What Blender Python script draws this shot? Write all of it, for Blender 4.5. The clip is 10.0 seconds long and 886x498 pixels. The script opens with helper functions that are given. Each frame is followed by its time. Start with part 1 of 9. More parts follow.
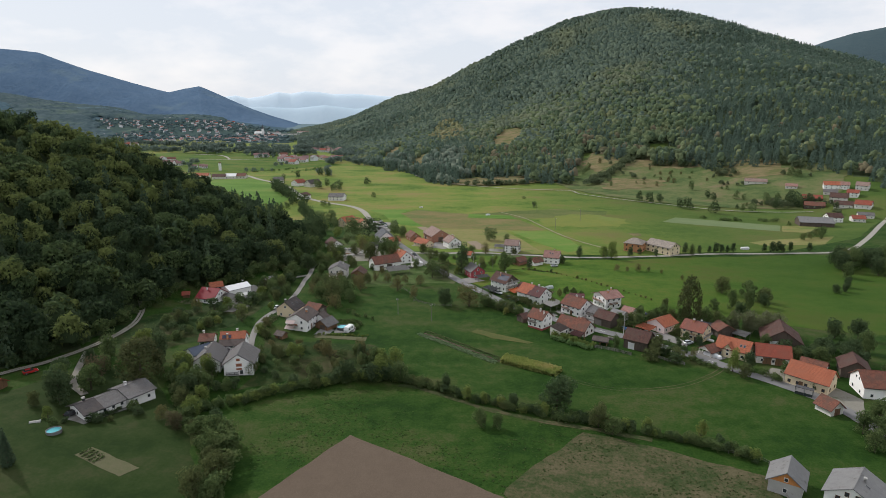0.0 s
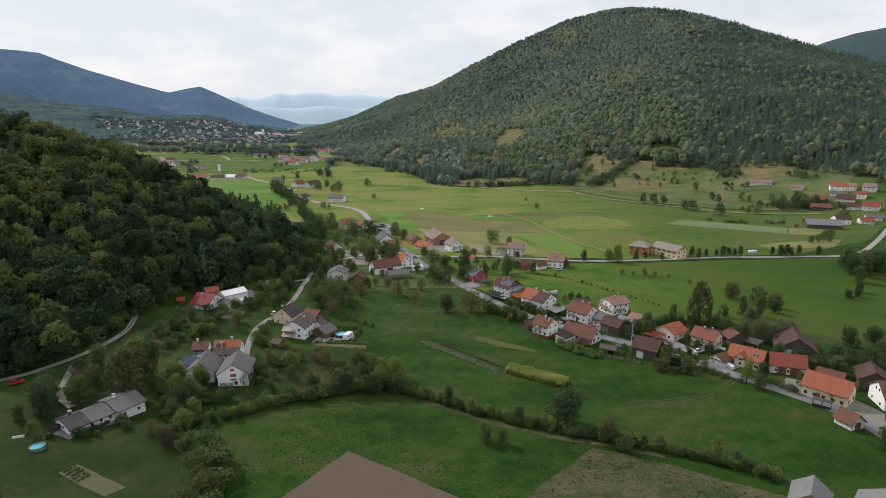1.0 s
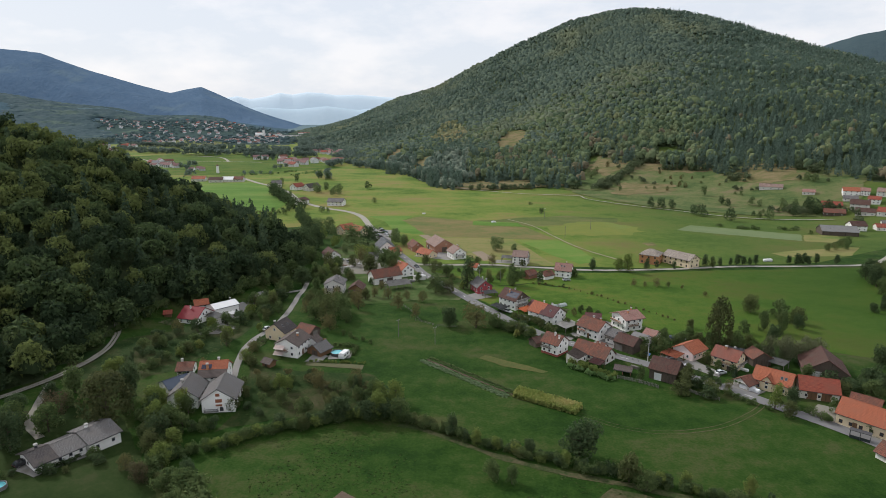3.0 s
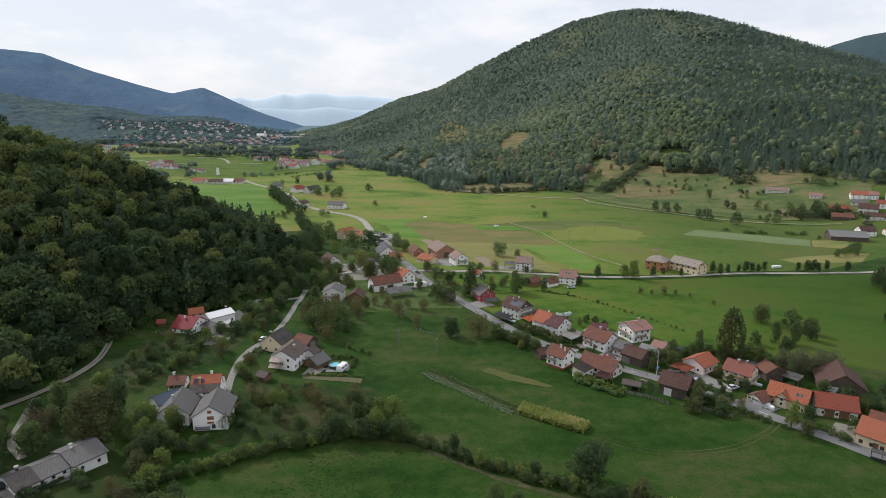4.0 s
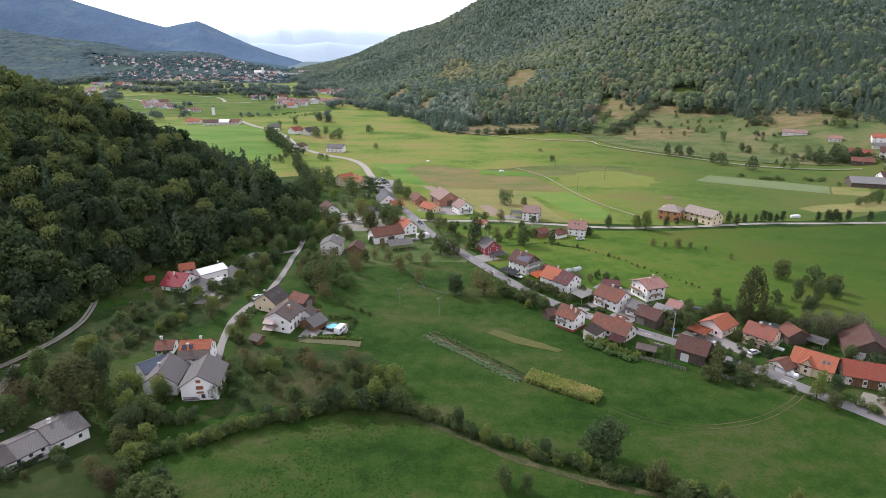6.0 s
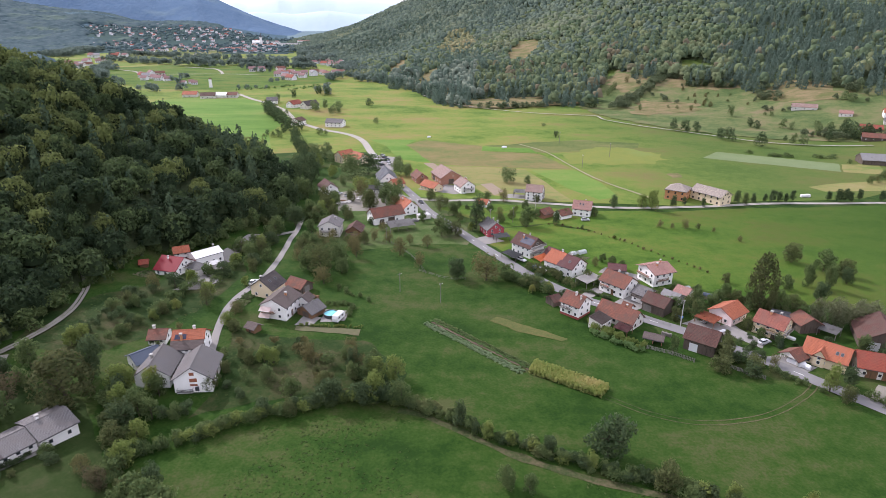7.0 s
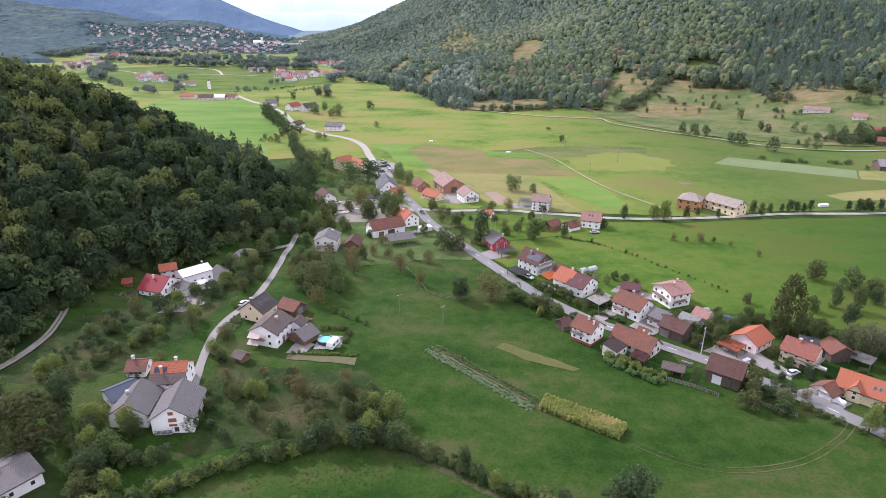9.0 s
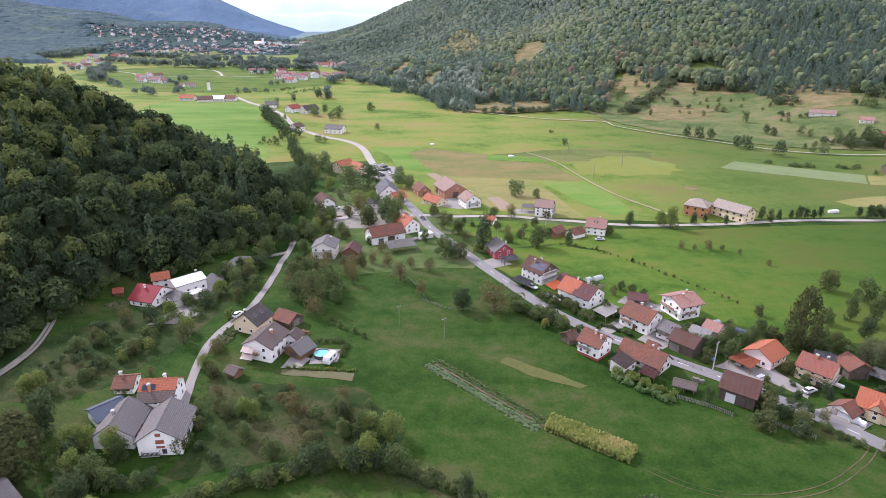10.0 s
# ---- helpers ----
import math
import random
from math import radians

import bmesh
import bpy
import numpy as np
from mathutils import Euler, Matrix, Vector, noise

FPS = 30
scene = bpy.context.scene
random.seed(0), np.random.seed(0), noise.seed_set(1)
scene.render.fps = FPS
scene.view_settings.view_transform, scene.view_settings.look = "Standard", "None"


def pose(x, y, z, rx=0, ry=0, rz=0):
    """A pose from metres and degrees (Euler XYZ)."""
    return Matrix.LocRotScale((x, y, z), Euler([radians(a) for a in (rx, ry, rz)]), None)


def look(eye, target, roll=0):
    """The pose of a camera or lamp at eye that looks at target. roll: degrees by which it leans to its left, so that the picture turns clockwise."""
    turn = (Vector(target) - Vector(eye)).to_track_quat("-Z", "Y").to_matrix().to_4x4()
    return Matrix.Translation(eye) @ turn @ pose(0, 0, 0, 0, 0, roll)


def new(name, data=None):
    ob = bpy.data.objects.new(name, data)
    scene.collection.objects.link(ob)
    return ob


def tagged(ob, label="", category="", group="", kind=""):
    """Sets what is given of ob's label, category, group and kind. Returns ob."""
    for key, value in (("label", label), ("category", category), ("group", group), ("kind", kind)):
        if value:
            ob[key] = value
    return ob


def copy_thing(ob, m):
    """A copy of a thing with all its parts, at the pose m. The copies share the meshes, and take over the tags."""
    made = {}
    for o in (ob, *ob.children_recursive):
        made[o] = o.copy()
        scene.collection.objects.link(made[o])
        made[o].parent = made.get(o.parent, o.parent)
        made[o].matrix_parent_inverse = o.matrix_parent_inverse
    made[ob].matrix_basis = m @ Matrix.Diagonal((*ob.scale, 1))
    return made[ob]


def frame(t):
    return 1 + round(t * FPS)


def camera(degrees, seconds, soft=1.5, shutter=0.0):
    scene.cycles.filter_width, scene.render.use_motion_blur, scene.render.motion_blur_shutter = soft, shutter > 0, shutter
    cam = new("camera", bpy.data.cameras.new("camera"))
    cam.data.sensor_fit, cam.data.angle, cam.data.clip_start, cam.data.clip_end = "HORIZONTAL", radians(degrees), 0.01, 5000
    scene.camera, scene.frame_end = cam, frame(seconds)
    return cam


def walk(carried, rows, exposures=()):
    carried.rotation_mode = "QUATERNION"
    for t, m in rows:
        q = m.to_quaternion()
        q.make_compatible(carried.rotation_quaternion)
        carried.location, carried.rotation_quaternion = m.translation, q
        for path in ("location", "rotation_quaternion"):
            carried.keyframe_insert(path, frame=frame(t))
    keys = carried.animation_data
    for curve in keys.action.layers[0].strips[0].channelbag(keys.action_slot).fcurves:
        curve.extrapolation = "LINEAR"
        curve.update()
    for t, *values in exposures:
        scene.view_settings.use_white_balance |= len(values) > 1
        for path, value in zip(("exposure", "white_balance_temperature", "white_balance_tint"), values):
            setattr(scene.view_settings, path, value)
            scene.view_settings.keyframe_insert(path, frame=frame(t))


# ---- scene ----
cam = camera(73.4, 10.0, soft=0.8)
PATH = [
    (0, (1.719, 1.211, 87.979), (1.706, 3.159, 87.525), -0.0),
    (0.5, (1.396, 5.101, 87.983), (1.383, 7.049, 87.529), -0.1),
    (1, (1.09, 8.988, 87.994), (1.075, 10.936, 87.541), -0.0),
    (1.5, (0.828, 12.9, 88.034), (0.812, 14.848, 87.581), 0.1),
    (2, (0.607, 16.798, 88.123), (0.591, 18.746, 87.67), 0.1),
    (2.5, (0.433, 20.672, 88.323), (0.416, 22.62, 87.871), 0.1),
    (4, (0.18, 32.4, 90.059), (0.155, 34.349, 89.611), 0.2),
    (4.5, (0.072, 36.305, 90.43), (0.045, 38.254, 89.98), 0.2),
    (5, (-0.048, 40.209, 90.808), (-0.078, 42.151, 90.332), 0.1),
    (5.5, (-0.205, 44.089, 91.198), (-0.235, 46.01, 90.644), 0.1),
    (6, (-0.311, 47.983, 91.658), (-0.344, 49.877, 91.015), 0.2),
    (7.5, (-0.629, 59.574, 94.071), (-0.667, 61.433, 93.334), 0.2),
    (8, (-0.745, 63.37, 94.43), (-0.785, 65.23, 93.696), 0.1),
    (8.5, (-0.848, 67.065, 94.639), (-0.89, 68.926, 93.906), 0.2),
    (9, (-0.999, 70.731, 94.773), (-1.042, 72.591, 94.041), 0.2),
    (9.5, (-1.182, 74.43, 94.845), (-1.226, 76.292, 94.115), 0.3),
    (10, (-1.362, 78.185, 94.878), (-1.408, 80.047, 94.149), 0.3),
]
walk(cam, [(t, look(eye, target, roll)) for t, eye, target, roll in PATH],
     exposures=[(0, -0.2, 6250, 13), (2.5, -0.18, 6250, 13), (4.5, -0.14, 6200, 14), (5.0, -0.1, 6200, 15), (5.5, 0.1, 6150, 17), (6.0, 0.36, 6120, 22), (6.5, 0.5, 6060, 24), (7.5, 0.67, 5990, 28), (10, 0.75, 5950, 29)])


# ---- sky and sun ----
SUN = Vector((-0.62, 0.50, 0.62)).normalized()
sun_data = bpy.data.lights.new("sun", "SUN")
sun_data.energy, sun_data.angle, sun_data.color = 3.1, radians(2.0), (1.0, 0.95, 0.86)
sun = new("sun", sun_data)
sun.matrix_world = look(SUN * 900, (0, 0, 0))

world = bpy.data.worlds.new("hazy_sky")
world.use_nodes = True
scene.world = world
wt = world.node_tree
wt.nodes.clear()
w_out = wt.nodes.new("ShaderNodeOutputWorld")
w_bg = wt.nodes.new("ShaderNodeBackground")
w_sky = wt.nodes.new("ShaderNodeTexSky")
w_sky.sky_type, w_sky.sun_disc = "NISHITA", False
w_sky.sun_elevation = math.asin(SUN.z)
w_sky.sun_rotation = math.atan2(SUN.x, SUN.y)
w_sky.air_density, w_sky.dust_density, w_sky.ozone_density = 1.2, 1.2, 1.5
w_co = wt.nodes.new("ShaderNodeTexCoord")
w_map = wt.nodes.new("ShaderNodeMapping")
w_map.inputs["Scale"].default_value = (1.0, 1.0, 2.6)
w_noise = wt.nodes.new("ShaderNodeTexNoise")
w_noise.inputs["Scale"].default_value, w_noise.inputs["Detail"].default_value, w_noise.inputs["Roughness"].default_value = 4.2, 9.0, 0.58
w_ramp = wt.nodes.new("ShaderNodeValToRGB")
w_ramp.color_ramp.elements[0].position, w_ramp.color_ramp.elements[1].position = 0.44, 0.60
w_ramp.color_ramp.elements[0].color, w_ramp.color_ramp.elements[1].color = (0.0, 0.0, 0.0, 1), (1, 1, 1, 1)
w_puff = wt.nodes.new("ShaderNodeMix")
w_puff.data_type = "RGBA"
w_puff.inputs[6].default_value, w_puff.inputs[7].default_value = (9.2, 9.7, 10.1, 1), (11.2, 11.1, 10.9, 1)
w_mix = wt.nodes.new("ShaderNodeMix")
w_mix.data_type = "RGBA"
w_mix.inputs[0].default_value = 0.88
w_bg.inputs["Strength"].default_value = 0.1
wt.links.new(w_co.outputs["Generated"], w_map.inputs["Vector"])
wt.links.new(w_map.outputs["Vector"], w_noise.inputs["Vector"])
wt.links.new(w_noise.outputs["Fac"], w_ramp.inputs["Fac"])
wt.links.new(w_ramp.outputs["Color"], w_puff.inputs[0])
wt.links.new(w_puff.outputs[2], w_mix.inputs[7])
wt.links.new(w_sky.outputs["Color"], w_mix.inputs[6])
wt.links.new(w_mix.outputs[2], w_bg.inputs["Color"])
wt.links.new(w_bg.outputs["Background"], w_out.inputs["Surface"])

# ---- the lie of the land ----
def lattice(i, j, seed):
    v = np.sin(i * 127.1 + j * 311.7 + seed * 74.7) * 43758.5453
    return v - np.floor(v)


def vnoise(x, y, size, seed=0):
    """Smooth value noise, -1 to 1."""
    u, v = np.asarray(x, float) / size, np.asarray(y, float) / size
    i, j = np.floor(u), np.floor(v)
    a, b = u - i, v - j
    a, b = a * a * (3 - 2 * a), b * b * (3 - 2 * b)
    low = lattice(i, j, seed) * (1 - a) + lattice(i + 1, j, seed) * a
    high = lattice(i, j + 1, seed) * (1 - a) + lattice(i + 1, j + 1, seed) * a
    return 2 * (low * (1 - b) + high * b) - 1


def ease(a, b, v):
    u = np.clip((v - a) / (b - a), 0, 1)
    return u * u * (3 - 2 * u)


def soft_min(a, b, k):
    h = np.clip(0.5 + 0.5 * (b - a) / k, 0, 1)
    return b * (1 - h) + a * h - k * h * (1 - h)


# the big wooded mountain, by bearing (x / y): foot, crest, the slope up to the crest, how hollow the flank is
BEAR = [-0.265, -0.209, -0.152, -0.077, -0.022, 0.033, 0.105, 0.193, 0.246, 0.291, 0.353, 0.417, 0.509, 0.593, 0.713, 1.2]
RISE = [-0.0328, -0.0237, -0.0083, 0.025, 0.0436, 0.0734, 0.108, 0.1437, 0.1563, 0.1596, 0.1563, 0.1454, 0.1217, 0.102, 0.0743, 0.05]
FOOT = [2000, 1455, 1060, 900, 750, 710, 715, 700, 660, 640, 620, 610, 590, 560, 500, 420]
CREST = [2350, 2250, 2150, 2080, 2000, 1950, 1900, 1850, 1820, 1800, 1750, 1700, 1600, 1550, 1450, 1100]
HOLLOW = [1.2, 1.3, 1.4, 1.5, 1.7, 1.95, 2.1, 1.9, 1.75, 1.65, 1.6, 1.45, 1.1, 0.98, 0.95, 0.95]


def mountain(x, y):
    d = np.maximum(y, 60.0)
    r = x / d
    foot, crest, rise, p = (np.interp(r, BEAR, v) for v in (FOOT, CREST, RISE, HOLLOW))
    top = rise * crest + 88 - 11
    u = np.clip((d - foot) / (crest - foot), 0, 1)
    z = top * u ** p
    z = np.where(d > crest, top * (1 - 0.6 * (d - crest) / crest), z)
    fold = vnoise(x, y, 240, 3) * 26 + vnoise(x, y, 100, 4) * 10
    z = z + fold * 1.7 * u * (1 - 0.88 * u)
    return np.maximum(z, 0) * ease(1.5, 0.95, r) * ease(-0.36, -0.25, r)


def hill_form(x, y):
    u = -(x + 86)
    front = 0.43 * (-0.65 * (x + 105) + 0.76 * (y - 236) - 4 - 30 * np.exp(-((x + 112) / 20) ** 2))
    west = 0.40 * (-(x + 131) + 0.3 * (y - 225))
    front = -soft_min(-front, -west, 8)
    east = np.interp(u, [-200, 0, 14, 28, 46, 65, 84, 97, 142, 180, 334], [-160, 0, 11.2, 15, 20, 28, 40, 51, 71, 82, 120])
    back = 0.55 * (412 + 0.5 * u - y)
    return np.minimum(soft_min(soft_min(front, east, 8), back, 14), 150)


def wooded_hill(x, y):
    z = hill_form(x, y)
    return np.maximum(z + vnoise(x, y, 40, 8) * 2.5 * np.clip(z / 20, 0, 1), 0)


def ground(x, y):
    x, y = np.asarray(x, float), np.asarray(y, float)
    low = 4.5 * ease(-55, -125, x) * ease(330, 260, y)
    bank = ease(172, 205, y)
    rise = np.clip(-0.055 * (x + 15), 0, 6.05) * ease(340, 230, y) * bank + low * (1 - bank)
    z = rise - 1.8 * ease(110, 210, x) * ease(900, 500, y)
    z = z + vnoise(x, y, 70, 1) * 0.35 * ease(20, 60, y)
    r = x / np.maximum(y, 60.0)
    z = z + 60 * ease(1850, 2600, y) * ease(-0.25, -0.42, r) * ease(-1.3, -0.9, r)
    return z + np.maximum(mountain(x, y), np.maximum(wooded_hill(x, y) - np.maximum(rise - low, 0), 0))


def gz(x, y):
    return float(ground(x, y))


# ---- materials ----
def surface(name, a, b, rough=0.85, size=6.0, fine=0.5, mid=0.5, bump=0.3, lift=0.05, metal=0.0, c=None, c_size=30.0, c_at=0.55, spec=0.3, island=0.0, axis=None, sheen=0.0):
    """Two base colours mixed by noise of two sizes (metres), a third colour in large patches, and relief."""
    m = bpy.data.materials.new(name)
    m.use_nodes = True
    t = m.node_tree
    n, ln = t.nodes, t.links
    bsdf = n["Principled BSDF"]
    bsdf.inputs["Roughness"].default_value, bsdf.inputs["Metallic"].default_value = rough, metal
    bsdf.inputs["Specular IOR Level"].default_value = spec
    geo = n.new("ShaderNodeNewGeometry")
    vec = geo.outputs["Position"]
    if axis:
        co, mp = n.new("ShaderNodeTexCoord"), n.new("ShaderNodeMapping")
        mp.inputs["Scale"].default_value = axis
        ln.new(co.outputs["Object"], mp.inputs["Vector"])
        vec = mp.outputs["Vector"]

    def cloud(s, detail, seed):
        q = n.new("ShaderNodeTexNoise")
        q.noise_dimensions = "4D"
        q.inputs["W"].default_value = seed
        q.inputs["Scale"].default_value, q.inputs["Detail"].default_value, q.inputs["Roughness"].default_value = 1 / s, detail, 0.62
        ln.new(vec, q.inputs["Vector"])
        return q.outputs["Fac"]

    def blend(f, x, y):
        q = n.new("ShaderNodeMix")
        q.data_type = "RGBA"
        ln.new(f, q.inputs[0])
        for k, v in ((6, x), (7, y)):
            if isinstance(v, tuple):
                q.inputs[k].default_value = (*v, 1)
            else:
                ln.new(v, q.inputs[k])
        return q.outputs[2]

    def spread(f, lo, hi):
        q = n.new("ShaderNodeMapRange")
        q.inputs["From Min"].default_value, q.inputs["From Max"].default_value = lo, hi
        ln.new(f, q.inputs["Value"])
        return q.outputs["Result"]

    coarse = cloud(size, 5, 1.7)
    grain = cloud(fine, 3, 5.1)
    add = n.new("ShaderNodeMath")
    add.operation = "MULTIPLY_ADD"
    ln.new(grain, add.inputs[0])
    add.inputs[1].default_value = mid
    mul = n.new("ShaderNodeMath")
    mul.operation = "MULTIPLY"
    mul.inputs[1].default_value = 1 - mid
    ln.new(coarse, mul.inputs[0])
    ln.new(mul.outputs[0], add.inputs[2])
    f = add.outputs[0]
    if island:
        isl = n.new("ShaderNodeMath")
        isl.operation = "MULTIPLY_ADD"
        ln.new(geo.outputs["Random Per Island"], isl.inputs[0])
        isl.inputs[1].default_value = island
        isl2 = n.new("ShaderNodeMath")
        isl2.operation = "MULTIPLY_ADD"
        ln.new(f, isl2.inputs[0])
        isl2.inputs[1].default_value, isl2.inputs[2].default_value = 1.0, -island / 2
        ln.new(isl2.outputs[0], isl.inputs[2])
        f = isl.outputs[0]
    col = blend(spread(f, 0.33, 0.67), a, b)
    if c:
        col = blend(spread(cloud(c_size, 4, 9.3), c_at, c_at + 0.14), col, c)
    ln.new(col, bsdf.inputs["Base Color"])
    if bump:
        bp = n.new("ShaderNodeBump")
        bp.inputs["Strength"].default_value, bp.inputs["Distance"].default_value = bump, lift
        ln.new(grain, bp.inputs["Height"])
        ln.new(bp.outputs["Normal"], bsdf.inputs["Normal"])
    return m


def tiles(name, a, b, moss, rough=0.8, w=0.30, h=0.36):
    """Roof tiles in courses, in the roof's own axes, with stains."""
    m = bpy.data.materials.new(name)
    m.use_nodes = True
    t = m.node_tree
    n, ln = t.nodes, t.links
    bsdf = n["Principled BSDF"]
    bsdf.inputs["Roughness"].default_value = rough
    bsdf.inputs["Specular IOR Level"].default_value = 0.25
    co = n.new("ShaderNodeTexCoord")
    br = n.new("ShaderNodeTexBrick")
    br.inputs["Color1"].default_value, br.inputs["Color2"].default_value = (*a, 1), (*b, 1)
    br.inputs["Mortar"].default_value = (a[0] * 0.35, a[1] * 0.35, a[2] * 0.35, 1)
    br.inputs["Scale"].default_value, br.inputs["Mortar Size"].default_value = 1.0, 0.03
    br.inputs["Brick Width"].default_value, br.inputs["Row Height"].default_value = w, h
    ln.new(co.outputs["Object"], br.inputs["Vector"])
    geo = n.new("ShaderNodeNewGeometry")
    outs = []
    for s, w4 in ((2.2, 1.0), (0.5, 3.0)):
        q = n.new("ShaderNodeTexNoise")
        q.noise_dimensions = "4D"
        q.inputs["W"].default_value = w4
        q.inputs["Scale"].default_value, q.inputs["Detail"].default_value = 1 / s, 5
        ln.new(geo.outputs["Position"], q.inputs["Vector"])
        outs.append(q.outputs["Fac"])
    rng = n.new("ShaderNodeMapRange")
    rng.inputs["From Min"].default_value, rng.inputs["From Max"].default_value, rng.inputs["To Max"].default_value = 0.42, 0.66, 0.85
    ln.new(outs[0], rng.inputs["Value"])
    mx = n.new("ShaderNodeMix")
    mx.data_type = "RGBA"
    ln.new(rng.outputs["Result"], mx.inputs[0])
    ln.new(br.outputs["Color"], mx.inputs[6])
    mx.inputs[7].default_value = (*moss, 1)
    ln.new(mx.outputs[2], bsdf.inputs["Base Color"])
    bp = n.new("ShaderNodeBump")
    bp.inputs["Strength"].default_value, bp.inputs["Distance"].default_value = 0.6, 0.03
    ln.new(br.outputs["Fac"], bp.inputs["Height"])
    bp.invert = True
    ln.new(bp.outputs["Normal"], bsdf.inputs["Normal"])
    return m


def meadow(name, stops, long=110.0, wide=36.0, turn=15.0, mottle=0.35, grain=0.3, seed=1.0, side=None, relief=0.8):
    """Grass whose tone drifts in long soft stretches, with mottling of some metres and a fine grain. side: (x0, x1,
    colour), cloud shade painted in, darkening slowly towards the east.
    """
    m = bpy.data.materials.new(name)
    m.use_nodes = True
    n, ln = m.node_tree.nodes, m.node_tree.links
    bsdf = n["Principled BSDF"]
    bsdf.inputs["Roughness"].default_value, bsdf.inputs["Specular IOR Level"].default_value = 0.95, 0.1
    geo = n.new("ShaderNodeNewGeometry")
    mp = n.new("ShaderNodeMapping")
    mp.inputs["Rotation"].default_value = (0, 0, radians(turn))
    mp.inputs["Scale"].default_value = (1 / long, 1 / wide, 1 / wide)
    ln.new(geo.outputs["Position"], mp.inputs["Vector"])

    def cloud(vec, scale, detail, w):
        q = n.new("ShaderNodeTexNoise")
        q.noise_dimensions = "4D"
        q.inputs["W"].default_value = w
        q.inputs["Scale"].default_value, q.inputs["Detail"].default_value, q.inputs["Roughness"].default_value = scale, detail, 0.6
        ln.new(vec, q.inputs["Vector"])
        return q.outputs["Fac"]

    def math_node(op, a, b):
        q = n.new("ShaderNodeMath")
        q.operation = op
        for k, v in enumerate((a, b)):
            if isinstance(v, float):
                q.inputs[k].default_value = v
            else:
                ln.new(v, q.inputs[k])
        return q.outputs[0]

    drift = cloud(mp.outputs["Vector"], 1.0, 4, seed)
    tuft = cloud(geo.outputs["Position"], 1 / 4.5, 6, seed + 3)
    blade = cloud(geo.outputs["Position"], 1 / 0.7, 4, seed + 7)
    f = math_node("ADD", drift, math_node("MULTIPLY", math_node("SUBTRACT", tuft, 0.5), mottle))
    f = math_node("ADD", f, math_node("MULTIPLY", math_node("SUBTRACT", blade, 0.5), grain))
    ramp = n.new("ShaderNodeValToRGB")
    el = ramp.color_ramp.elements
    while len(el) < len(stops):
        el.new(0.5)
    for e, (at, colour) in zip(el, stops):
        e.position, e.color = at, (*colour, 1)
    ln.new(f, ramp.inputs["Fac"])
    col = ramp.outputs["Color"]
    # cloud shade on the eastern grass, mixed into the base colour
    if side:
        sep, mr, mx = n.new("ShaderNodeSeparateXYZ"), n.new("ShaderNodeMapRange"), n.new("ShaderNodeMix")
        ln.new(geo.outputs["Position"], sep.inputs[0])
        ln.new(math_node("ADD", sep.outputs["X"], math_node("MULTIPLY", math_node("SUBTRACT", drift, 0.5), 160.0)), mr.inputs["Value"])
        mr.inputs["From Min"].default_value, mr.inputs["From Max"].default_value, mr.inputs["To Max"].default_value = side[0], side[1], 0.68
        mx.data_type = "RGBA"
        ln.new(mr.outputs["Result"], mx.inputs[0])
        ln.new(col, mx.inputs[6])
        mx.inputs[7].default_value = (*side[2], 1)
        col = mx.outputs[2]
    ln.new(col, bsdf.inputs["Base Color"])
    bp = n.new("ShaderNodeBump")
    bp.inputs["Strength"].default_value, bp.inputs["Distance"].default_value = relief, 0.15
    ln.new(math_node("ADD", blade, tuft), bp.inputs["Height"])
    ln.new(bp.outputs["Normal"], bsdf.inputs["Normal"])
    return m


# near grass darker, GRASS_SUN brighter: cloud shade and sun put into base colours
GRASS_SHADE = meadow("shaded_meadow_grass", [(0.335, (0.011, 0.034, 0.004)), (0.430, (0.018, 0.047, 0.006)), (0.505, (0.024, 0.055, 0.008)), (0.590, (0.037, 0.060, 0.013)), (0.680, (0.054, 0.065, 0.022))], 42, 20, 35, 0.5, 0.45, 2.0, relief=1.0)
GRASS_SUN = meadow("sunlit_mown_grass", [(0.34, (0.058, 0.108, 0.015)), (0.42, (0.092, 0.144, 0.024)), (0.49, (0.124, 0.168, 0.032)), (0.56, (0.154, 0.172, 0.041)), (0.63, (0.178, 0.162, 0.052)), (0.71, (0.196, 0.154, 0.062))], 70, 44, -12, 0.30, 0.30, 4.0, (50, 200, (0.040, 0.072, 0.016)))
# lighter than the near grass: the village's sun is in the lawn colour
GRASS_GARDEN = meadow("garden_lawn", [(0.335, (0.031, 0.065, 0.013)), (0.455, (0.053, 0.087, 0.023)), (0.545, (0.072, 0.102, 0.034)), (0.650, (0.098, 0.102, 0.050))], 24, 14, 20, 0.4, 0.3, 14.0)
GRASS_BRIGHT = meadow("young_grass", [(0.357, (0.067, 0.141, 0.021)), (0.487, (0.093, 0.175, 0.031)), (0.591, (0.130, 0.186, 0.042)), (0.669, (0.150, 0.173, 0.050))], 120, 30, -20, 0.2, 0.2, 6.0)
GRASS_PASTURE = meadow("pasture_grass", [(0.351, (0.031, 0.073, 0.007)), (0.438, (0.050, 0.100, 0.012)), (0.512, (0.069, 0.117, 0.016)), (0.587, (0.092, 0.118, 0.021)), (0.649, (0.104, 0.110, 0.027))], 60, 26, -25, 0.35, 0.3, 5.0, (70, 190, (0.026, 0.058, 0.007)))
GRASS_DRY = meadow("grazed_dry_grass", [(0.36, (0.032, 0.050, 0.016)), (0.46, (0.052, 0.060, 0.025)), (0.56, (0.074, 0.070, 0.035)), (0.68, (0.096, 0.084, 0.047))], 18, 10, 20, 0.6, 0.7, 13.0, relief=1.0)
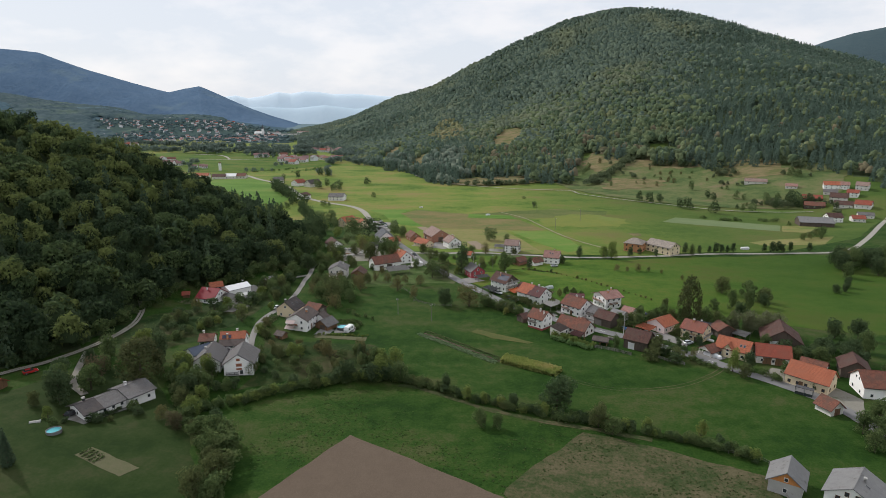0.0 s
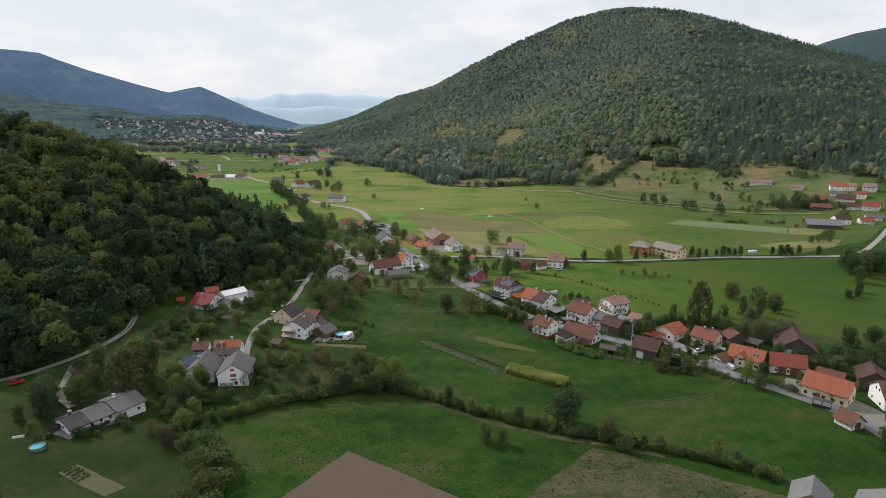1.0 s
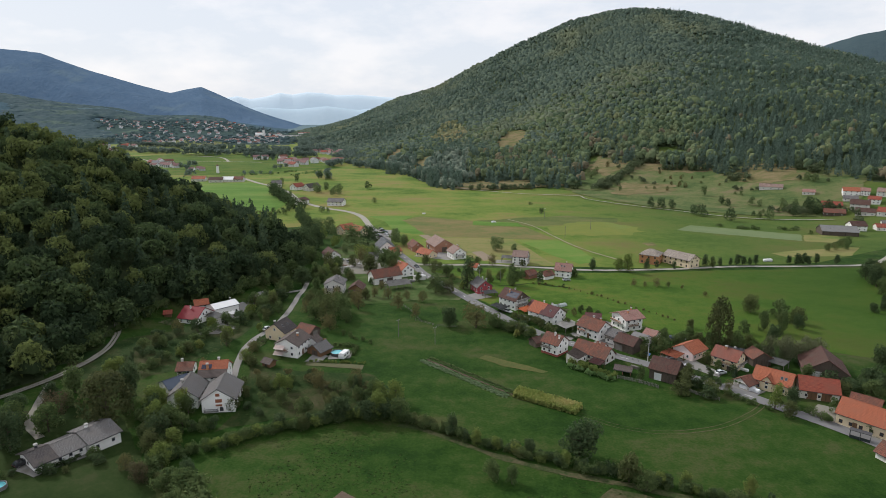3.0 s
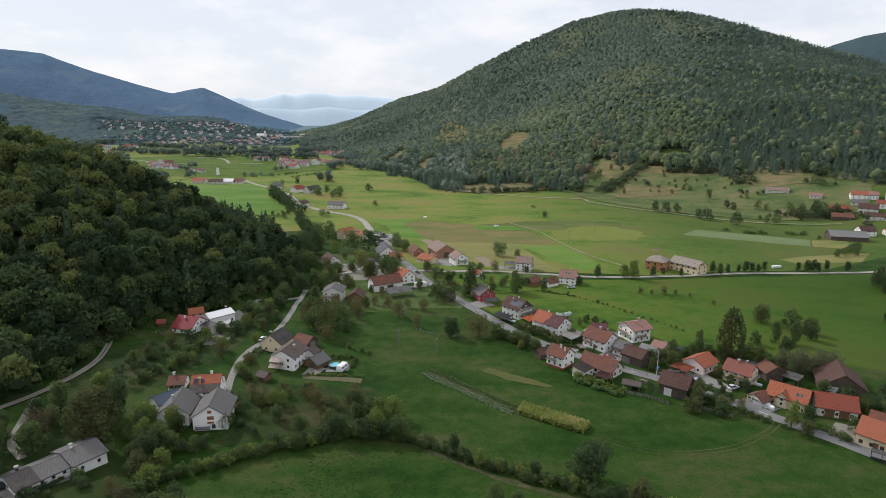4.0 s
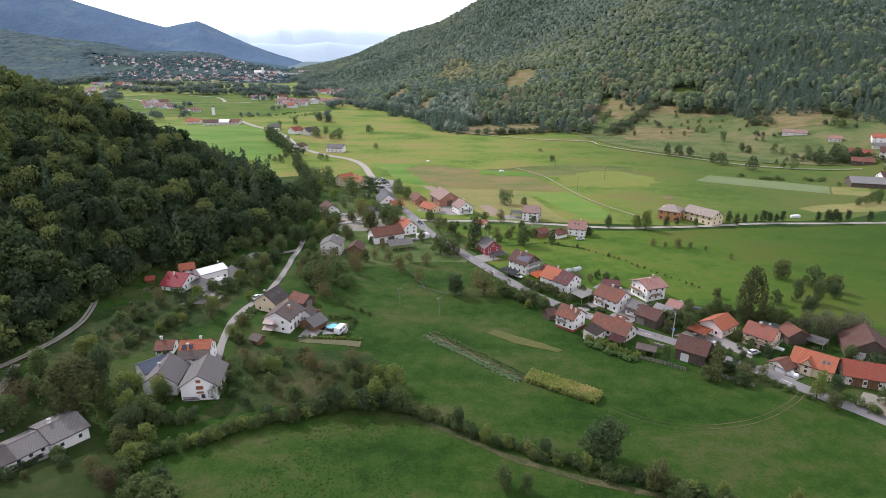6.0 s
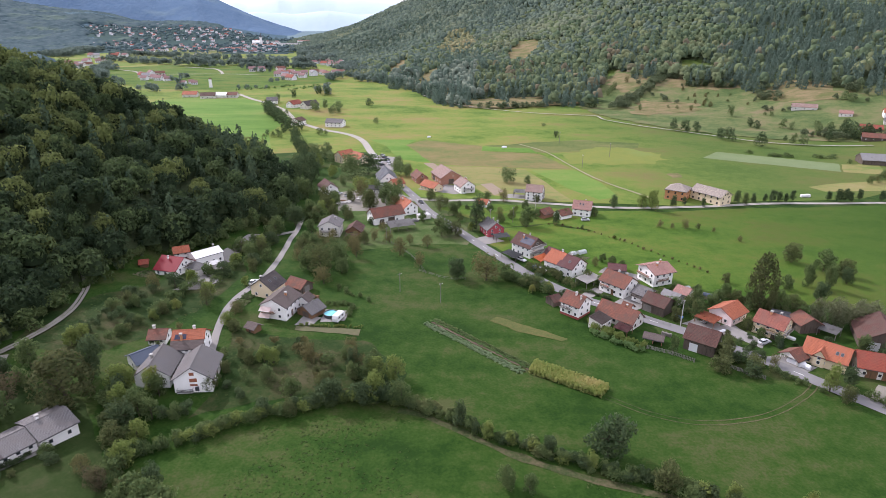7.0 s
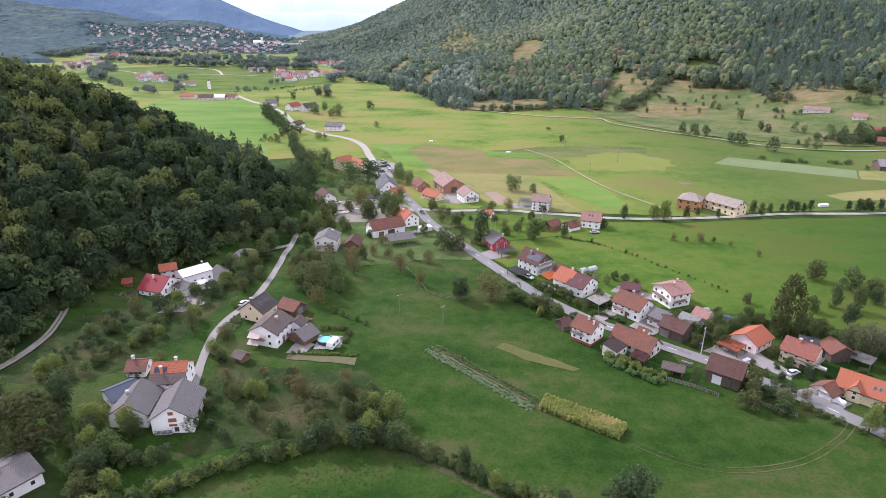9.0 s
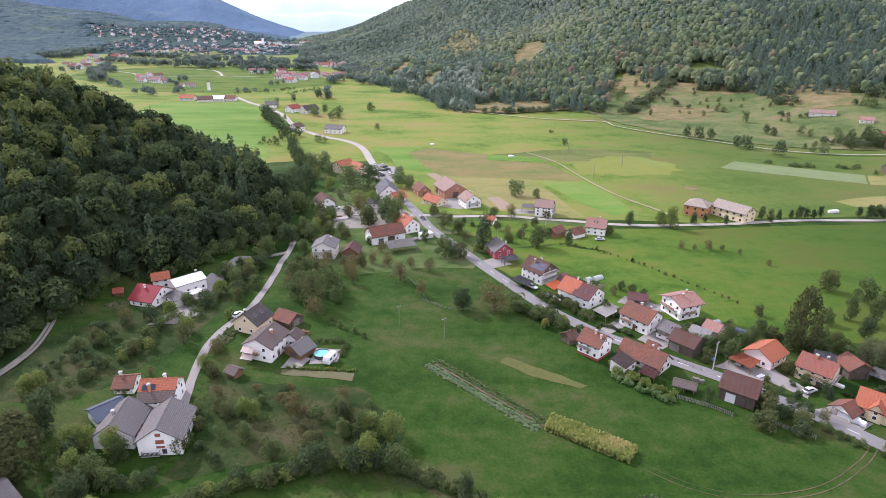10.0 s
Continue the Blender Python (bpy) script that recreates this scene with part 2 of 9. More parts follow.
# darker copy of the near grass, shade put into the colour
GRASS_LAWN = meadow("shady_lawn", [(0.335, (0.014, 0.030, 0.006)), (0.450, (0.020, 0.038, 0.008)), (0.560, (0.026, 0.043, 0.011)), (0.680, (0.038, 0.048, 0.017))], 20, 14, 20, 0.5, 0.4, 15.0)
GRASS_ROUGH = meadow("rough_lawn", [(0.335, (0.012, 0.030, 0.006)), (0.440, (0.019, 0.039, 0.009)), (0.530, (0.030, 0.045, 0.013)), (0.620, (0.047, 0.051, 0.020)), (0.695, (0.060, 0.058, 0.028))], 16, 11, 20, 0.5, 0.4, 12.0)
STUBBLE = meadow("brown_stubble", [(0.344, (0.092, 0.122, 0.038)), (0.435, (0.122, 0.128, 0.044)), (0.526, (0.148, 0.132, 0.052)), (0.643, (0.170, 0.140, 0.062))], 40, 18, 75, 0.4, 0.3, 9.0)
GRASS_OLIVE = meadow("olive_meadow_grass", [(0.357, (0.060, 0.091, 0.023)), (0.474, (0.085, 0.112, 0.032)), (0.565, (0.116, 0.128, 0.043)), (0.656, (0.145, 0.129, 0.056))], 90, 26, -12, 0.22, 0.2, 11.0)
HAY = meadow("tan_hay_meadow", [(0.344, (0.104, 0.146, 0.038)), (0.435, (0.142, 0.160, 0.050)), (0.526, (0.178, 0.170, 0.062)), (0.643, (0.200, 0.176, 0.074))], 40, 16, 75, 0.35, 0.3, 10.0)
YELLOW = surface("yellow_green_grass", (0.160, 0.172, 0.040), (0.116, 0.152, 0.034), 0.95, 10, 1.2, 0.4, 0.5, 0.1, c=(0.135, 0.172, 0.044), c_size=22, c_at=0.54, spec=0.1)
PALE = surface("pale_cover_crop", (0.142, 0.180, 0.088), (0.112, 0.154, 0.066), 0.95, 12, 1.0, 0.4, 0.5, 0.1, spec=0.1)
SOIL = surface("ploughed_soil", (0.098, 0.074, 0.054), (0.122, 0.094, 0.069), 0.95, 3, 0.35, 0.6, 1.0, 0.12, c=(0.088, 0.066, 0.048), c_size=15, spec=0.1)
HILL_GREEN = meadow("hill_pasture_grass", [(0.36, (0.052, 0.084, 0.026)), (0.45, (0.078, 0.108, 0.036)), (0.53, (0.104, 0.122, 0.046)), (0.60, (0.130, 0.126, 0.058)), (0.67, (0.152, 0.128, 0.070))], 45, 28, 20, 0.4, 0.3, 7.0)
SOIL_PINK = surface("bare_pinkish_soil", (0.250, 0.198, 0.148), (0.200, 0.165, 0.118), 0.95, 2.0, 0.4, 0.5, 0.8, 0.08, spec=0.1)
STRIP = surface("dried_cover_strip", (0.108, 0.100, 0.036), (0.048, 0.074, 0.020), 0.95, 3, 0.4, 0.5, 0.8, 0.1, spec=0.1)
GARDEN_SOIL = surface("garden_soil", (0.120, 0.108, 0.066), (0.080, 0.092, 0.042), 0.95, 1.5, 0.3, 0.5, 1.0, 0.08, spec=0.1)
SLOPE_GRASS = meadow("dry_hill_pasture", [(0.344, (0.090, 0.104, 0.036)), (0.448, (0.126, 0.116, 0.050)), (0.552, (0.160, 0.132, 0.066)), (0.656, (0.186, 0.146, 0.078))], 24, 10, 20, 0.45, 0.4, 8.0)
FOREST_FLOOR = surface("forest_floor", (0.046, 0.066, 0.030), (0.066, 0.086, 0.040), 0.95, 8, 1.0, 0.5, 0.8, 0.2, spec=0.05)
ASPHALT = surface("worn_asphalt", (0.142, 0.141, 0.141), (0.178, 0.177, 0.175), 0.85, 8, 0.3, 0.3, 0.2, 0.01, c=(0.116, 0.115, 0.116), c_size=9, c_at=0.6)
PALE_ROAD = surface("pale_road_gravel", (0.303, 0.289, 0.254), (0.246, 0.233, 0.201), 0.9, 6, 0.3, 0.4, 0.3, 0.02, c=(0.205, 0.193, 0.156), c_size=12, c_at=0.58)
PATH_TAN = surface("grassy_gravel_path", (0.230, 0.212, 0.130), (0.180, 0.182, 0.095), 0.95, 4, 0.4, 0.5, 0.5, 0.03, c=(0.150, 0.176, 0.070), c_size=7, c_at=0.52)
GRAVEL = surface("gravel_track", (0.228, 0.216, 0.183), (0.169, 0.162, 0.131), 0.95, 3, 0.3, 0.5, 0.6, 0.03, c=(0.097, 0.101, 0.060), c_size=5, c_at=0.56)
PAVING = surface("grey_paving", (0.231, 0.223, 0.208), (0.188, 0.180, 0.168), 0.9, 2.5, 0.25, 0.4, 0.3, 0.02, c=(0.152, 0.143, 0.125), c_size=4, c_at=0.56)
PAINT_LINE = surface("road_paint", (0.72, 0.72, 0.70), (0.60, 0.60, 0.58), 0.7, 1.5, 0.2, 0.5, 0)
WATER_POOL = surface("pool_water", (0.10, 0.40, 0.46), (0.16, 0.48, 0.52), 0.05, 1.5, 0.4, 0.5, 0.1, 0.02, spec=0.5)

WHITE = surface("white_render", (0.86, 0.85, 0.82), (0.79, 0.78, 0.75), 0.9, 2.2, 0.15, 0.3, 0.15, 0.01, c=(0.68, 0.66, 0.62), c_size=2.6, c_at=0.64)
OFFWHITE = surface("aged_white_render", (0.704, 0.682, 0.638), (0.594, 0.572, 0.528), 0.9, 1.8, 0.15, 0.35, 0.2, 0.01, c=(0.462, 0.440, 0.396), c_size=2.0, c_at=0.62)
CREAM = surface("cream_render", (0.72, 0.60, 0.41), (0.65, 0.54, 0.37), 0.9, 2.0, 0.15, 0.3, 0.15, 0.01, c=(0.54, 0.45, 0.31), c_size=2.4, c_at=0.64)
PINK = surface("pale_pink_render", (0.76, 0.62, 0.60), (0.70, 0.57, 0.55), 0.9, 2.0, 0.15, 0.3, 0.1, 0.01)
RED_WALL = surface("crimson_render", (0.360, 0.070, 0.084), (0.310, 0.058, 0.070), 0.9, 2.0, 0.15, 0.3, 0.1, 0.01)
BRICK = surface("raw_orange_block", (0.50, 0.24, 0.12), (0.42, 0.20, 0.10), 0.92, 1.2, 0.25, 0.5, 0.4, 0.02, c=(0.52, 0.38, 0.25), c_size=3, c_at=0.58)
BRICK_OLD = surface("weathered_brick", (0.34, 0.17, 0.11), (0.26, 0.13, 0.09), 0.92, 1.2, 0.25, 0.5, 0.4, 0.02, c=(0.36, 0.27, 0.21), c_size=3, c_at=0.58)
PLINTH_RED = surface("red_plinth", (0.30, 0.075, 0.06), (0.24, 0.06, 0.05), 0.9, 1.5, 0.2, 0.4, 0.2, 0.01)
CONCRETE = surface("concrete", (0.42, 0.41, 0.39), (0.34, 0.33, 0.31), 0.92, 1.5, 0.2, 0.4, 0.2, 0.01, c=(0.26, 0.25, 0.23), c_size=2.4, c_at=0.6)
WOOD_DARK = surface("dark_weathered_boards", (0.075, 0.058, 0.045), (0.125, 0.10, 0.08), 0.9, 0.4, 0.08, 0.4, 0.5, 0.02, c=(0.05, 0.04, 0.032), c_size=2.5, axis=(3, 3, 0.3))
WOOD_BROWN = surface("brown_boards", (0.20, 0.115, 0.062), (0.15, 0.085, 0.045), 0.85, 0.4, 0.08, 0.4, 0.5, 0.02, c=(0.10, 0.06, 0.035), c_size=2.5, axis=(3, 3, 0.3))
WOOD_ORANGE = surface("orange_pine_boards", (0.56, 0.24, 0.075), (0.46, 0.19, 0.06), 0.8, 0.4, 0.08, 0.4, 0.4, 0.02, axis=(3, 3, 0.3))
WOOD_GREY = surface("silvered_wood", (0.210, 0.195, 0.176), (0.150, 0.139, 0.124), 0.9, 0.5, 0.1, 0.4, 0.4, 0.02)
GLASS_DARK = surface("window_glass", (0.030, 0.036, 0.042), (0.045, 0.052, 0.058), 0.06, 3, 1.0, 0.3, 0, spec=0.6)
FRAME_WHITE = surface("white_window_frame", (0.74, 0.74, 0.72), (0.68, 0.68, 0.66), 0.5, 0.5, 0.1, 0.4, 0)
FRAME_BROWN = surface("brown_window_frame", (0.16, 0.085, 0.045), (0.12, 0.065, 0.035), 0.6, 0.5, 0.1, 0.4, 0)
SHUTTER = surface("red_brown_shutter", (0.30, 0.115, 0.060), (0.24, 0.09, 0.05), 0.7, 0.5, 0.1, 0.4, 0.2, 0.01)
METAL_GREY = surface("galvanised_sheet", (0.200, 0.198, 0.194), (0.148, 0.147, 0.144), 0.7, 1.2, 0.2, 0.4, 0.15, 0.01, metal=0.05, c=(0.111, 0.104, 0.096), c_size=1.8)
METAL_DARK = surface("dark_steel", (0.055, 0.058, 0.062), (0.08, 0.083, 0.088), 0.5, 1.0, 0.2, 0.4, 0.1, 0.01, metal=0.3)
WHITE_SHEET = surface("white_metal_sheet", (0.720, 0.720, 0.720), (0.648, 0.648, 0.648), 0.45, 3, 0.3, 0.3, 0.1, 0.01)
TARP = surface("white_tarpaulin", (0.76, 0.77, 0.78), (0.64, 0.65, 0.67), 0.6, 0.8, 0.2, 0.5, 0.6, 0.08)
SOLAR = surface("solar_cells", (0.020, 0.026, 0.050), (0.030, 0.036, 0.065), 0.45, 1.0, 0.2, 0.4, 0, spec=0.2)
BLUE_SHEET = surface("blue_grey_sheet", (0.060, 0.078, 0.110), (0.048, 0.062, 0.090), 0.7, 2.0, 0.3, 0.3, 0.1, 0.01, spec=0.25)
FABRIC_BLUE = surface("blue_fabric", (0.14, 0.30, 0.62), (0.20, 0.38, 0.70), 0.8, 0.6, 0.1, 0.5, 0.1, 0.01)
AWNING = surface("pale_awning", (0.72, 0.62, 0.58), (0.66, 0.55, 0.52), 0.8, 0.6, 0.1, 0.5, 0.1, 0.01)
AWNING_ORANGE = surface("orange_awning", (0.55, 0.16, 0.06), (0.46, 0.13, 0.05), 0.8, 0.6, 0.1, 0.5, 0.1, 0.01)
POLYTUNNEL = surface("milky_polythene", (0.36, 0.40, 0.38), (0.28, 0.32, 0.30), 0.4, 0.8, 0.2, 0.5, 0.3, 0.03)
FLOWERS = surface("pink_flowers", (0.60, 0.10, 0.20), (0.16, 0.28, 0.06), 0.9, 0.3, 0.1, 0.6, 0.3, 0.03)
RUBBER = surface("black_rubber", (0.02, 0.02, 0.02), (0.03, 0.03, 0.03), 0.8, 0.4, 0.1, 0.4, 0)
CAR_PAINTS = [surface("car_paint", c, tuple(v * 0.92 for v in c), 0.25, 1.0, 0.2, 0.4, 0, spec=0.6) for c in ((0.72, 0.73, 0.74), (0.50, 0.52, 0.54), (0.03, 0.03, 0.035), (0.40, 0.03, 0.03), (0.10, 0.16, 0.30))]

T_ORANGE = tiles("new_orange_tiles", (0.400, 0.128, 0.066), (0.340, 0.108, 0.057), (0.275, 0.100, 0.058))
T_MOTTLED = tiles("mottled_red_tiles", (0.285, 0.104, 0.072), (0.225, 0.082, 0.060), (0.165, 0.078, 0.060))
T_RED = tiles("red_tiles", (0.300, 0.076, 0.046), (0.245, 0.062, 0.040), (0.200, 0.066, 0.044))
T_RUST = tiles("weathered_red_tiles", (0.225, 0.090, 0.058), (0.160, 0.064, 0.044), (0.098, 0.060, 0.046))
T_BROWN = tiles("brown_tiles", (0.112, 0.052, 0.040), (0.084, 0.042, 0.034), (0.078, 0.052, 0.042))
T_PURPLE = tiles("purple_brown_tiles", (0.125, 0.050, 0.048), (0.100, 0.042, 0.041), (0.09, 0.05, 0.047))
T_PINK = tiles("faded_pink_tiles", (0.340, 0.185, 0.155), (0.290, 0.155, 0.130), (0.240, 0.150, 0.125))
T_TAN = tiles("faded_tan_tiles", (0.300, 0.205, 0.170), (0.255, 0.175, 0.148), (0.220, 0.160, 0.138))
T_PALE = tiles("pale_grey_tan_tiles", (0.330, 0.285, 0.240), (0.280, 0.240, 0.205), (0.240, 0.205, 0.175))
T_GREY = tiles("grey_fibre_tiles", (0.167, 0.160, 0.159), (0.132, 0.128, 0.126), (0.118, 0.108, 0.102))
T_DARK = tiles("anthracite_tiles", (0.072, 0.064, 0.064), (0.055, 0.050, 0.050), (0.080, 0.066, 0.060))
T_GREYBROWN = tiles("grey_brown_tiles", (0.130, 0.100, 0.090), (0.100, 0.080, 0.073), (0.095, 0.080, 0.070))
T_CRIMSON = surface("crimson_sheet", (0.190, 0.018, 0.024), (0.160, 0.016, 0.022), 0.65, 2.5, 0.3, 0.3, 0.2, 0.02, spec=0.2)
T_SLATE = tiles("slate_tiles", (0.105, 0.115, 0.130), (0.085, 0.093, 0.106), (0.120, 0.120, 0.120))

BARK = surface("bark", (0.095, 0.075, 0.055), (0.060, 0.048, 0.036), 0.95, 0.6, 0.12, 0.5, 0.6, 0.03)


def leaves(name, a, b, c, island=0.35):
    """Leaf clumps: matt, and letting some light through."""
    m = surface(name, a, b, 0.85, 7.0, 0.9, 0.35, 0, c=c, c_size=11, c_at=0.56, spec=0.1, island=island)
    n, ln = m.node_tree.nodes, m.node_tree.links
    bsdf = n["Principled BSDF"]
    thin, mix = n.new("ShaderNodeBsdfTranslucent"), n.new("ShaderNodeMixShader")
    mix.inputs[0].default_value = 0.45
    ln.new(bsdf.inputs["Base Color"].links[0].from_socket, thin.inputs["Color"])
    ln.new(bsdf.outputs["BSDF"], mix.inputs[1])
    ln.new(thin.outputs["BSDF"], mix.inputs[2])
    ln.new(mix.outputs["Shader"], n["Material Output"].inputs["Surface"])
    return m


def canopy(name, a, b, c, island=0.5, clump=1.4, lift=0.5, c_size=45):
    """The closed outer surface of a crown: clumps of leaves in relief, each bough of its own tone."""
    m = surface(name, a, b, 0.9, 9.0, clump, 0.5, 1.0, lift, c=c, c_size=c_size, c_at=0.52, spec=0.06, island=island)
    return m


CANOPY_MOUNT = canopy("mountain_canopy", (0.060, 0.090, 0.050), (0.104, 0.134, 0.066), (0.126, 0.140, 0.070), 0.6)
# very dark, so the shade inside the crowns lies in the colour
CANOPY_HILL = canopy("dark_crown_core", (0.018, 0.030, 0.014), (0.030, 0.046, 0.020), (0.036, 0.050, 0.022))
# raised and bluish: the high woods' haze is put into the crown colour
CANOPY_HIGH = canopy("hazy_high_canopy", (0.070, 0.100, 0.078), (0.102, 0.134, 0.094), (0.136, 0.156, 0.092), 0.6, 1.8, 1.0, 260)
CANOPY_OLIVE = canopy("olive_canopy", (0.132, 0.142, 0.072), (0.192, 0.192, 0.097), (0.211, 0.192, 0.102))
# paler crown colour, with the haze of distance painted in
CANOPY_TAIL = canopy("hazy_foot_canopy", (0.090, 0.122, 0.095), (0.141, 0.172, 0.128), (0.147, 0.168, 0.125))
CANOPY_RUSSET = canopy("russet_canopy", (0.110, 0.098, 0.064), (0.140, 0.124, 0.074), (0.104, 0.112, 0.062))
# blue haze of the far slope and town is part of these colours
CANOPY_SLOPE = canopy("haze_blue_slope_canopy", (0.032, 0.058, 0.070), (0.052, 0.086, 0.092), (0.070, 0.106, 0.090), 0.0, 8.0, 1.0, 120)
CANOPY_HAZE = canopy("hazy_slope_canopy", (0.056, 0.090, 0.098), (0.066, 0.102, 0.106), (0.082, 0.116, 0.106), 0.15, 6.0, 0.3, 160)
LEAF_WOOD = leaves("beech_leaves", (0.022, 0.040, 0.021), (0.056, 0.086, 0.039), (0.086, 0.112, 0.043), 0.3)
# leaf colours of their own kind, brightened to carry the crest's sunlight
LEAF_OAK_SUNNY = leaves("sunny_oak_leaves", (0.050, 0.080, 0.034), (0.096, 0.136, 0.053), (0.120, 0.150, 0.054), 0.3)
LEAF_LINDEN_SUNNY = leaves("sunny_linden_leaves", (0.096, 0.125, 0.043), (0.158, 0.190, 0.062), (0.145, 0.174, 0.056), 0.3)
LEAF_FIR = leaves("fir_needles", (0.049, 0.082, 0.049), (0.082, 0.117, 0.063), (0.088, 0.117, 0.061))
# pale leaf and needle colours that carry the mountain's haze
LEAF_MOUNT = leaves("hazy_mountain_leaves", (0.110, 0.156, 0.090), (0.190, 0.232, 0.120), (0.220, 0.236, 0.124), 0.2)
LEAF_MOUNT_FIR = leaves("hazy_mountain_needles", (0.086, 0.134, 0.106), (0.132, 0.181, 0.138), (0.138, 0.181, 0.132), 0.14)
LEAF_GREEN = leaves("garden_leaves", (0.070, 0.112, 0.041), (0.134, 0.176, 0.066), (0.155, 0.160, 0.068))
# brighter copy of the garden leaves: far trees' sunlight put into the colour
LEAF_GREEN_SUNLIT = leaves("sunlit_garden_leaves", (0.095, 0.143, 0.059), (0.175, 0.222, 0.093), (0.200, 0.201, 0.096))
LEAF_LIGHT = leaves("light_green_leaves", (0.128, 0.179, 0.047), (0.190, 0.233, 0.068), (0.220, 0.222, 0.068))
LEAF_DARK = leaves("dark_leaves", (0.053, 0.087, 0.040), (0.090, 0.125, 0.055), (0.095, 0.120, 0.055))
LEAF_GRASS = leaves("grass_tufts", (0.040, 0.072, 0.020), (0.070, 0.096, 0.032), (0.096, 0.104, 0.044))
LEAF_VINE = leaves("far_crop_leaves", (0.130, 0.220, 0.080), (0.170, 0.260, 0.100), (0.150, 0.240, 0.090))
LEAF_SCRUB = leaves("hillside_scrub_leaves", (0.088, 0.122, 0.066), (0.142, 0.172, 0.092), (0.155, 0.168, 0.090))
LEAF_RUST = leaves("reddish_brown_leaves", (0.092, 0.082, 0.048), (0.128, 0.106, 0.060), (0.080, 0.088, 0.046))
LEAF_OLIVE = leaves("olive_leaves", (0.076, 0.098, 0.038), (0.130, 0.146, 0.058), (0.112, 0.130, 0.054))
LEAF_BROWN = leaves("turning_leaves", (0.118, 0.116, 0.050), (0.160, 0.142, 0.062), (0.100, 0.118, 0.050))
LEAF_LIME = leaves("lime_tree_leaves", (0.058, 0.074, 0.030), (0.104, 0.112, 0.045), (0.090, 0.104, 0.042))
LEAF_GREY = leaves("willow_leaves", (0.121, 0.139, 0.074), (0.161, 0.172, 0.097), (0.134, 0.142, 0.070))
LEAF_CORN = leaves("ripening_maize", (0.330, 0.335, 0.105), (0.200, 0.270, 0.072), (0.430, 0.380, 0.160))
LEAF_CABBAGE = leaves("cabbage_leaves", (0.120, 0.190, 0.080), (0.200, 0.260, 0.150), (0.150, 0.220, 0.090))
LEAF_VEG = leaves("vegetable_leaves", (0.060, 0.118, 0.034), (0.110, 0.168, 0.060), (0.180, 0.216, 0.118))
# aerial haze is mixed into the base colours of these far surfaces
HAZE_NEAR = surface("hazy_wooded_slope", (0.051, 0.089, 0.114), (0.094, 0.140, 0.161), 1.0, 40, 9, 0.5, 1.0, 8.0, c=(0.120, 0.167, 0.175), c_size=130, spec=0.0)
HAZE_FAR = surface("hazy_blue_mountain", (0.077, 0.127, 0.198), (0.108, 0.161, 0.229), 1.0, 70, 18, 0.5, 1.0, 8.0, c=(0.127, 0.182, 0.226), c_size=260, spec=0.0)
HAZE_PALE = surface("hazy_pale_hills", (0.58, 0.69, 0.77), (0.62, 0.72, 0.79), 1.0, 300, 60, 0.4, 0, spec=0.0)
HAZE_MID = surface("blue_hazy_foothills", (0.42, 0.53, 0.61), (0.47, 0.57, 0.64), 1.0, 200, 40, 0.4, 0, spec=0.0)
HAZE_RIGHT = surface("hazy_dim_mountain", (0.055, 0.085, 0.098), (0.070, 0.100, 0.108), 1.0, 60, 12, 0.5, 1.0, 6.0, spec=0.0)
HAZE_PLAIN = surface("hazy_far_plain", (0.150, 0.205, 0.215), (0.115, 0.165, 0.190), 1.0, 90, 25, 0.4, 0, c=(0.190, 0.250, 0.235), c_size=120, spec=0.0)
# bluish leaf colour with the lower valley's haze painted in
LEAF_FAR = leaves("hazy_valley_leaves", (0.118, 0.164, 0.140), (0.164, 0.210, 0.174), (0.158, 0.200, 0.162))
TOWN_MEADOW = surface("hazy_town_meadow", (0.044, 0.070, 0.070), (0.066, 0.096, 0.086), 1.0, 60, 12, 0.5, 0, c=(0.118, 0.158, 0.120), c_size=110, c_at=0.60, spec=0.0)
# distant houses: haze put into the wall and roof colours
FAR_WALL = surface("hazy_far_wall", (0.740, 0.740, 0.740), (0.654, 0.662, 0.671), 0.95, 3, 0.5, 0.4, 0)
FAR_ROOF = surface("hazy_red_roof", (0.250, 0.150, 0.140), (0.200, 0.125, 0.122), 0.95, 3, 0.5, 0.4, 0)
FAR_GREY = surface("hazy_grey_roof", (0.270, 0.265, 0.270), (0.220, 0.215, 0.220), 0.95, 3, 0.5, 0.4, 0)


# ---- mesh tools ----
def part(name, bm, material, parent=None, label=""):
    """Links a bmesh as one mesh object, under its thing where one is given."""
    me = bpy.data.meshes.new(name)
    bm.to_mesh(me)
    bm.free()
    if material:
        me.materials.append(material)
    ob = new(name, me)
    ob.parent = parent
    return tagged(ob, label)


def share(name, mesh, parent, m, label=""):
    ob = new(name, mesh)
    ob.parent = parent
    ob.matrix_basis = m
    return tagged(ob, label)


def mesh_of(name, verts, faces, material):
    me = bpy.data.meshes.new(name)
    me.from_pydata([tuple(v) for v in verts], [], faces)
    me.materials.append(material)
    return me


def quads(name, verts, material, k=4):
    """A mesh of loose faces of k corners each."""
    verts = np.asarray(verts, np.float32).reshape(-1, 3)
    n = len(verts) // k
    me = bpy.data.meshes.new(name)
    me.vertices.add(k * n)
    me.vertices.foreach_set("co", verts.ravel())
    me.loops.add(k * n)
    me.loops.foreach_set("vertex_index", np.arange(k * n, dtype=np.int32))
    me.polygons.add(n)
    me.polygons.foreach_set("loop_start", np.arange(0, k * n, k, dtype=np.int32))
    me.update(calc_edges=True)
    me.materials.append(material)
    return me


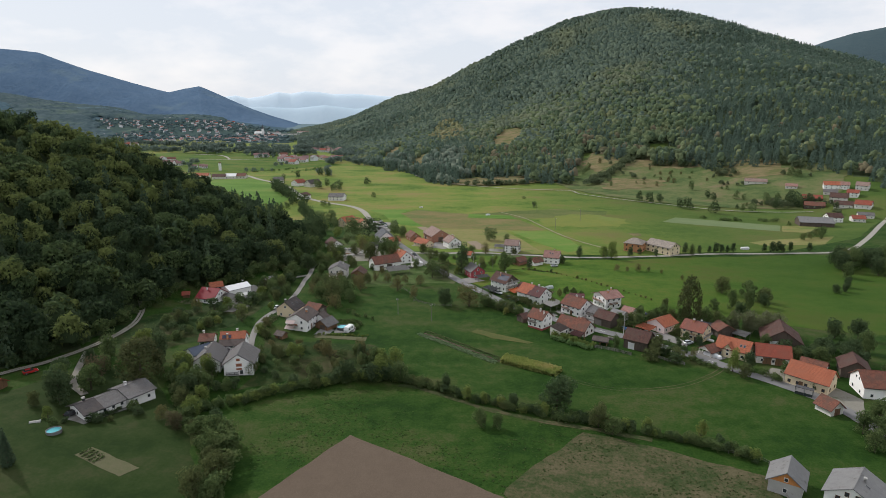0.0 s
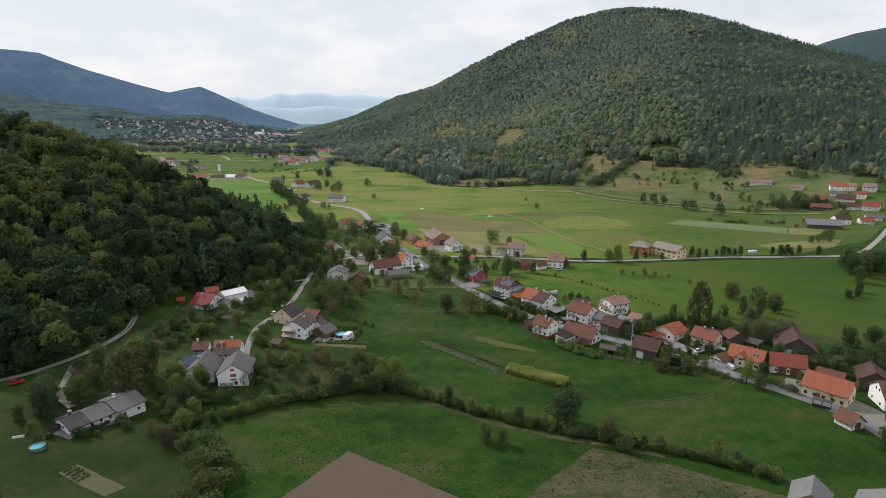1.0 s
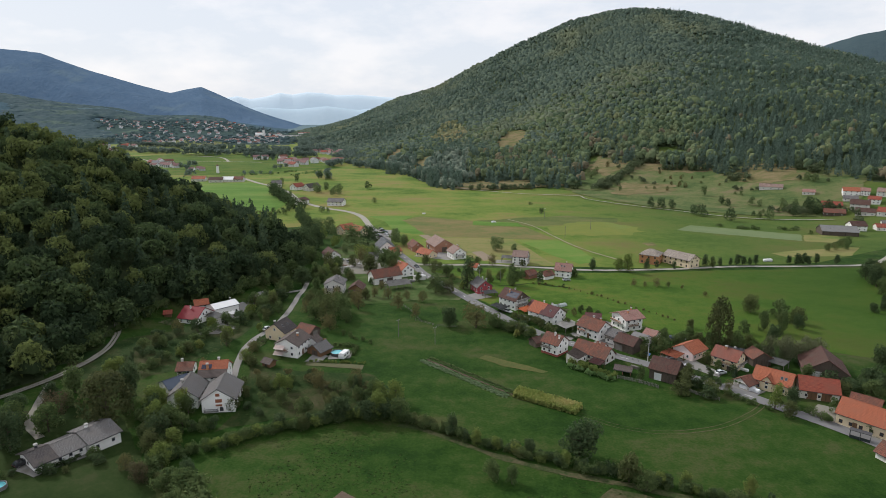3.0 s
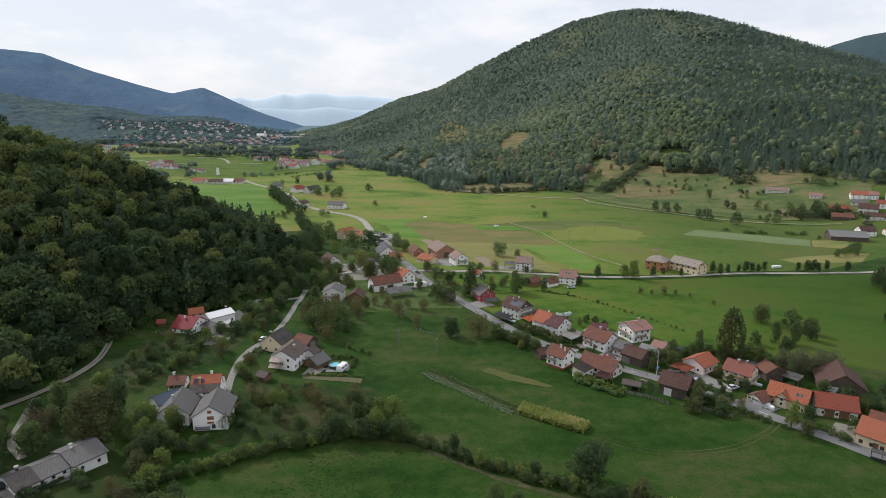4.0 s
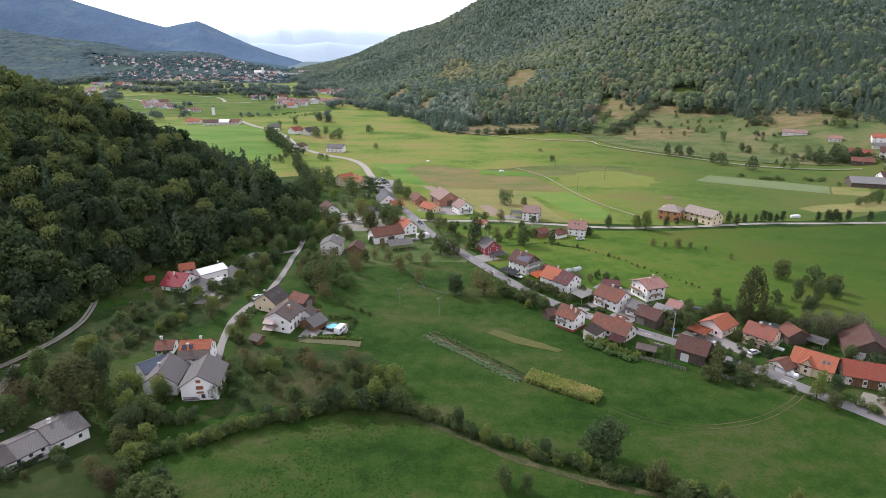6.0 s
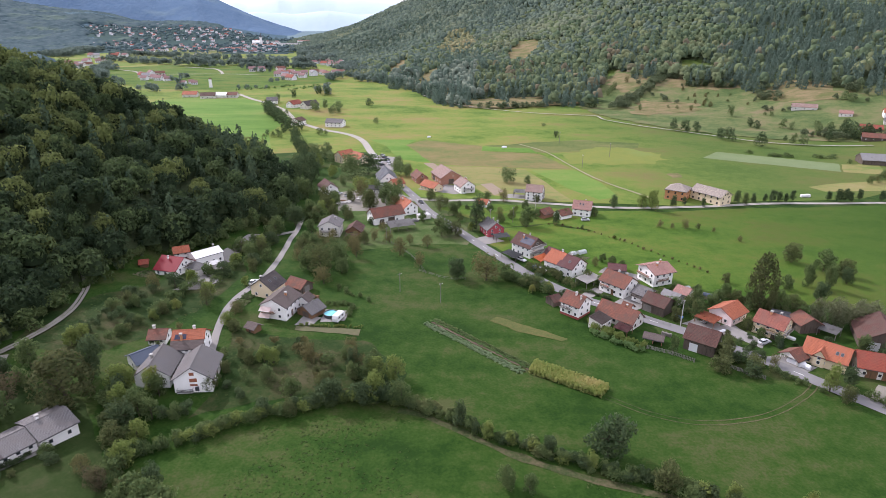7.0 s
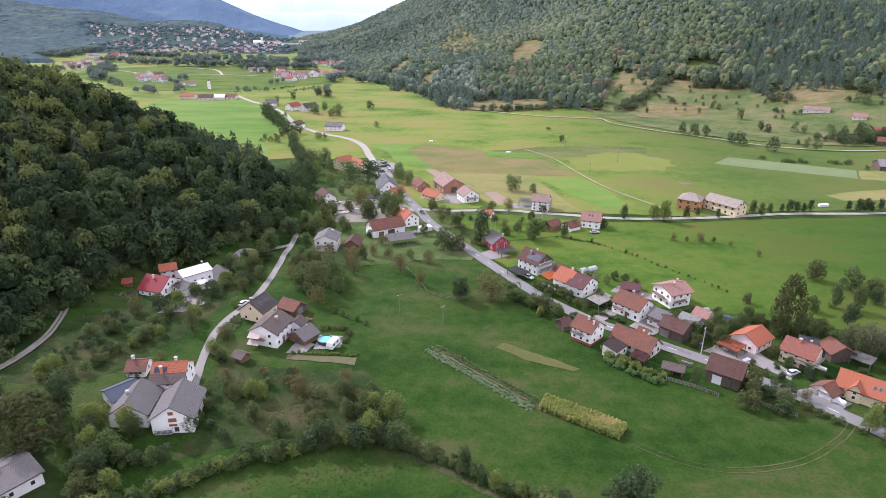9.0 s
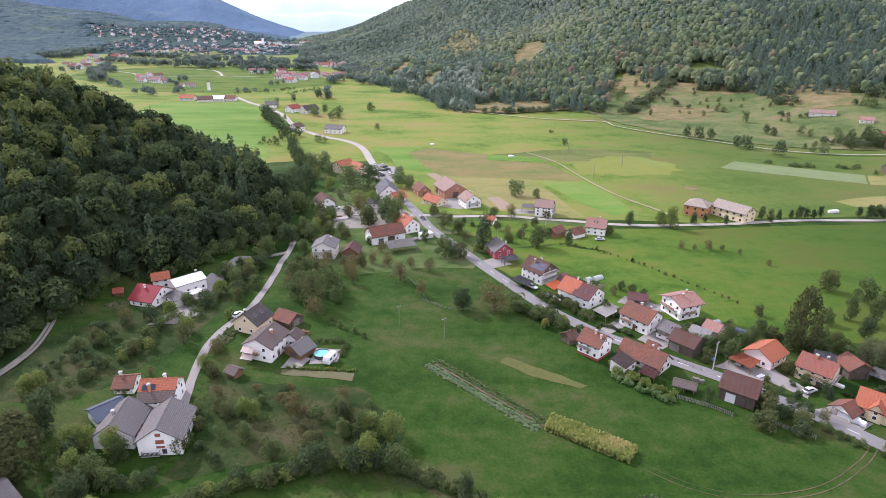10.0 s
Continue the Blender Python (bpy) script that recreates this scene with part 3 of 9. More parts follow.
def add_box(bm, lo, hi, m=None, bevel=0.0):
    r = bmesh.ops.create_cube(bm, size=1.0)
    c = [(a + b) / 2 for a, b in zip(lo, hi)]
    s = [b - a for a, b in zip(lo, hi)]
    for v in r["verts"]:
        v.co = Vector((c[0] + v.co.x * s[0], c[1] + v.co.y * s[1], c[2] + v.co.z * s[2]))
    if bevel:
        e = {e for v in r["verts"] for e in v.link_edges}
        r = bmesh.ops.bevel(bm, geom=list(e), offset=bevel, segments=1, affect="EDGES")
    if m is not None:
        bmesh.ops.transform(bm, matrix=m, verts=r["verts"])
    return r["verts"]


def box(lo, hi, bevel=0.0):
    bm = bmesh.new()
    add_box(bm, lo, hi, None, bevel)
    return bm


def add_rod(bm, a, b, r0, r1=None, sides=7):
    a, b = Vector(a), Vector(b)
    r = bmesh.ops.create_cone(bm, cap_ends=True, segments=sides, radius1=r0, radius2=r0 if r1 is None else r1, depth=(b - a).length)
    q = (b - a).to_track_quat("Z", "Y").to_matrix().to_4x4()
    bmesh.ops.transform(bm, matrix=Matrix.Translation((a + b) / 2) @ q, verts=r["verts"])
    return r["verts"]


def prism(profile, x0, x1):
    """A solid with a closed profile of (y, z) corners, run along x."""
    bm = bmesh.new()
    a = [bm.verts.new((x0, y, z)) for y, z in profile]
    b = [bm.verts.new((x1, y, z)) for y, z in profile]
    n = len(profile)
    bm.faces.new(a[::-1])
    bm.faces.new(b)
    for i in range(n):
        bm.faces.new((a[i], a[(i + 1) % n], b[(i + 1) % n], b[i]))
    bmesh.ops.recalc_face_normals(bm, faces=bm.faces)
    return bm


# ---- laying things on the land ----
def ragged(poly, step, amount, seed):
    """The outline with its sides broken up and slightly uneven."""
    out = []
    for k, (a, b) in enumerate(zip(poly, poly[1:] + poly[:1])):
        d = math.dist(a, b)
        n = max(1, int(d / step))
        nx, ny = -(b[1] - a[1]) / d, (b[0] - a[0]) / d
        for i in range(n):
            f = i / n
            x, y = a[0] + (b[0] - a[0]) * f, a[1] + (b[1] - a[1]) * f
            o = float(vnoise(x * 1.0 + seed * 13, y, step * 2.2, seed)) * amount if i else 0.0
            out.append((x + nx * o, y + ny * o))
    return out


def drape(name, poly, material, lift, step, label, category, uneven=0.5, seed=1, parent=None):
    poly = ragged(poly, max(step * 0.6, 1.5), uneven, seed)
    bm = bmesh.new()
    bm.faces.new([bm.verts.new((x, y, 0)) for x, y in poly])
    bmesh.ops.triangulate(bm, faces=bm.faces)
    xs, ys = [p[0] for p in poly], [p[1] for p in poly]
    for axis, lo, hi in ((0, min(xs), max(xs)), (1, min(ys), max(ys))):
        v = math.ceil(lo / step) * step
        while v < hi:
            co, no = [0, 0, 0], [0, 0, 0]
            co[axis], no[axis] = v, 1
            bmesh.ops.bisect_plane(bm, geom=bm.verts[:] + bm.edges[:] + bm.faces[:], plane_co=co, plane_no=no, dist=1e-4)
            v += step
    bmesh.ops.recalc_face_normals(bm, faces=bm.faces)
    z = ground([v.co.x for v in bm.verts], [v.co.y for v in bm.verts])
    for v, h in zip(bm.verts, z):
        v.co.z = h + lift
    for f in bm.faces:
        f.normal_update()
        if f.normal.z < 0:
            f.normal_flip()
        f.smooth = True
    return tagged(part(name, bm, material, parent), label, category, kind="structure")


def spline(points, step):
    """Catmull-Rom through the points, a point about every step metres."""
    p = [Vector(q) for q in points]
    p = [2 * p[0] - p[1]] + p + [2 * p[-1] - p[-2]]
    out = []
    for a, b, c, d in zip(p, p[1:], p[2:], p[3:]):
        n = max(1, int((c - b).length / step))
        for i in range(n):
            t = i / n
            out.append(0.5 * (2 * b + (c - a) * t + (2 * a - 5 * b + 4 * c - d) * t * t + (3 * b - a - 3 * c + d) * t ** 3))
    out.append(p[-2])
    return out


def ribbon(name, points, width, material, lift, label, category, step=3.0, uneven=0.0, across=4, offset=0.0):
    line = spline(points, step)
    bm = bmesh.new()
    last = None
    for i, q in enumerate(line):
        d = (line[min(i + 1, len(line) - 1)] - line[max(i - 1, 0)]).normalized()
        n = Vector((-d.y, d.x))
        row = []
        for k in range(across + 1):
            o = (k / across - 0.5) * width + offset
            if k in (0, across) and uneven:
                o += uneven * float(vnoise(q.x + k * 31, q.y, 4.0, 5))
            v = q + n * o
            row.append(bm.verts.new((v.x, v.y, gz(v.x, v.y) + lift - (0.02 if k in (0, across) else 0))))
        if last:
            for k in range(across):
                bm.faces.new((last[k + 1], last[k], row[k], row[k + 1]))
        last = row
    for f in bm.faces:
        f.normal_update()
        if f.normal.z < 0:
            f.normal_flip()
        f.smooth = True
    return tagged(part(name, bm, material), label, category, kind="structure")


def inside(x, y, poly):
    c = False
    for (ax, ay), (bx, by) in zip(poly, poly[1:] + poly[:1]):
        if (ay > y) != (by > y) and x < (bx - ax) * (y - ay) / (by - ay) + ax:
            c = not c
    return c


# ---- the ground: one sheet out to the horizon ----
def ground_sheet():
    angles = np.concatenate([np.arange(-48, 48.01, 0.5), np.arange(52, 308.1, 4.0)])
    rings = [5.0]
    while rings[-1] < 4950:
        rings.append(rings[-1] * 1.021 + 0.4)
    a, r = np.radians(angles), np.array(rings)
    x, y = np.outer(r, np.sin(a)), 40 + np.outer(r, np.cos(a))
    z = ground(x, y)
    far = ease(3000, 4900, np.hypot(x, y))
    z = z * (1 - far) - 6 * far
    n, k = x.shape
    co = np.stack([x, y, z], -1).reshape(-1, 3)
    i, j = np.meshgrid(np.arange(n - 1), np.arange(k), indexing="ij")
    j2 = (j + 1) % k
    f = np.stack([i * k + j, i * k + j2, (i + 1) * k + j2, (i + 1) * k + j], -1).reshape(-1, 4)[:, ::-1]
    verts = [tuple(c) for c in co] + [(0.0, 40.0, gz(0, 40))]
    faces = [tuple(q) for q in f.tolist()] + [(len(verts) - 1, (q + 1) % k, q) for q in range(k)]
    me = bpy.data.meshes.new("ground")
    me.from_pydata(verts, [], faces)
    for m in (GRASS_SHADE, FOREST_FLOOR, GRASS_SUN, HAZE_PLAIN, TOWN_MEADOW, HAZE_NEAR):
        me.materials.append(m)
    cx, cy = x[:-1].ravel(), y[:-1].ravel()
    # shade-coloured grass near, sun-coloured grass beyond y 480
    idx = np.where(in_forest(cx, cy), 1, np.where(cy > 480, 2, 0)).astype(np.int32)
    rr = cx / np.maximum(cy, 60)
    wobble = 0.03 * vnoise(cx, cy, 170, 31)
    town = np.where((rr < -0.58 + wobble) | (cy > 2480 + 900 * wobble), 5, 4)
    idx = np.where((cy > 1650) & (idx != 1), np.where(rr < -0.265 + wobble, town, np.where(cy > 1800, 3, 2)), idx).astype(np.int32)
    idx = np.concatenate([idx, np.zeros(k, np.int32)])
    me.polygons.foreach_set("material_index", idx)
    me.polygons.foreach_set("use_smooth", np.ones(len(faces), bool))
    me.update()
    tagged(new("ground", me), "green valley floor of meadows rising into wooded slopes", "ground", kind="structure")


# the lower edge of the mountain's woods: bearing and distance
EDGE_R = [-0.253, -0.216, -0.169, -0.085, -0.028, 0.039, 0.134, 0.2, 0.241, 0.32, 0.425, 0.48, 0.576, 0.613, 0.669, 0.738]
EDGE_Y = [1941, 1455, 1072, 920, 760, 715, 730, 748, 850, 835, 765, 742, 672, 679, 638, 560]


# the lower edge of the near hill's wood, by y
WOOD_Y = [120.0, 150.0, 178.0, 185.7, 195.2, 207.7, 221.0, 238, 250, 262, 270, 277, 284, 296, 319.0, 339.0, 366.0, 380.0, 400.0, 420.0]
WOOD_X = [-202.0, -168.0, -147.0, -138.0, -131.0, -129.8, -130.5, -128, -126.5, -123, -117, -109, -101.5, -96, -91.0, -88.0, -93.0, -100.0, -112.0, -126.0]


def hill_wood(x, y):
    """The near hill's wood, down to the forest track."""
    edge = x < np.interp(y, WOOD_Y, WOOD_X) + 1.0 + 1.2 * vnoise(x, y, 14, 12)
    back = (hill_form(x, y) > 0.3 + 1.2 * vnoise(x, y, 18, 12)) | (y < 366)
    return edge & back & (y > 118)


def in_forest(x, y):
    x, y = np.asarray(x, float), np.asarray(y, float)
    r = x / np.maximum(y, 60)
    m = (y < np.interp(r, BEAR, CREST) + 300) & (y > np.interp(r, EDGE_R, EDGE_Y) + vnoise(x, y, 85, 6) * 42 + vnoise(x, y, 30, 9) * 26) & (r > -0.27) & (r < 1.3)
    clearing = ((x - 112 - 0.25 * (y - 1118)) / 24) ** 2 + ((y - 1118) / 85) ** 2 < 1 + 0.4 * vnoise(x, y, 25, 2)
    for cx, cy, rx, ry in ((34, 742, 24, 50), (76, 752, 22, 50), (-100, 1120, 15, 110), (-40, 965, 12, 60), (205, 830, 16, 60), (300, 850, 22, 40)):
        clearing |= ((x - cx - 0.1 * (y - cy)) / rx) ** 2 + ((y - cy) / ry) ** 2 < 1 + 0.6 * vnoise(x, y, 14, 5)
    h = hill_wood(x, y) & (y < 700)
    return (m & ~clearing) | h


ground_sheet()


def ridge(name, table, y, material, label, depth=700.0, base=-25.0, rough=10.0, seed=1):
    """A far range: a broad wooded back with its skyline given by bearing and slope of sight."""
    r = np.array([t[0] for t in table])
    s = np.array([t[1] for t in table])
    rr = np.linspace(r[0], r[-1], 300)
    top = np.interp(rr, r, s) * y + 90
    verts, faces = [], []
    rows = [(i / 22, math.sin(i / 22 * math.pi / 2) ** 1.15) for i in range(23)] + [(1.4, 0.6)]
    for u, h in rows:
        yy = y - depth * (1 - u)
        x = rr * yy
        z = base + (top - base) * h + (vnoise(x, x * 0 + yy, 300, seed) * 1.6 + vnoise(x, x * 0 + yy, 120, seed + 1) * 0.8 + vnoise(x, x * 0 + yy, 35, seed + 2) * 0.3) * rough * (1.0 - 0.8 * u if u < 1 else 0.2) * (h > 0)
        verts += [(float(a), yy, float(b)) for a, b in zip(x, z)]
    k = len(rr)
    for i in range(len(rows) - 1):
        for j in range(k - 1):
            faces.append((i * k + j, i * k + j + 1, (i + 1) * k + j + 1, (i + 1) * k + j))
    me = mesh_of(name, verts, faces, material)
    for p in me.polygons:
        p.use_smooth = True
    return tagged(new(name, me), label, "mountain", kind="structure")


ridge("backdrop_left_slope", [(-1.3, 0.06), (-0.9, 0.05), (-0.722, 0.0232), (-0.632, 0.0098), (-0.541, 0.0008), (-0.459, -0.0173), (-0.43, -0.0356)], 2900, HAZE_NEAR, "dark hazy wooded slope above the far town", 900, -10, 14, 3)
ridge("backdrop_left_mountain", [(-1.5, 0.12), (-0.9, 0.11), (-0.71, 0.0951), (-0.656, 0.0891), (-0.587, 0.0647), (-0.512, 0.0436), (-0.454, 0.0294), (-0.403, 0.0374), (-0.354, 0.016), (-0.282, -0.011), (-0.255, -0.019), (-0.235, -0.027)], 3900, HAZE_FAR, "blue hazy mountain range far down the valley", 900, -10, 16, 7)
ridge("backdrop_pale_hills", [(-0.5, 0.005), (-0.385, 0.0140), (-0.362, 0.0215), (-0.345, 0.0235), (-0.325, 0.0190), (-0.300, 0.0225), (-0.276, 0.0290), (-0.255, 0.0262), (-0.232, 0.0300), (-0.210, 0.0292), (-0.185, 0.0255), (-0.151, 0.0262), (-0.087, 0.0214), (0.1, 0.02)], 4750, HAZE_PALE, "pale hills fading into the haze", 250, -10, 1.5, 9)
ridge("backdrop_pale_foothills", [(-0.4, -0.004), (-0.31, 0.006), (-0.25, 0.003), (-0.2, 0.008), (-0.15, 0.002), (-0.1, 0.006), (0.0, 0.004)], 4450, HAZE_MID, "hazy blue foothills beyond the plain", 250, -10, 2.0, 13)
ridge("backdrop_right_mountain", [(0.50, 0.06), (0.559, 0.0891), (0.602, 0.1037), (0.645, 0.1157), (0.705, 0.1259), (0.9, 0.13), (1.4, 0.1)], 3000, HAZE_RIGHT, "hazy dim wooded mountain behind the near one", 900, -10, 16, 11)

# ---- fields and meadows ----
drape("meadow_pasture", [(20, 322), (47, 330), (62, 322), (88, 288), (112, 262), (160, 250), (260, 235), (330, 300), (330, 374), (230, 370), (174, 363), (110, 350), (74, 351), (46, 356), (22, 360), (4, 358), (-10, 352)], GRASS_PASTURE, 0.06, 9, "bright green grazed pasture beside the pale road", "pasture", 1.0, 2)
drape("village_green", [(-65.4, 297.3), (-39.7, 290.1), (0, 300), (12, 306), (-8, 340), (20, 345), (60, 325), (70, 345), (60, 362), (-10, 366), (-20, 400), (-44, 440), (-70, 440), (-80, 400), (-66, 350)], GRASS_GARDEN, 0.05, 6, "uneven green lawns between the village houses", "lawn", 5.0, 51)
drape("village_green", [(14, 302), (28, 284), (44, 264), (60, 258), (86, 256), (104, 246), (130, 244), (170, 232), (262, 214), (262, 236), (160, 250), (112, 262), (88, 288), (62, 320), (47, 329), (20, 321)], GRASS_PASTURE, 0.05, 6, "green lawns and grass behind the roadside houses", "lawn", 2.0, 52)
drape("meadow_far", [(-28, 372), (6, 370), (60, 366), (120, 360), (174, 375), (227, 382), (300, 425), (372, 500), (340, 640), (230, 720), (150, 742), (100, 722), (28, 706), (-20, 748), (-76, 905), (-150, 985), (-180, 930), (-240, 800), (-180, 700), (-146, 620), (-112, 572), (-70, 520), (-58, 470), (-40, 425)], GRASS_SUN, 0.08, 14, "broad mown meadow coloured as sunlit", "meadow", 1.5, 3)
drape("meadow_left", [(-280, 815), (-215, 735), (-185, 690), (-158, 632), (-160, 560), (-140, 500), (-128, 440), (-180, 470), (-260, 530), (-330, 640), (-350, 760)], GRASS_BRIGHT, 0.09, 14, "smooth bright green hay field behind the wooded hill", "meadow", 1.5, 4)
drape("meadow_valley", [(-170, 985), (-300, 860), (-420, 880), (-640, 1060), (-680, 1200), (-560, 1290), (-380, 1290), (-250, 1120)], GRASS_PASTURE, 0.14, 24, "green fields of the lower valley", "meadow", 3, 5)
drape("meadow_town", [(-786, 1522), (-930, 1860), (-812, 1900), (-700, 1830), (-625, 1756), (-640, 1610), (-611, 1460)], GRASS_OLIVE, 0.6, 60, "green meadow below the far town", "meadow", 6, 5)
ribbon("path", [(-622, 1532), (-660, 1620), (-681, 1703), (-680, 1800)], 6, PALE_ROAD, 0.9, "far pale road up to the town", "path", 20, 0.3)
drape("field_stubble", [(-39, 513), (-24, 533), (20, 513), (19, 494), (60, 485), (77, 442), (61, 440), (-13, 451), (-17, 456), (-26, 482)], STUBBLE, 0.12, 8, "brown stubble field", "field", 1.0, 6)
drape("field_hay", [(-13, 449), (46, 439.5), (64, 368), (50, 368), (29, 374), (18, 378), (10, 396), (-3, 440)], HAY, 0.12, 8, "tan dried hay meadow", "field", 0.8, 7)
drape("field_green_patch", [(49, 438), (78, 437), (88, 407), (91, 377), (79, 371), (67, 391)], GRASS_BRIGHT, 0.12, 8, "bright green sown patch", "field", 0.5, 8)
drape("field_yellow", [(73, 463), (84, 488), (104, 506), (124, 512), (147, 494), (151, 473), (138, 461), (118, 455), (91, 452)], YELLOW, 0.14, 6, "yellow-green patch of meadow", "field", 6, 9)
drape("field_bare_spot", [(135, 430), (143, 433), (142, 421), (135, 420)], SLOPE_GRASS, 0.16, 4, "small worn spot in the meadow", "field", 2, 46)
drape("field_pale", [(179, 484), (198, 506), (268, 470), (256, 447)], PALE, 0.14, 8, "pale grey-green strip of cover crop", "field", 0.6, 10)
drape("field_brown_strip", [(213, 408), (235, 417), (262, 424), (286, 430), (262, 402), (241, 400), (217, 397)], HAY, 0.14, 8, "tan strip of bare field", "field", 0.8, 11)
drape("field_sown_strip", [(21, 511.5), (56, 503.5), (60, 488), (19.5, 495.5)], GRASS_BRIGHT, 0.16, 8, "dark green sown strip", "field", 0.4, 41)
drape("field_bare_strip", [(-22, 454), (-15.5, 455), (-9, 441), (-13, 433)], SOIL_PINK, 0.16, 6, "bare pinkish soil strip", "field", 0.3, 42)
drape("field_bare_strip", [(15, 401), (22, 403), (28, 386), (22, 377)], SOIL_PINK, 0.16, 6, "bare pinkish soil strip", "field", 0.3, 43)
drape("field_young", [(-70, 533), (-31, 534), (-39, 512), (-26, 481), (-16, 457), (-24, 457), (-39, 465), (-55, 512)], GRASS_BRIGHT, 0.11, 8, "bright green sown field beside the road", "field", 0.8, 44)
drape("field_tan_end", [(269, 469), (296, 470), (280, 440), (257, 446)], HAY, 0.16, 8, "tan end of a field strip", "field", 0.6, 45)
drape("field_ploughed", [(-25, 150), (15, 123), (27, 113), (20, 88), (-60, 92), (-45, 118)], SOIL, 0.12, 4, "brown bare ploughed field", "field", 0.4, 12)
drape("field_dry_pasture", [(40, 152), (56, 145.5), (82, 131), (76, 105), (60, 90), (28, 90), (28, 113), (15, 124), (24, 136)], GRASS_DRY, 0.09, 4, "worn brownish cattle pasture", "pasture", 0.8, 13)
drape("field_strip", [(11.7, 229.3), (14, 232.3), (24, 226), (35.4, 218), (33, 216.5), (20.6, 222)], STRIP, 0.10, 3, "narrow dried strip in the meadow", "field", 0.4, 14)
drape("garden_bed_long", [(-49.9, 218.2), (-49.9, 220.7), (-29.7, 221.0), (-29.7, 217.0)], GARDEN_SOIL, 0.12, 2, "bare beige vegetable bed", "garden bed", 0.3, 15)
drape("garden_bed_lawn", [(-93, 136), (-91, 140), (-75, 133), (-78, 129)], GARDEN_SOIL, 0.12, 2, "dug garden bed in the lawn", "garden bed", 0.2, 16)
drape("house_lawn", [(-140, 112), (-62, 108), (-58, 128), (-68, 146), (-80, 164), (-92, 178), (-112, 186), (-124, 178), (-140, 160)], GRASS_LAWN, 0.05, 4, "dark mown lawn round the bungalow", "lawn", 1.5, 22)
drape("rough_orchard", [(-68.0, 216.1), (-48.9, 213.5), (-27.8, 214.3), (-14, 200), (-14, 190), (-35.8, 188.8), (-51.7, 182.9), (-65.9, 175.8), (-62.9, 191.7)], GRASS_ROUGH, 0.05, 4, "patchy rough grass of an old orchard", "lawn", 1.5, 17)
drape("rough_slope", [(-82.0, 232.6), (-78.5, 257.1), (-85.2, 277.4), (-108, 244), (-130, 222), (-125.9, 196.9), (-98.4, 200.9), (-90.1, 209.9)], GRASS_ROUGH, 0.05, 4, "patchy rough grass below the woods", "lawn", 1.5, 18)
drape("hill_pasture", [(180, 845), (152, 799), (137, 723), (153, 654), (222, 582), (262, 560), (330, 548), (372, 560), (430, 640), (419, 686), (405, 714), (345, 812), (258, 856), (221, 900)], HILL_GREEN, 0.5, 8, "dry tan hillside pasture below the woods", "pasture", 4, 19)
for k, poly in enumerate([
        [(194, 849), (214, 885), (237, 835), (229, 807), (195, 779), (189, 806)],
        [(180, 681), (203, 738), (228, 726), (261, 713), (252, 684), (208, 678), (193, 662)],
        [(246, 786), (275, 824), (301, 851), (338, 827), (320, 750), (290, 757), (268, 770)],
        [(321, 690), (346, 736), (364, 743), (391, 716), (384, 678), (370, 657), (340, 666)]]):
    drape("dry_pasture", poly, SLOPE_GRASS, 0.75, 6, "dry tan slope of grazed grass between the bushes", "pasture", 5, 90 + k)
drape("forest_clearing", [(66, 1040), (80, 1100), (100, 1200), (146, 1200), (148, 1130), (120, 1040)], SLOPE_GRASS, 1.0, 15, "tan clearing in the mountain woods", "clearing", 4, 20)
drape("field_edge_strip", [(-30, 985), (-12, 790), (14, 742), (60, 722), (100, 733), (150, 752), (100, 760), (30, 748), (5, 800)], SLOPE_GRASS, 1.0, 14, "dry grass along the foot of the woods", "pasture", 4, 21)

drape("foot_meadow", [(-131, 1232), (-118, 1265), (-85, 1172), (-77, 1052), (-97, 1039), (-112, 1120)], SLOPE_GRASS, 1.2, 14, "tan grass clearing at the foot of the woods", "pasture", 4, 55)
drape("foot_meadow", [(6, 722), (14, 780), (46, 800), (70, 806), (104, 800), (104, 740), (74, 722), (44, 712)], SLOPE_GRASS, 0.8, 9, "tan grass hollow at the foot of the woods", "pasture", 4, 56)
drape("foot_meadow", [(-54, 930), (-52, 1010), (-34, 1040), (-26, 1000), (-32, 930)], SLOPE_GRASS, 0.8, 9, "tan strip of grass running up into the woods", "pasture", 4, 57)
drape("field_band", [(22, 514), (60, 527), (100, 540), (146, 530), (140, 512), (79, 492), (64, 488)], GRASS_OLIVE, 0.11, 8, "darker green band of meadow", "field", 3.0, 56)

# ---- roads ----
ROAD = [(-276, 824), (-241, 773), (-215, 742), (-182, 691), (-163, 648), (-149, 617), (-133, 596), (-114, 575), (-99, 563), (-85, 548), (-73, 524), (-63, 489), (-52, 454), (-41, 420), (-31, 394), (-21, 368), (-14, 347), (-3, 326), (9, 303), (20, 283), (29, 267), (37, 256), (46, 246), (56, 238), (64, 231), (73, 224), (80, 218), (88, 210), (94, 204), (100, 197), (105, 191), (111, 184), (117, 176), (121, 168), (123, 158), (124, 140), (122, 100), (118, 60)]
ribbon("road", ROAD[:13], 5.2, PALE_ROAD, 0.30, "pale sunlit country road through the meadow", "road", 5, 0.1)
ribbon("road", ROAD[12:], 5.0, ASPHALT, 0.20, "grey two-lane asphalt village road", "road", 3, 0.08, 6)
WHITE_ROAD = [(-19, 367), (-6, 365), (6, 366), (26, 367), (40, 364), (58, 361), (74, 357.5), (91, 356), (110, 357), (134, 360), (174, 370), (222, 374), (261, 381), (300, 417), (370, 494), (420, 540)]
ribbon("road", WHITE_ROAD, 3.4, PALE_ROAD, 0.24, "pale narrow road across the meadow", "road", 4, 0.1)
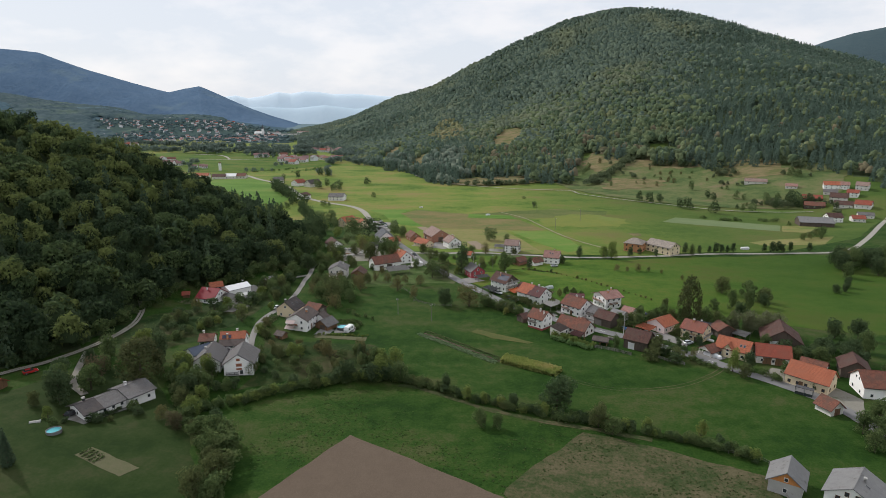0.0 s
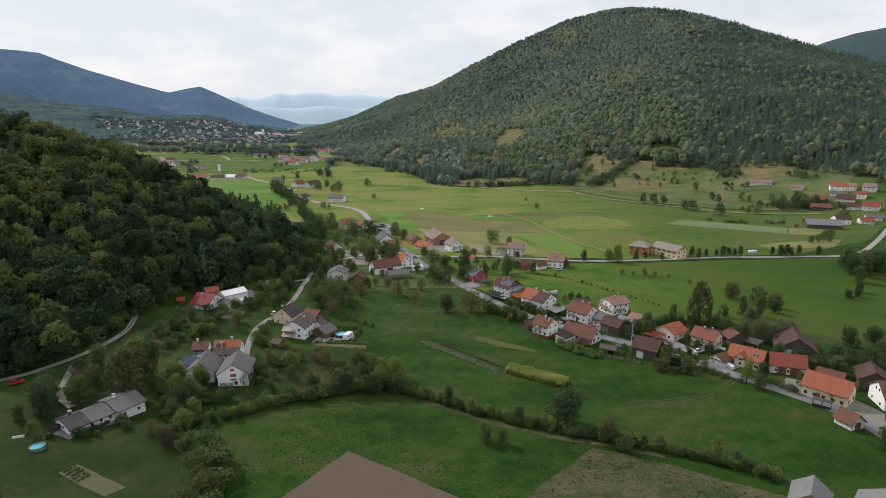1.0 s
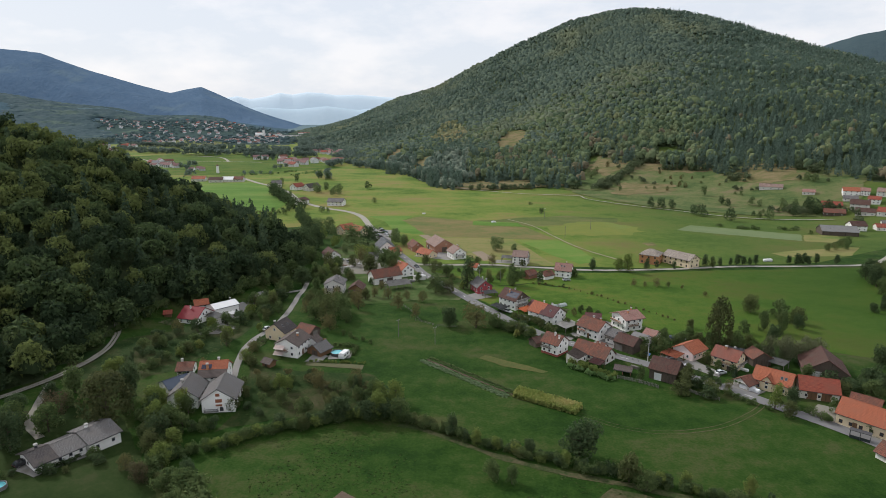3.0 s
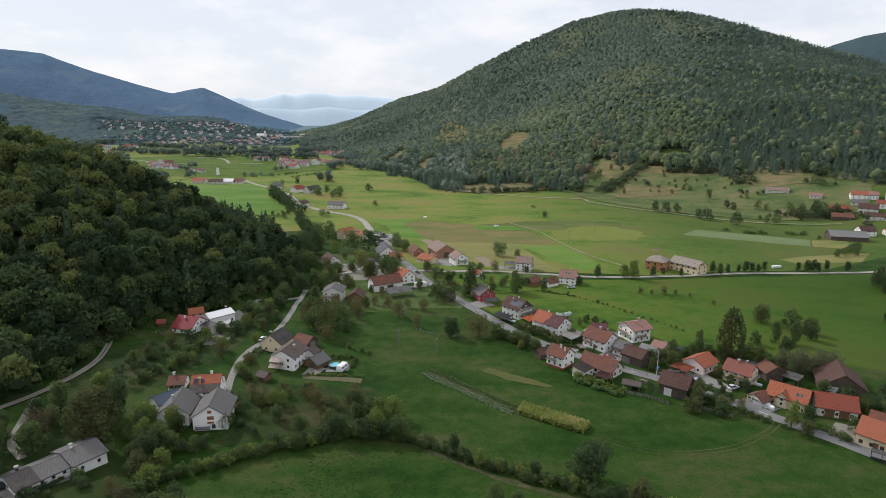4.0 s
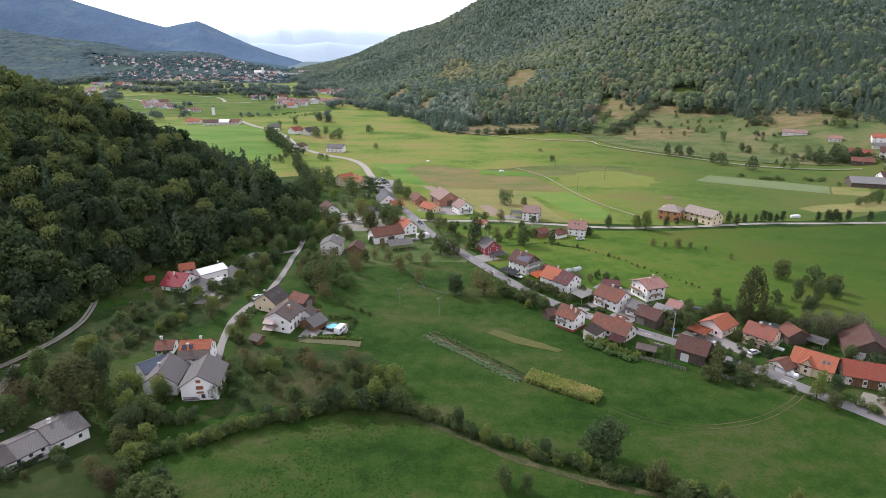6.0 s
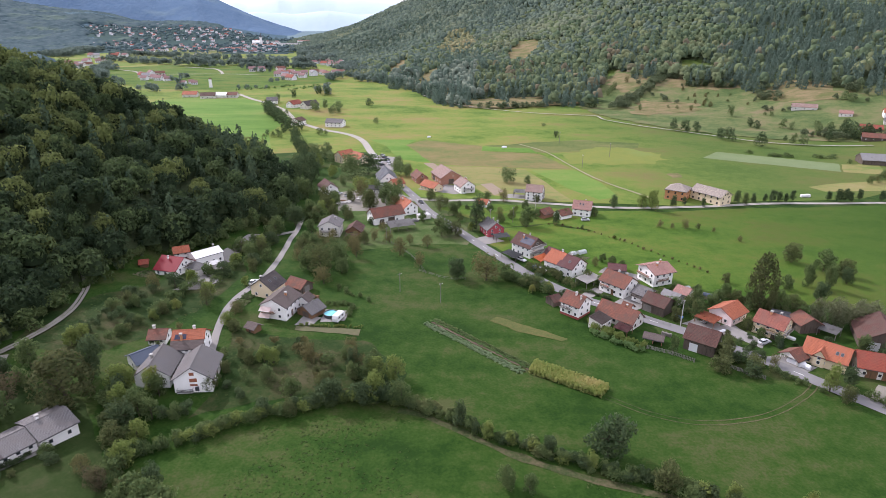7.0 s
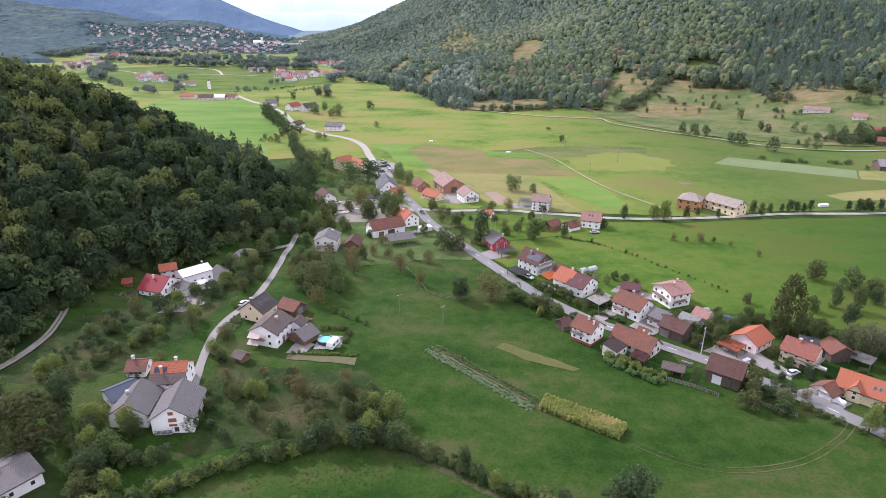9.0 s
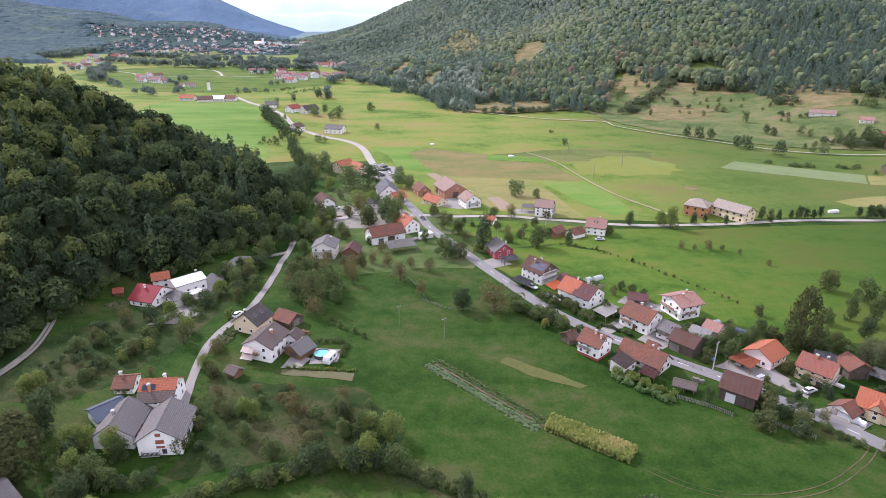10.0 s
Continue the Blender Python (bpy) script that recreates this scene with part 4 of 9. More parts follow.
ribbon("lane", [(-66.8, 190.9), (-69.2, 199.1), (-72.0, 211.4), (-74.0, 222.2), (-75.0, 233.0), (-73.6, 242.9), (-71.3, 253.2), (-70.6, 265.9), (-71.6, 286.6), (-72.9, 300.8), (-73.2, 313.7), (-75, 335), (-71, 352), (-62, 366), (-47, 372), (-30, 376)], 2.4, PAVING, 0.16, "narrow grey asphalt lane between gardens", "lane", 3, 0.15)
ribbon("lane", [(-73.7, 311.6), (-80.5, 306), (-87, 302), (-89, 293), (-89.4, 281), (-90.2, 274), (-91.4, 268)], 2.8, PAVING, 0.3, "grey side lane to the white hall", "lane", 3, 0.15)
ribbon("path", [(50, 519), (62, 500), (68, 486), (76, 455), (84, 425), (93, 402), (104, 382), (109, 370)], 1.5, PATH_TAN, 0.34, "pale gravel farm path", "path", 5, 0.3)
ribbon("path", [(-42, 821), (8, 733), (73, 684), (122, 667), (141, 662), (144, 640), (168, 614), (194, 594), (221, 568), (244, 547), (270, 535), (304, 530), (332, 533)], 1.8, PALE_ROAD, 0.95, "pale farm track along the foot of the slope", "path", 6, 0.4)
ribbon("path", [(-610, 1166), (-562, 1128), (-532, 1092), (-469, 1086), (-433, 1096), (-384, 1096), (-330, 1080)], 4, PALE_ROAD, 0.5, "far pale farm road", "path", 20, 0.3)
ribbon("path", [(-520, 1236), (-498, 1224), (-451, 1200), (-420, 1150), (-398, 1100)], 5, PALE_ROAD, 0.5, "far pale farm road", "path", 20, 0.3)
ribbon("verge", [(-14, 181.0), (-7, 178.6), (0, 174.2), (8, 168.6), (16, 164), (30, 157.8), (44, 153.6), (58, 148)], 2.0, GRASS_DRY, 0.10, "dry brown strip of grass along the hedge", "verge", 3, 0.5)
for o in (-0.6, 0.6):
    ribbon("track", [(-165, 150), (-143, 178), (-134.0, 185.7), (-126, 196.5), (-123.2, 204.5), (-121.7, 212.8), (-121.7, 222.5), (-124.4, 233), (-127, 239.5), (-132, 247)], 1.05, GRAVEL, 0.45, "one worn gravel rut of the forest track", "track", 3, 0.15, 2, o)
ribbon("track", [(-124.2, 195.2), (-120.4, 184.1), (-116, 173), (-108, 166)], 2.2, GRAVEL, 0.30, "gravel drive to the bungalow", "track", 3, 0.2)
for o in (-0.8, 0.8):
    ribbon("track", [(40, 188), (50, 181), (62, 178), (78, 181), (93, 190), (99, 196)], 0.3, GRASS_DRY, 0.08, "faint wheel mark in the meadow", "track", 3, 0.15, 2, o)
for a, b in ((ROAD[14:20], 1), (ROAD[20:30], 2)):
    line = spline(a, 3.0)
    for i in range(0, len(line) - 1, 3):
        p, q = line[i], line[i + 1]
        ribbon("lane_mark", [tuple(p), tuple(p + (q - p) * 0.9)], 0.16, PAINT_LINE, 0.235, "white dash of the road's centre line", "road marking", 3, 0, 1)

# paved yards
for k, poly in enumerate([
        [(-43.2, 224.0), (-35.5, 226.1), (-35.5, 233.0), (-43.2, 232.9)],
        [(-50.8, 221.0), (-45.1, 221.8), (-43.2, 227.0), (-48.9, 229.1)],
        [(-106, 152), (-99, 150), (-92, 160), (-97, 165)],
        [(-95, 257), (-88.5, 262), (-88.5, 279), (-93, 280), (-95, 272)],
        [(-98, 240), (-90, 242), (-84.4, 251.4), (-92, 258)],
        [(83, 226), (93, 214), (96, 217), (90, 230)],
        [(86, 208), (98, 200), (104, 204), (97, 211)],
        [(74, 229), (84, 222), (90, 224), (83, 235)],
        [(116, 196), (126, 190), (132, 172), (124, 160), (120, 172), (110, 190)],
        [(43, 248), (47, 246), (66, 262), (63, 266)],
        [(56, 270), (72, 262), (74, 266), (60, 275)],
        [(8, 306), (14, 300), (22, 304), (16, 312)],
        [(56, 244), (62, 238), (68, 244), (62, 250)],
        [(-22, 388), (0, 378), (10, 386), (0, 398), (-16, 402)],
        [(-60, 345), (-30, 345), (-22, 366), (-40, 392), (-66, 380)],
        [(-56, 440), (-40, 430), (-42, 470), (-58, 478)],
        [(26, 372), (48, 370), (50, 376), (30, 380)]]):
    drape("yard", poly, PAVING if k not in (14, 8) else GRAVEL, 0.13, 3, "grey paved yard" if k not in (14, 8) else "worn gravel yard", "yard", 0.4, 30 + k)


# ---- trees ----
def cards(rng, centres, normals, size, jitter=0.45):
    """Quads at the centres, roughly facing the normals."""
    n = len(centres)
    nn = normals + rng.normal(0, jitter, (n, 3))
    nn /= np.linalg.norm(nn, axis=1)[:, None] + 1e-9
    t = np.cross(nn, rng.normal(0, 1, (n, 3)))
    t /= np.linalg.norm(t, axis=1)[:, None] + 1e-9
    b = np.cross(nn, t)
    s = (size * rng.uniform(0.6, 1.35, n))[:, None] / 2
    q = s * rng.uniform(0.65, 1.1, (n, 1))
    bend = nn * s * rng.uniform(-0.5, 0.2, (n, 1))
    return np.stack([centres - t * s - b * q * 0.6 + bend, centres + t * s * 0.7 - b * q, centres + t * s + b * q * 0.7 + bend, centres - t * s * 0.6 + b * q], 1)


def fine(crown):
    """The same crown out of three-cornered sprays."""
    return crown[:, :3]


def leafy(seed, n, size, lobes=6, tall=1.0, low=0.22, flat=1.0, jitter=0.45, shell=0.72):
    """A broad crown of unit height and about unit width, made of leaf clumps over several lobes."""
    rng = np.random.default_rng(seed)
    mid = (1 + low) / 2
    c = [np.array([0, 0, mid])]
    rad = [0.30 * flat]
    for k in range(lobes):
        a = 2 * math.pi * (k + rng.uniform(-0.3, 0.3)) / lobes
        d = rng.uniform(0.12, 0.31) * flat
        c.append(np.array([math.cos(a) * d, math.sin(a) * d, mid + rng.uniform(-0.30, 0.26) * (1 - low)]))
        rad.append(rng.uniform(0.11, 0.22) * flat)
    pick = rng.choice(len(c), n, p=np.array(rad) ** 2 / np.sum(np.array(rad) ** 2))
    d = rng.normal(0, 1, (n, 3))
    d /= np.linalg.norm(d, axis=1)[:, None]
    d[:, 2] = np.where(d[:, 2] < -0.55, -d[:, 2], d[:, 2])
    cc, rr = np.array(c)[pick], np.array(rad)[pick]
    p = cc + d * (rr * rng.uniform(shell, 1.06, n))[:, None] * np.array([1, 1, 1.15 * tall])
    return cards(rng, p, d, size, jitter)


def egg(seed, n, size, low=0.04, jitter=0.5):
    """A dense egg-shaped crown of unit height, widest below the middle, of many small overlapping boughs."""
    rng = np.random.default_rng(seed)
    boughs = 70
    z = low + (0.94 - low) * (np.arange(boughs) + rng.uniform(0, 1, boughs)) / boughs
    a = np.arange(boughs) * 2.399 + rng.uniform(-0.4, 0.4, boughs)
    out = 0.35 * np.sin(math.pi * np.clip(z * 0.86 + 0.12, 0, 1) ** 0.8) ** 0.75 * rng.uniform(0.78, 1.0, boughs)
    c = np.stack([np.cos(a) * out, np.sin(a) * out, z], 1)
    pick = rng.integers(0, boughs, n)
    d = rng.normal(0, 1, (n, 3))
    d /= np.linalg.norm(d, axis=1)[:, None]
    p = c[pick] + d * rng.uniform(0.05, 0.10, n)[:, None]
    nr = np.stack([p[:, 0], p[:, 1], (p[:, 2] - 0.4) * 0.6], 1)
    return cards(rng, p, nr / np.linalg.norm(nr, axis=1)[:, None], size, jitter)


def feathery(seed, n, size, low=0.04, flat=1.0, lobes=15, loose=1.0):
    """A feathery, lopsided crown of unit height: many lobes of unlike size inside an egg-shaped outline, reaching low."""
    rng = np.random.default_rng(seed)
    lean = rng.normal(0, 0.05, 2)
    c, rad = [], []
    for k in range(lobes):
        z = low + (1 - low) * (0.14 + 0.74 * (k + rng.uniform(0, 1)) / lobes)
        out = 0.36 * flat * math.sin(math.pi * min(1.0, 0.16 + 0.80 * z)) ** 0.7
        a = k * 2.399 + rng.uniform(-0.5, 0.5)
        d = out * rng.uniform(0.25, 0.85)
        c.append((math.cos(a) * d + lean[0] * z, math.sin(a) * d + lean[1] * z, z))
        rad.append(rng.uniform(0.10, 0.19) * (0.6 + 0.4 * flat))
    c, rad = np.array(c), np.array(rad)
    pick = rng.choice(lobes, n, p=rad ** 2 / np.sum(rad ** 2))
    d = rng.normal(0, 1, (n, 3))
    d /= np.linalg.norm(d, axis=1)[:, None]
    p = c[pick] + d * (rad[pick] * (1 + 0.16 * loose * rng.normal(0, 1, n)))[:, None]
    p[:, 2] = np.clip(p[:, 2], low * 0.6, 1.03)
    return cards(rng, p, d, size, 0.5)


def conifer(seed, n, size, width=0.30, low=0.06):
    rng = np.random.default_rng(seed)
    h = low + (1 - low) * (1 - np.sqrt(rng.uniform(0, 1, n)))
    a = rng.uniform(0, 2 * math.pi, n)
    tier = 0.75 + 0.25 * np.sin(h * 55)
    r = width * (1 - h) ** 0.85 * tier * rng.uniform(0.75, 1.08, n) + 0.012
    p = np.stack([np.cos(a) * r, np.sin(a) * r, h], 1)
    d = np.stack([np.cos(a), np.sin(a), np.full(n, 0.45)], 1)
    return cards(rng, p, d, size, 0.4)


def wood(name, spots, templates, material, label, category, seed=1):
    """Many trees joined in one: spots are rows of x, y, z, height, width."""
    rng = np.random.default_rng(seed)
    out = []
    kind = rng.integers(0, len(templates), len(spots))
    turn = rng.uniform(0, 2 * math.pi, len(spots))
    for k, t in enumerate(templates):
        for (x, y, z, h, w), a in zip(spots[kind == k], turn[kind == k]):
            ca, sa = math.cos(a), math.sin(a)
            v = t.reshape(-1, 3)
            out.append(np.stack([x + w * (ca * v[:, 0] - sa * v[:, 1]), y + w * (sa * v[:, 0] + ca * v[:, 1]), z + h * v[:, 2]], 1))
    if not out:
        return None
    ob = new(name, quads(name, np.concatenate(out), material, templates[0].shape[1]))
    return tagged(ob, label, category, kind="stuff")


def billow(seed, lobes, around, rings, low=0.1, flat=1.0, rugged=0.16):
    """A crown as a heap of rugged rounded boughs: points, faces, of unit height and about unit width."""
    rng = np.random.default_rng(seed)
    pts, faces = [], []
    for k in range(lobes):
        if k == 0:
            c, rad = np.array([0, 0, low + 0.54 * (1 - low)]), np.array([0.36 * flat, 0.36 * flat, 0.46 * (1 - low)])
        else:
            a = 2.4 * k + rng.uniform(-0.4, 0.4)
            d = rng.uniform(0.16, 0.30) * flat
            c = np.array([math.cos(a) * d, math.sin(a) * d, low + (1 - low) * rng.uniform(0.34, 0.80)])
            q = rng.uniform(0.16, 0.25)
            rad = np.array([q * flat, q * flat, q * 0.95])
        base = len(pts)
        pts.append(c + rad * np.array([0, 0, 1.0]) * rng.uniform(0.9, 1.08))
        for i in range(rings):
            tilt = math.pi * 0.58 * (i + 1) / rings
            for j in range(around):
                b = 2 * math.pi * (j + 0.5 * (i % 2)) / around
                v = np.array([math.sin(tilt) * math.cos(b), math.sin(tilt) * math.sin(b), math.cos(tilt)])
                pts.append(c + rad * v * (1 + rng.normal(0, rugged)))
        for j in range(around):
            faces.append((base, base + 1 + j, base + 1 + (j + 1) % around))
        for i in range(rings - 1):
            for j in range(around):
                p, q = base + 1 + i * around, base + 1 + (i + 1) * around
                j2 = (j + 1) % around
                if i % 2 == 0:
                    faces += [(p + j, q + j, p + j2), (p + j2, q + j, q + j2)]
                else:
                    faces += [(p + j, q + j, q + j2), (p + j, q + j2, p + j2)]
    return np.array(pts), np.array(faces)


def heaped_wood(name, spots, templates, material, label, category, seed=1):
    """Many closed crowns joined in one: spots are rows of x, y, z, height, width."""
    rng = np.random.default_rng(seed)
    kind = rng.integers(0, len(templates), len(spots))
    turn = rng.uniform(0, 2 * math.pi, len(spots))
    pts, faces, count = [], [], 0
    for k, (v, f) in enumerate(templates):
        rows, a = spots[kind == k], turn[kind == k]
        if not len(rows):
            continue
        ca, sa = np.cos(a)[:, None], np.sin(a)[:, None]
        x = rows[:, 0:1] + rows[:, 4:5] * (ca * v[:, 0] - sa * v[:, 1])
        y = rows[:, 1:2] + rows[:, 4:5] * (sa * v[:, 0] + ca * v[:, 1])
        z = rows[:, 2:3] + rows[:, 3:4] * v[:, 2]
        pts.append(np.stack([x, y, z], -1).reshape(-1, 3))
        faces.append((f[None] + (count + np.arange(len(rows)) * len(v))[:, None, None]).reshape(-1, 3))
        count += len(rows) * len(v)
    if not count:
        return None
    me = bpy.data.meshes.new(name)
    me.from_pydata(np.concatenate(pts), [], np.concatenate(faces).tolist())
    me.polygons.foreach_set("use_smooth", np.ones(len(me.polygons), bool))
    me.materials.append(material)
    me.update()
    return tagged(new(name, me), label, category, kind="stuff")


def scatter(seed, x0, x1, y0, y1, gap, test):
    rng = np.random.default_rng(seed)
    gx, gy = np.meshgrid(np.arange(x0, x1, gap), np.arange(y0, y1, gap))
    x = gx.ravel() + rng.uniform(-0.42, 0.42, gx.size) * gap
    y = gy.ravel() + rng.uniform(-0.42, 0.42, gx.size) * gap
    keep = test(x, y)
    return x[keep], y[keep], rng


# the near wooded hill
def on_hill(x, y):
    return hill_wood(x, y) & (y < 640) & (x > -0.86 * y) & (x > -420)


hx, hy, rng = scatter(11, -420, -78, 118, 520, 7.2, on_hill)
hz = ground(hx, hy)
hh = rng.uniform(11, 18, len(hx)) + 2.5 * vnoise(hx, hy, 24, 3)
hill = np.stack([hx, hy, hz - 0.8, hh, hh * rng.uniform(0.72, 1.0, len(hx))], 1)
front = (hy < 385) & (hx > -300)
firs = ((hx > -150) & (hy > 318) & (vnoise(hx, hy, 30, 21) > 0.45)) | (rng.uniform(0, 1, len(hx)) < 0.07 + 0.16 * (vnoise(hx, hy, 45, 24) > 0.1))
BEECH = [fine(leafy(s, 560, 0.096, 11, low=0.06, jitter=0.34, shell=0.80)) for s in range(8)]
BACK = [fine(leafy(s + 20, 120, 0.2, 7, low=0.1, jitter=0.25)) for s in range(4)]
CORE = [billow(s + 25, 1, 8, 3, 0.0, 1.0, 0.12) for s in range(6)]
# tone varies by tree; higher ground gets lighter leaves as painted sun
leaf_tone = rng.uniform(0, 1, len(hx)) + 0.25 * vnoise(hx, hy, 40, 27) - 0.16 + 0.42 * ease(12, 48, hz)
lime, oak = leaf_tone > 0.82, (leaf_tone > 0.50) & (leaf_tone <= 0.82)
for k, (those, leaf, lab) in enumerate(((~lime & ~oak, LEAF_WOOD, "dark green beech wood"), (oak, LEAF_OAK_SUNNY, "sun-toned green oaks and hornbeams"), (lime, LEAF_LINDEN_SUNNY, "sun-toned yellow-green lindens and maples"))):
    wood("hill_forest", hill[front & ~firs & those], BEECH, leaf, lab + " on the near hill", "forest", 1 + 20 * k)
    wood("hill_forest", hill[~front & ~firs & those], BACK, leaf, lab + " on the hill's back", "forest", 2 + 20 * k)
# added dark shells fill the crowns; inner shade is in their colour
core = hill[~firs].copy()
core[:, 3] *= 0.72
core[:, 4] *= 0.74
heaped_wood("hill_crown_cores", core, CORE, CANOPY_HILL, "dark filler shells, coloured as the shade inside the hill's crowns", "forest", 7)
fir = hill[firs].copy()
fir[:, 3] *= 1.1
fir[:, 4] = fir[:, 3] * 0.75
wood("hill_firs", fir, [conifer(s, 220, 0.075) for s in range(4)], LEAF_FIR, "dark firs among the beeches of the hill", "forest", 3)


# the mountain's woods
def on_mountain(x, y):
    r = x / np.maximum(y, 60)
    crest = np.interp(r, BEAR, CREST)
    return in_forest(x, y) & (y > 450) & (y < crest + np.where(r < -0.12, 260, 25)) & (r < 0.86)


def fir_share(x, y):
    """How many of the mountain's trees are conifers. The eastern rise adds dark firs in place of cloud shade."""
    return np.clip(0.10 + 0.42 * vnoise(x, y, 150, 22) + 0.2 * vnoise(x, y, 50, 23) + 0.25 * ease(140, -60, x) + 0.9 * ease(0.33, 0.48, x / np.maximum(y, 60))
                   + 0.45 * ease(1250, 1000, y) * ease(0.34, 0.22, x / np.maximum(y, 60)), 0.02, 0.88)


mx, my, rng = scatter(12, -420, 1000, 540, 1000, 9.0, lambda x, y: on_mountain(x, y))
mz = ground(mx, my)
mh = rng.uniform(12, 18, len(mx)) + 3 * vnoise(mx, my, 40, 3)
near = np.stack([mx, my, mz - 1, mh, mh * rng.uniform(0.66, 0.95, len(mx))], 1)
# the surplus firs in the east imitate cloud shade by their dark colour
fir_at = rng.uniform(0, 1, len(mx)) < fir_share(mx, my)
tail = near[:, 0] < 30
FOOT_CROWNS = [billow(s + 40, 4, 6, 3, 0.0, 1.1, 0.24) for s in range(8)]
FOOT_SPRAYS = [fine(leafy(s + 40, 46, 0.17, 7, low=0.06, flat=1.15, jitter=0.3, shell=0.95)) for s in range(6)]
russet = (rng.uniform(0, 1, len(mx)) < 0.05 + 0.16 * (vnoise(mx, my, 60, 61) > 0.3)) & ~tail
heaped_wood("mountain_forest", near[~fir_at & ~tail & ~russet], FOOT_CROWNS, CANOPY_MOUNT, "mixed green woods on the mountain's foot", "forest", 4)
wood("hazy_mountain_leaves", near[~fir_at & ~tail & ~russet], FOOT_SPRAYS, LEAF_MOUNT, "leafy boughs standing out of the mountain's crowns", "foliage", 4)
heaped_wood("mountain_forest", near[~fir_at & russet], FOOT_CROWNS, CANOPY_RUSSET, "broadleaf crowns turning russet on the mountain's foot", "forest", 10)
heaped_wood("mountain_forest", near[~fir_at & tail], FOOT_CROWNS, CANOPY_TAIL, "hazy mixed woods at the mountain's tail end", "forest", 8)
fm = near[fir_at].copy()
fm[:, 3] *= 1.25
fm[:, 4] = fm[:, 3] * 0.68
wood("mountain_firs", fm, [fine(conifer(s + 9, 70, 0.16)) for s in range(4)], LEAF_MOUNT_FIR, "dark firs on the mountain's foot, thickened in the east for shade", "forest", 5)
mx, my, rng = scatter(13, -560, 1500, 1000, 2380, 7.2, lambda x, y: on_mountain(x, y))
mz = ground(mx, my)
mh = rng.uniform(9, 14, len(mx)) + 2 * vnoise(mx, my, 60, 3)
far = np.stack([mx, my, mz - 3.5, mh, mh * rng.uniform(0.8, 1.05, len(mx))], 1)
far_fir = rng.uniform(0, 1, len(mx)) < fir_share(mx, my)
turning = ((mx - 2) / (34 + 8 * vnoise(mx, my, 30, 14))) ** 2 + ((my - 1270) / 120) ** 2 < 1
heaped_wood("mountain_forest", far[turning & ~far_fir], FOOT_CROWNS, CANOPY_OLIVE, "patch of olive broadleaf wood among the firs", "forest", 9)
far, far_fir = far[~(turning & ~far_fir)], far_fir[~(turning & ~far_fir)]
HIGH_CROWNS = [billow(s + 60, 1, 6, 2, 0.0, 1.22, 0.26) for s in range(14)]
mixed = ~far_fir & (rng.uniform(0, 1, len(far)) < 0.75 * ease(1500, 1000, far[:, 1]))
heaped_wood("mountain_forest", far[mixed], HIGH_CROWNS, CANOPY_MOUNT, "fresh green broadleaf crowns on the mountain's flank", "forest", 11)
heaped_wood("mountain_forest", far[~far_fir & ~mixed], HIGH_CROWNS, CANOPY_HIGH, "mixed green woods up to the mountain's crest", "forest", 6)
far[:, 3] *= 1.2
wood("mountain_firs", far[far_fir], [fine(conifer(s + 19, 16, 0.34, 0.34)) for s in range(4)], LEAF_MOUNT_FIR, "dark conifer stands high on the mountain, thickened in the east for shade", "forest", 7)


def grow(kind, seed, n, size, material, label, category="tree", name="tree", trunk=0.026, low=0.04, **more):
    """One tree of unit height: tapered trunk with limbs, and a crown of leaf clumps."""
    root = tagged(new(name), label, category)
    rng = random.Random(seed)
    bm = bmesh.new()
    top = 0.62 if kind != "conifer" else 0.9
    add_rod(bm, (0, 0, -0.04), (0, 0, top * 0.5), trunk, trunk * 0.7, 7)
    add_rod(bm, (0, 0, top * 0.5), (0.01, 0, top), trunk * 0.7, trunk * 0.25, 6)
    for k in range(7 if kind != "conifer" else 0):
        a, z = k * 2.4 + rng.uniform(-0.3, 0.3), rng.uniform(low + 0.02, 0.6)
        d = rng.uniform(0.16, 0.3)
        add_rod(bm, (0, 0, z), (math.cos(a) * d, math.sin(a) * d, z + rng.uniform(0.08, 0.2)), trunk * 0.42, trunk * 0.1, 5)
    part("trunk", bm, BARK, root)
    v = {"conifer": conifer, "leafy": leafy, "feathery": feathery, "egg": egg}[kind](seed, int(n * 1.9), size * 1.02, low=low, **more)
    crown = new("crown", quads("crown", fine(v), material, 3))
    crown.parent = root
    return root


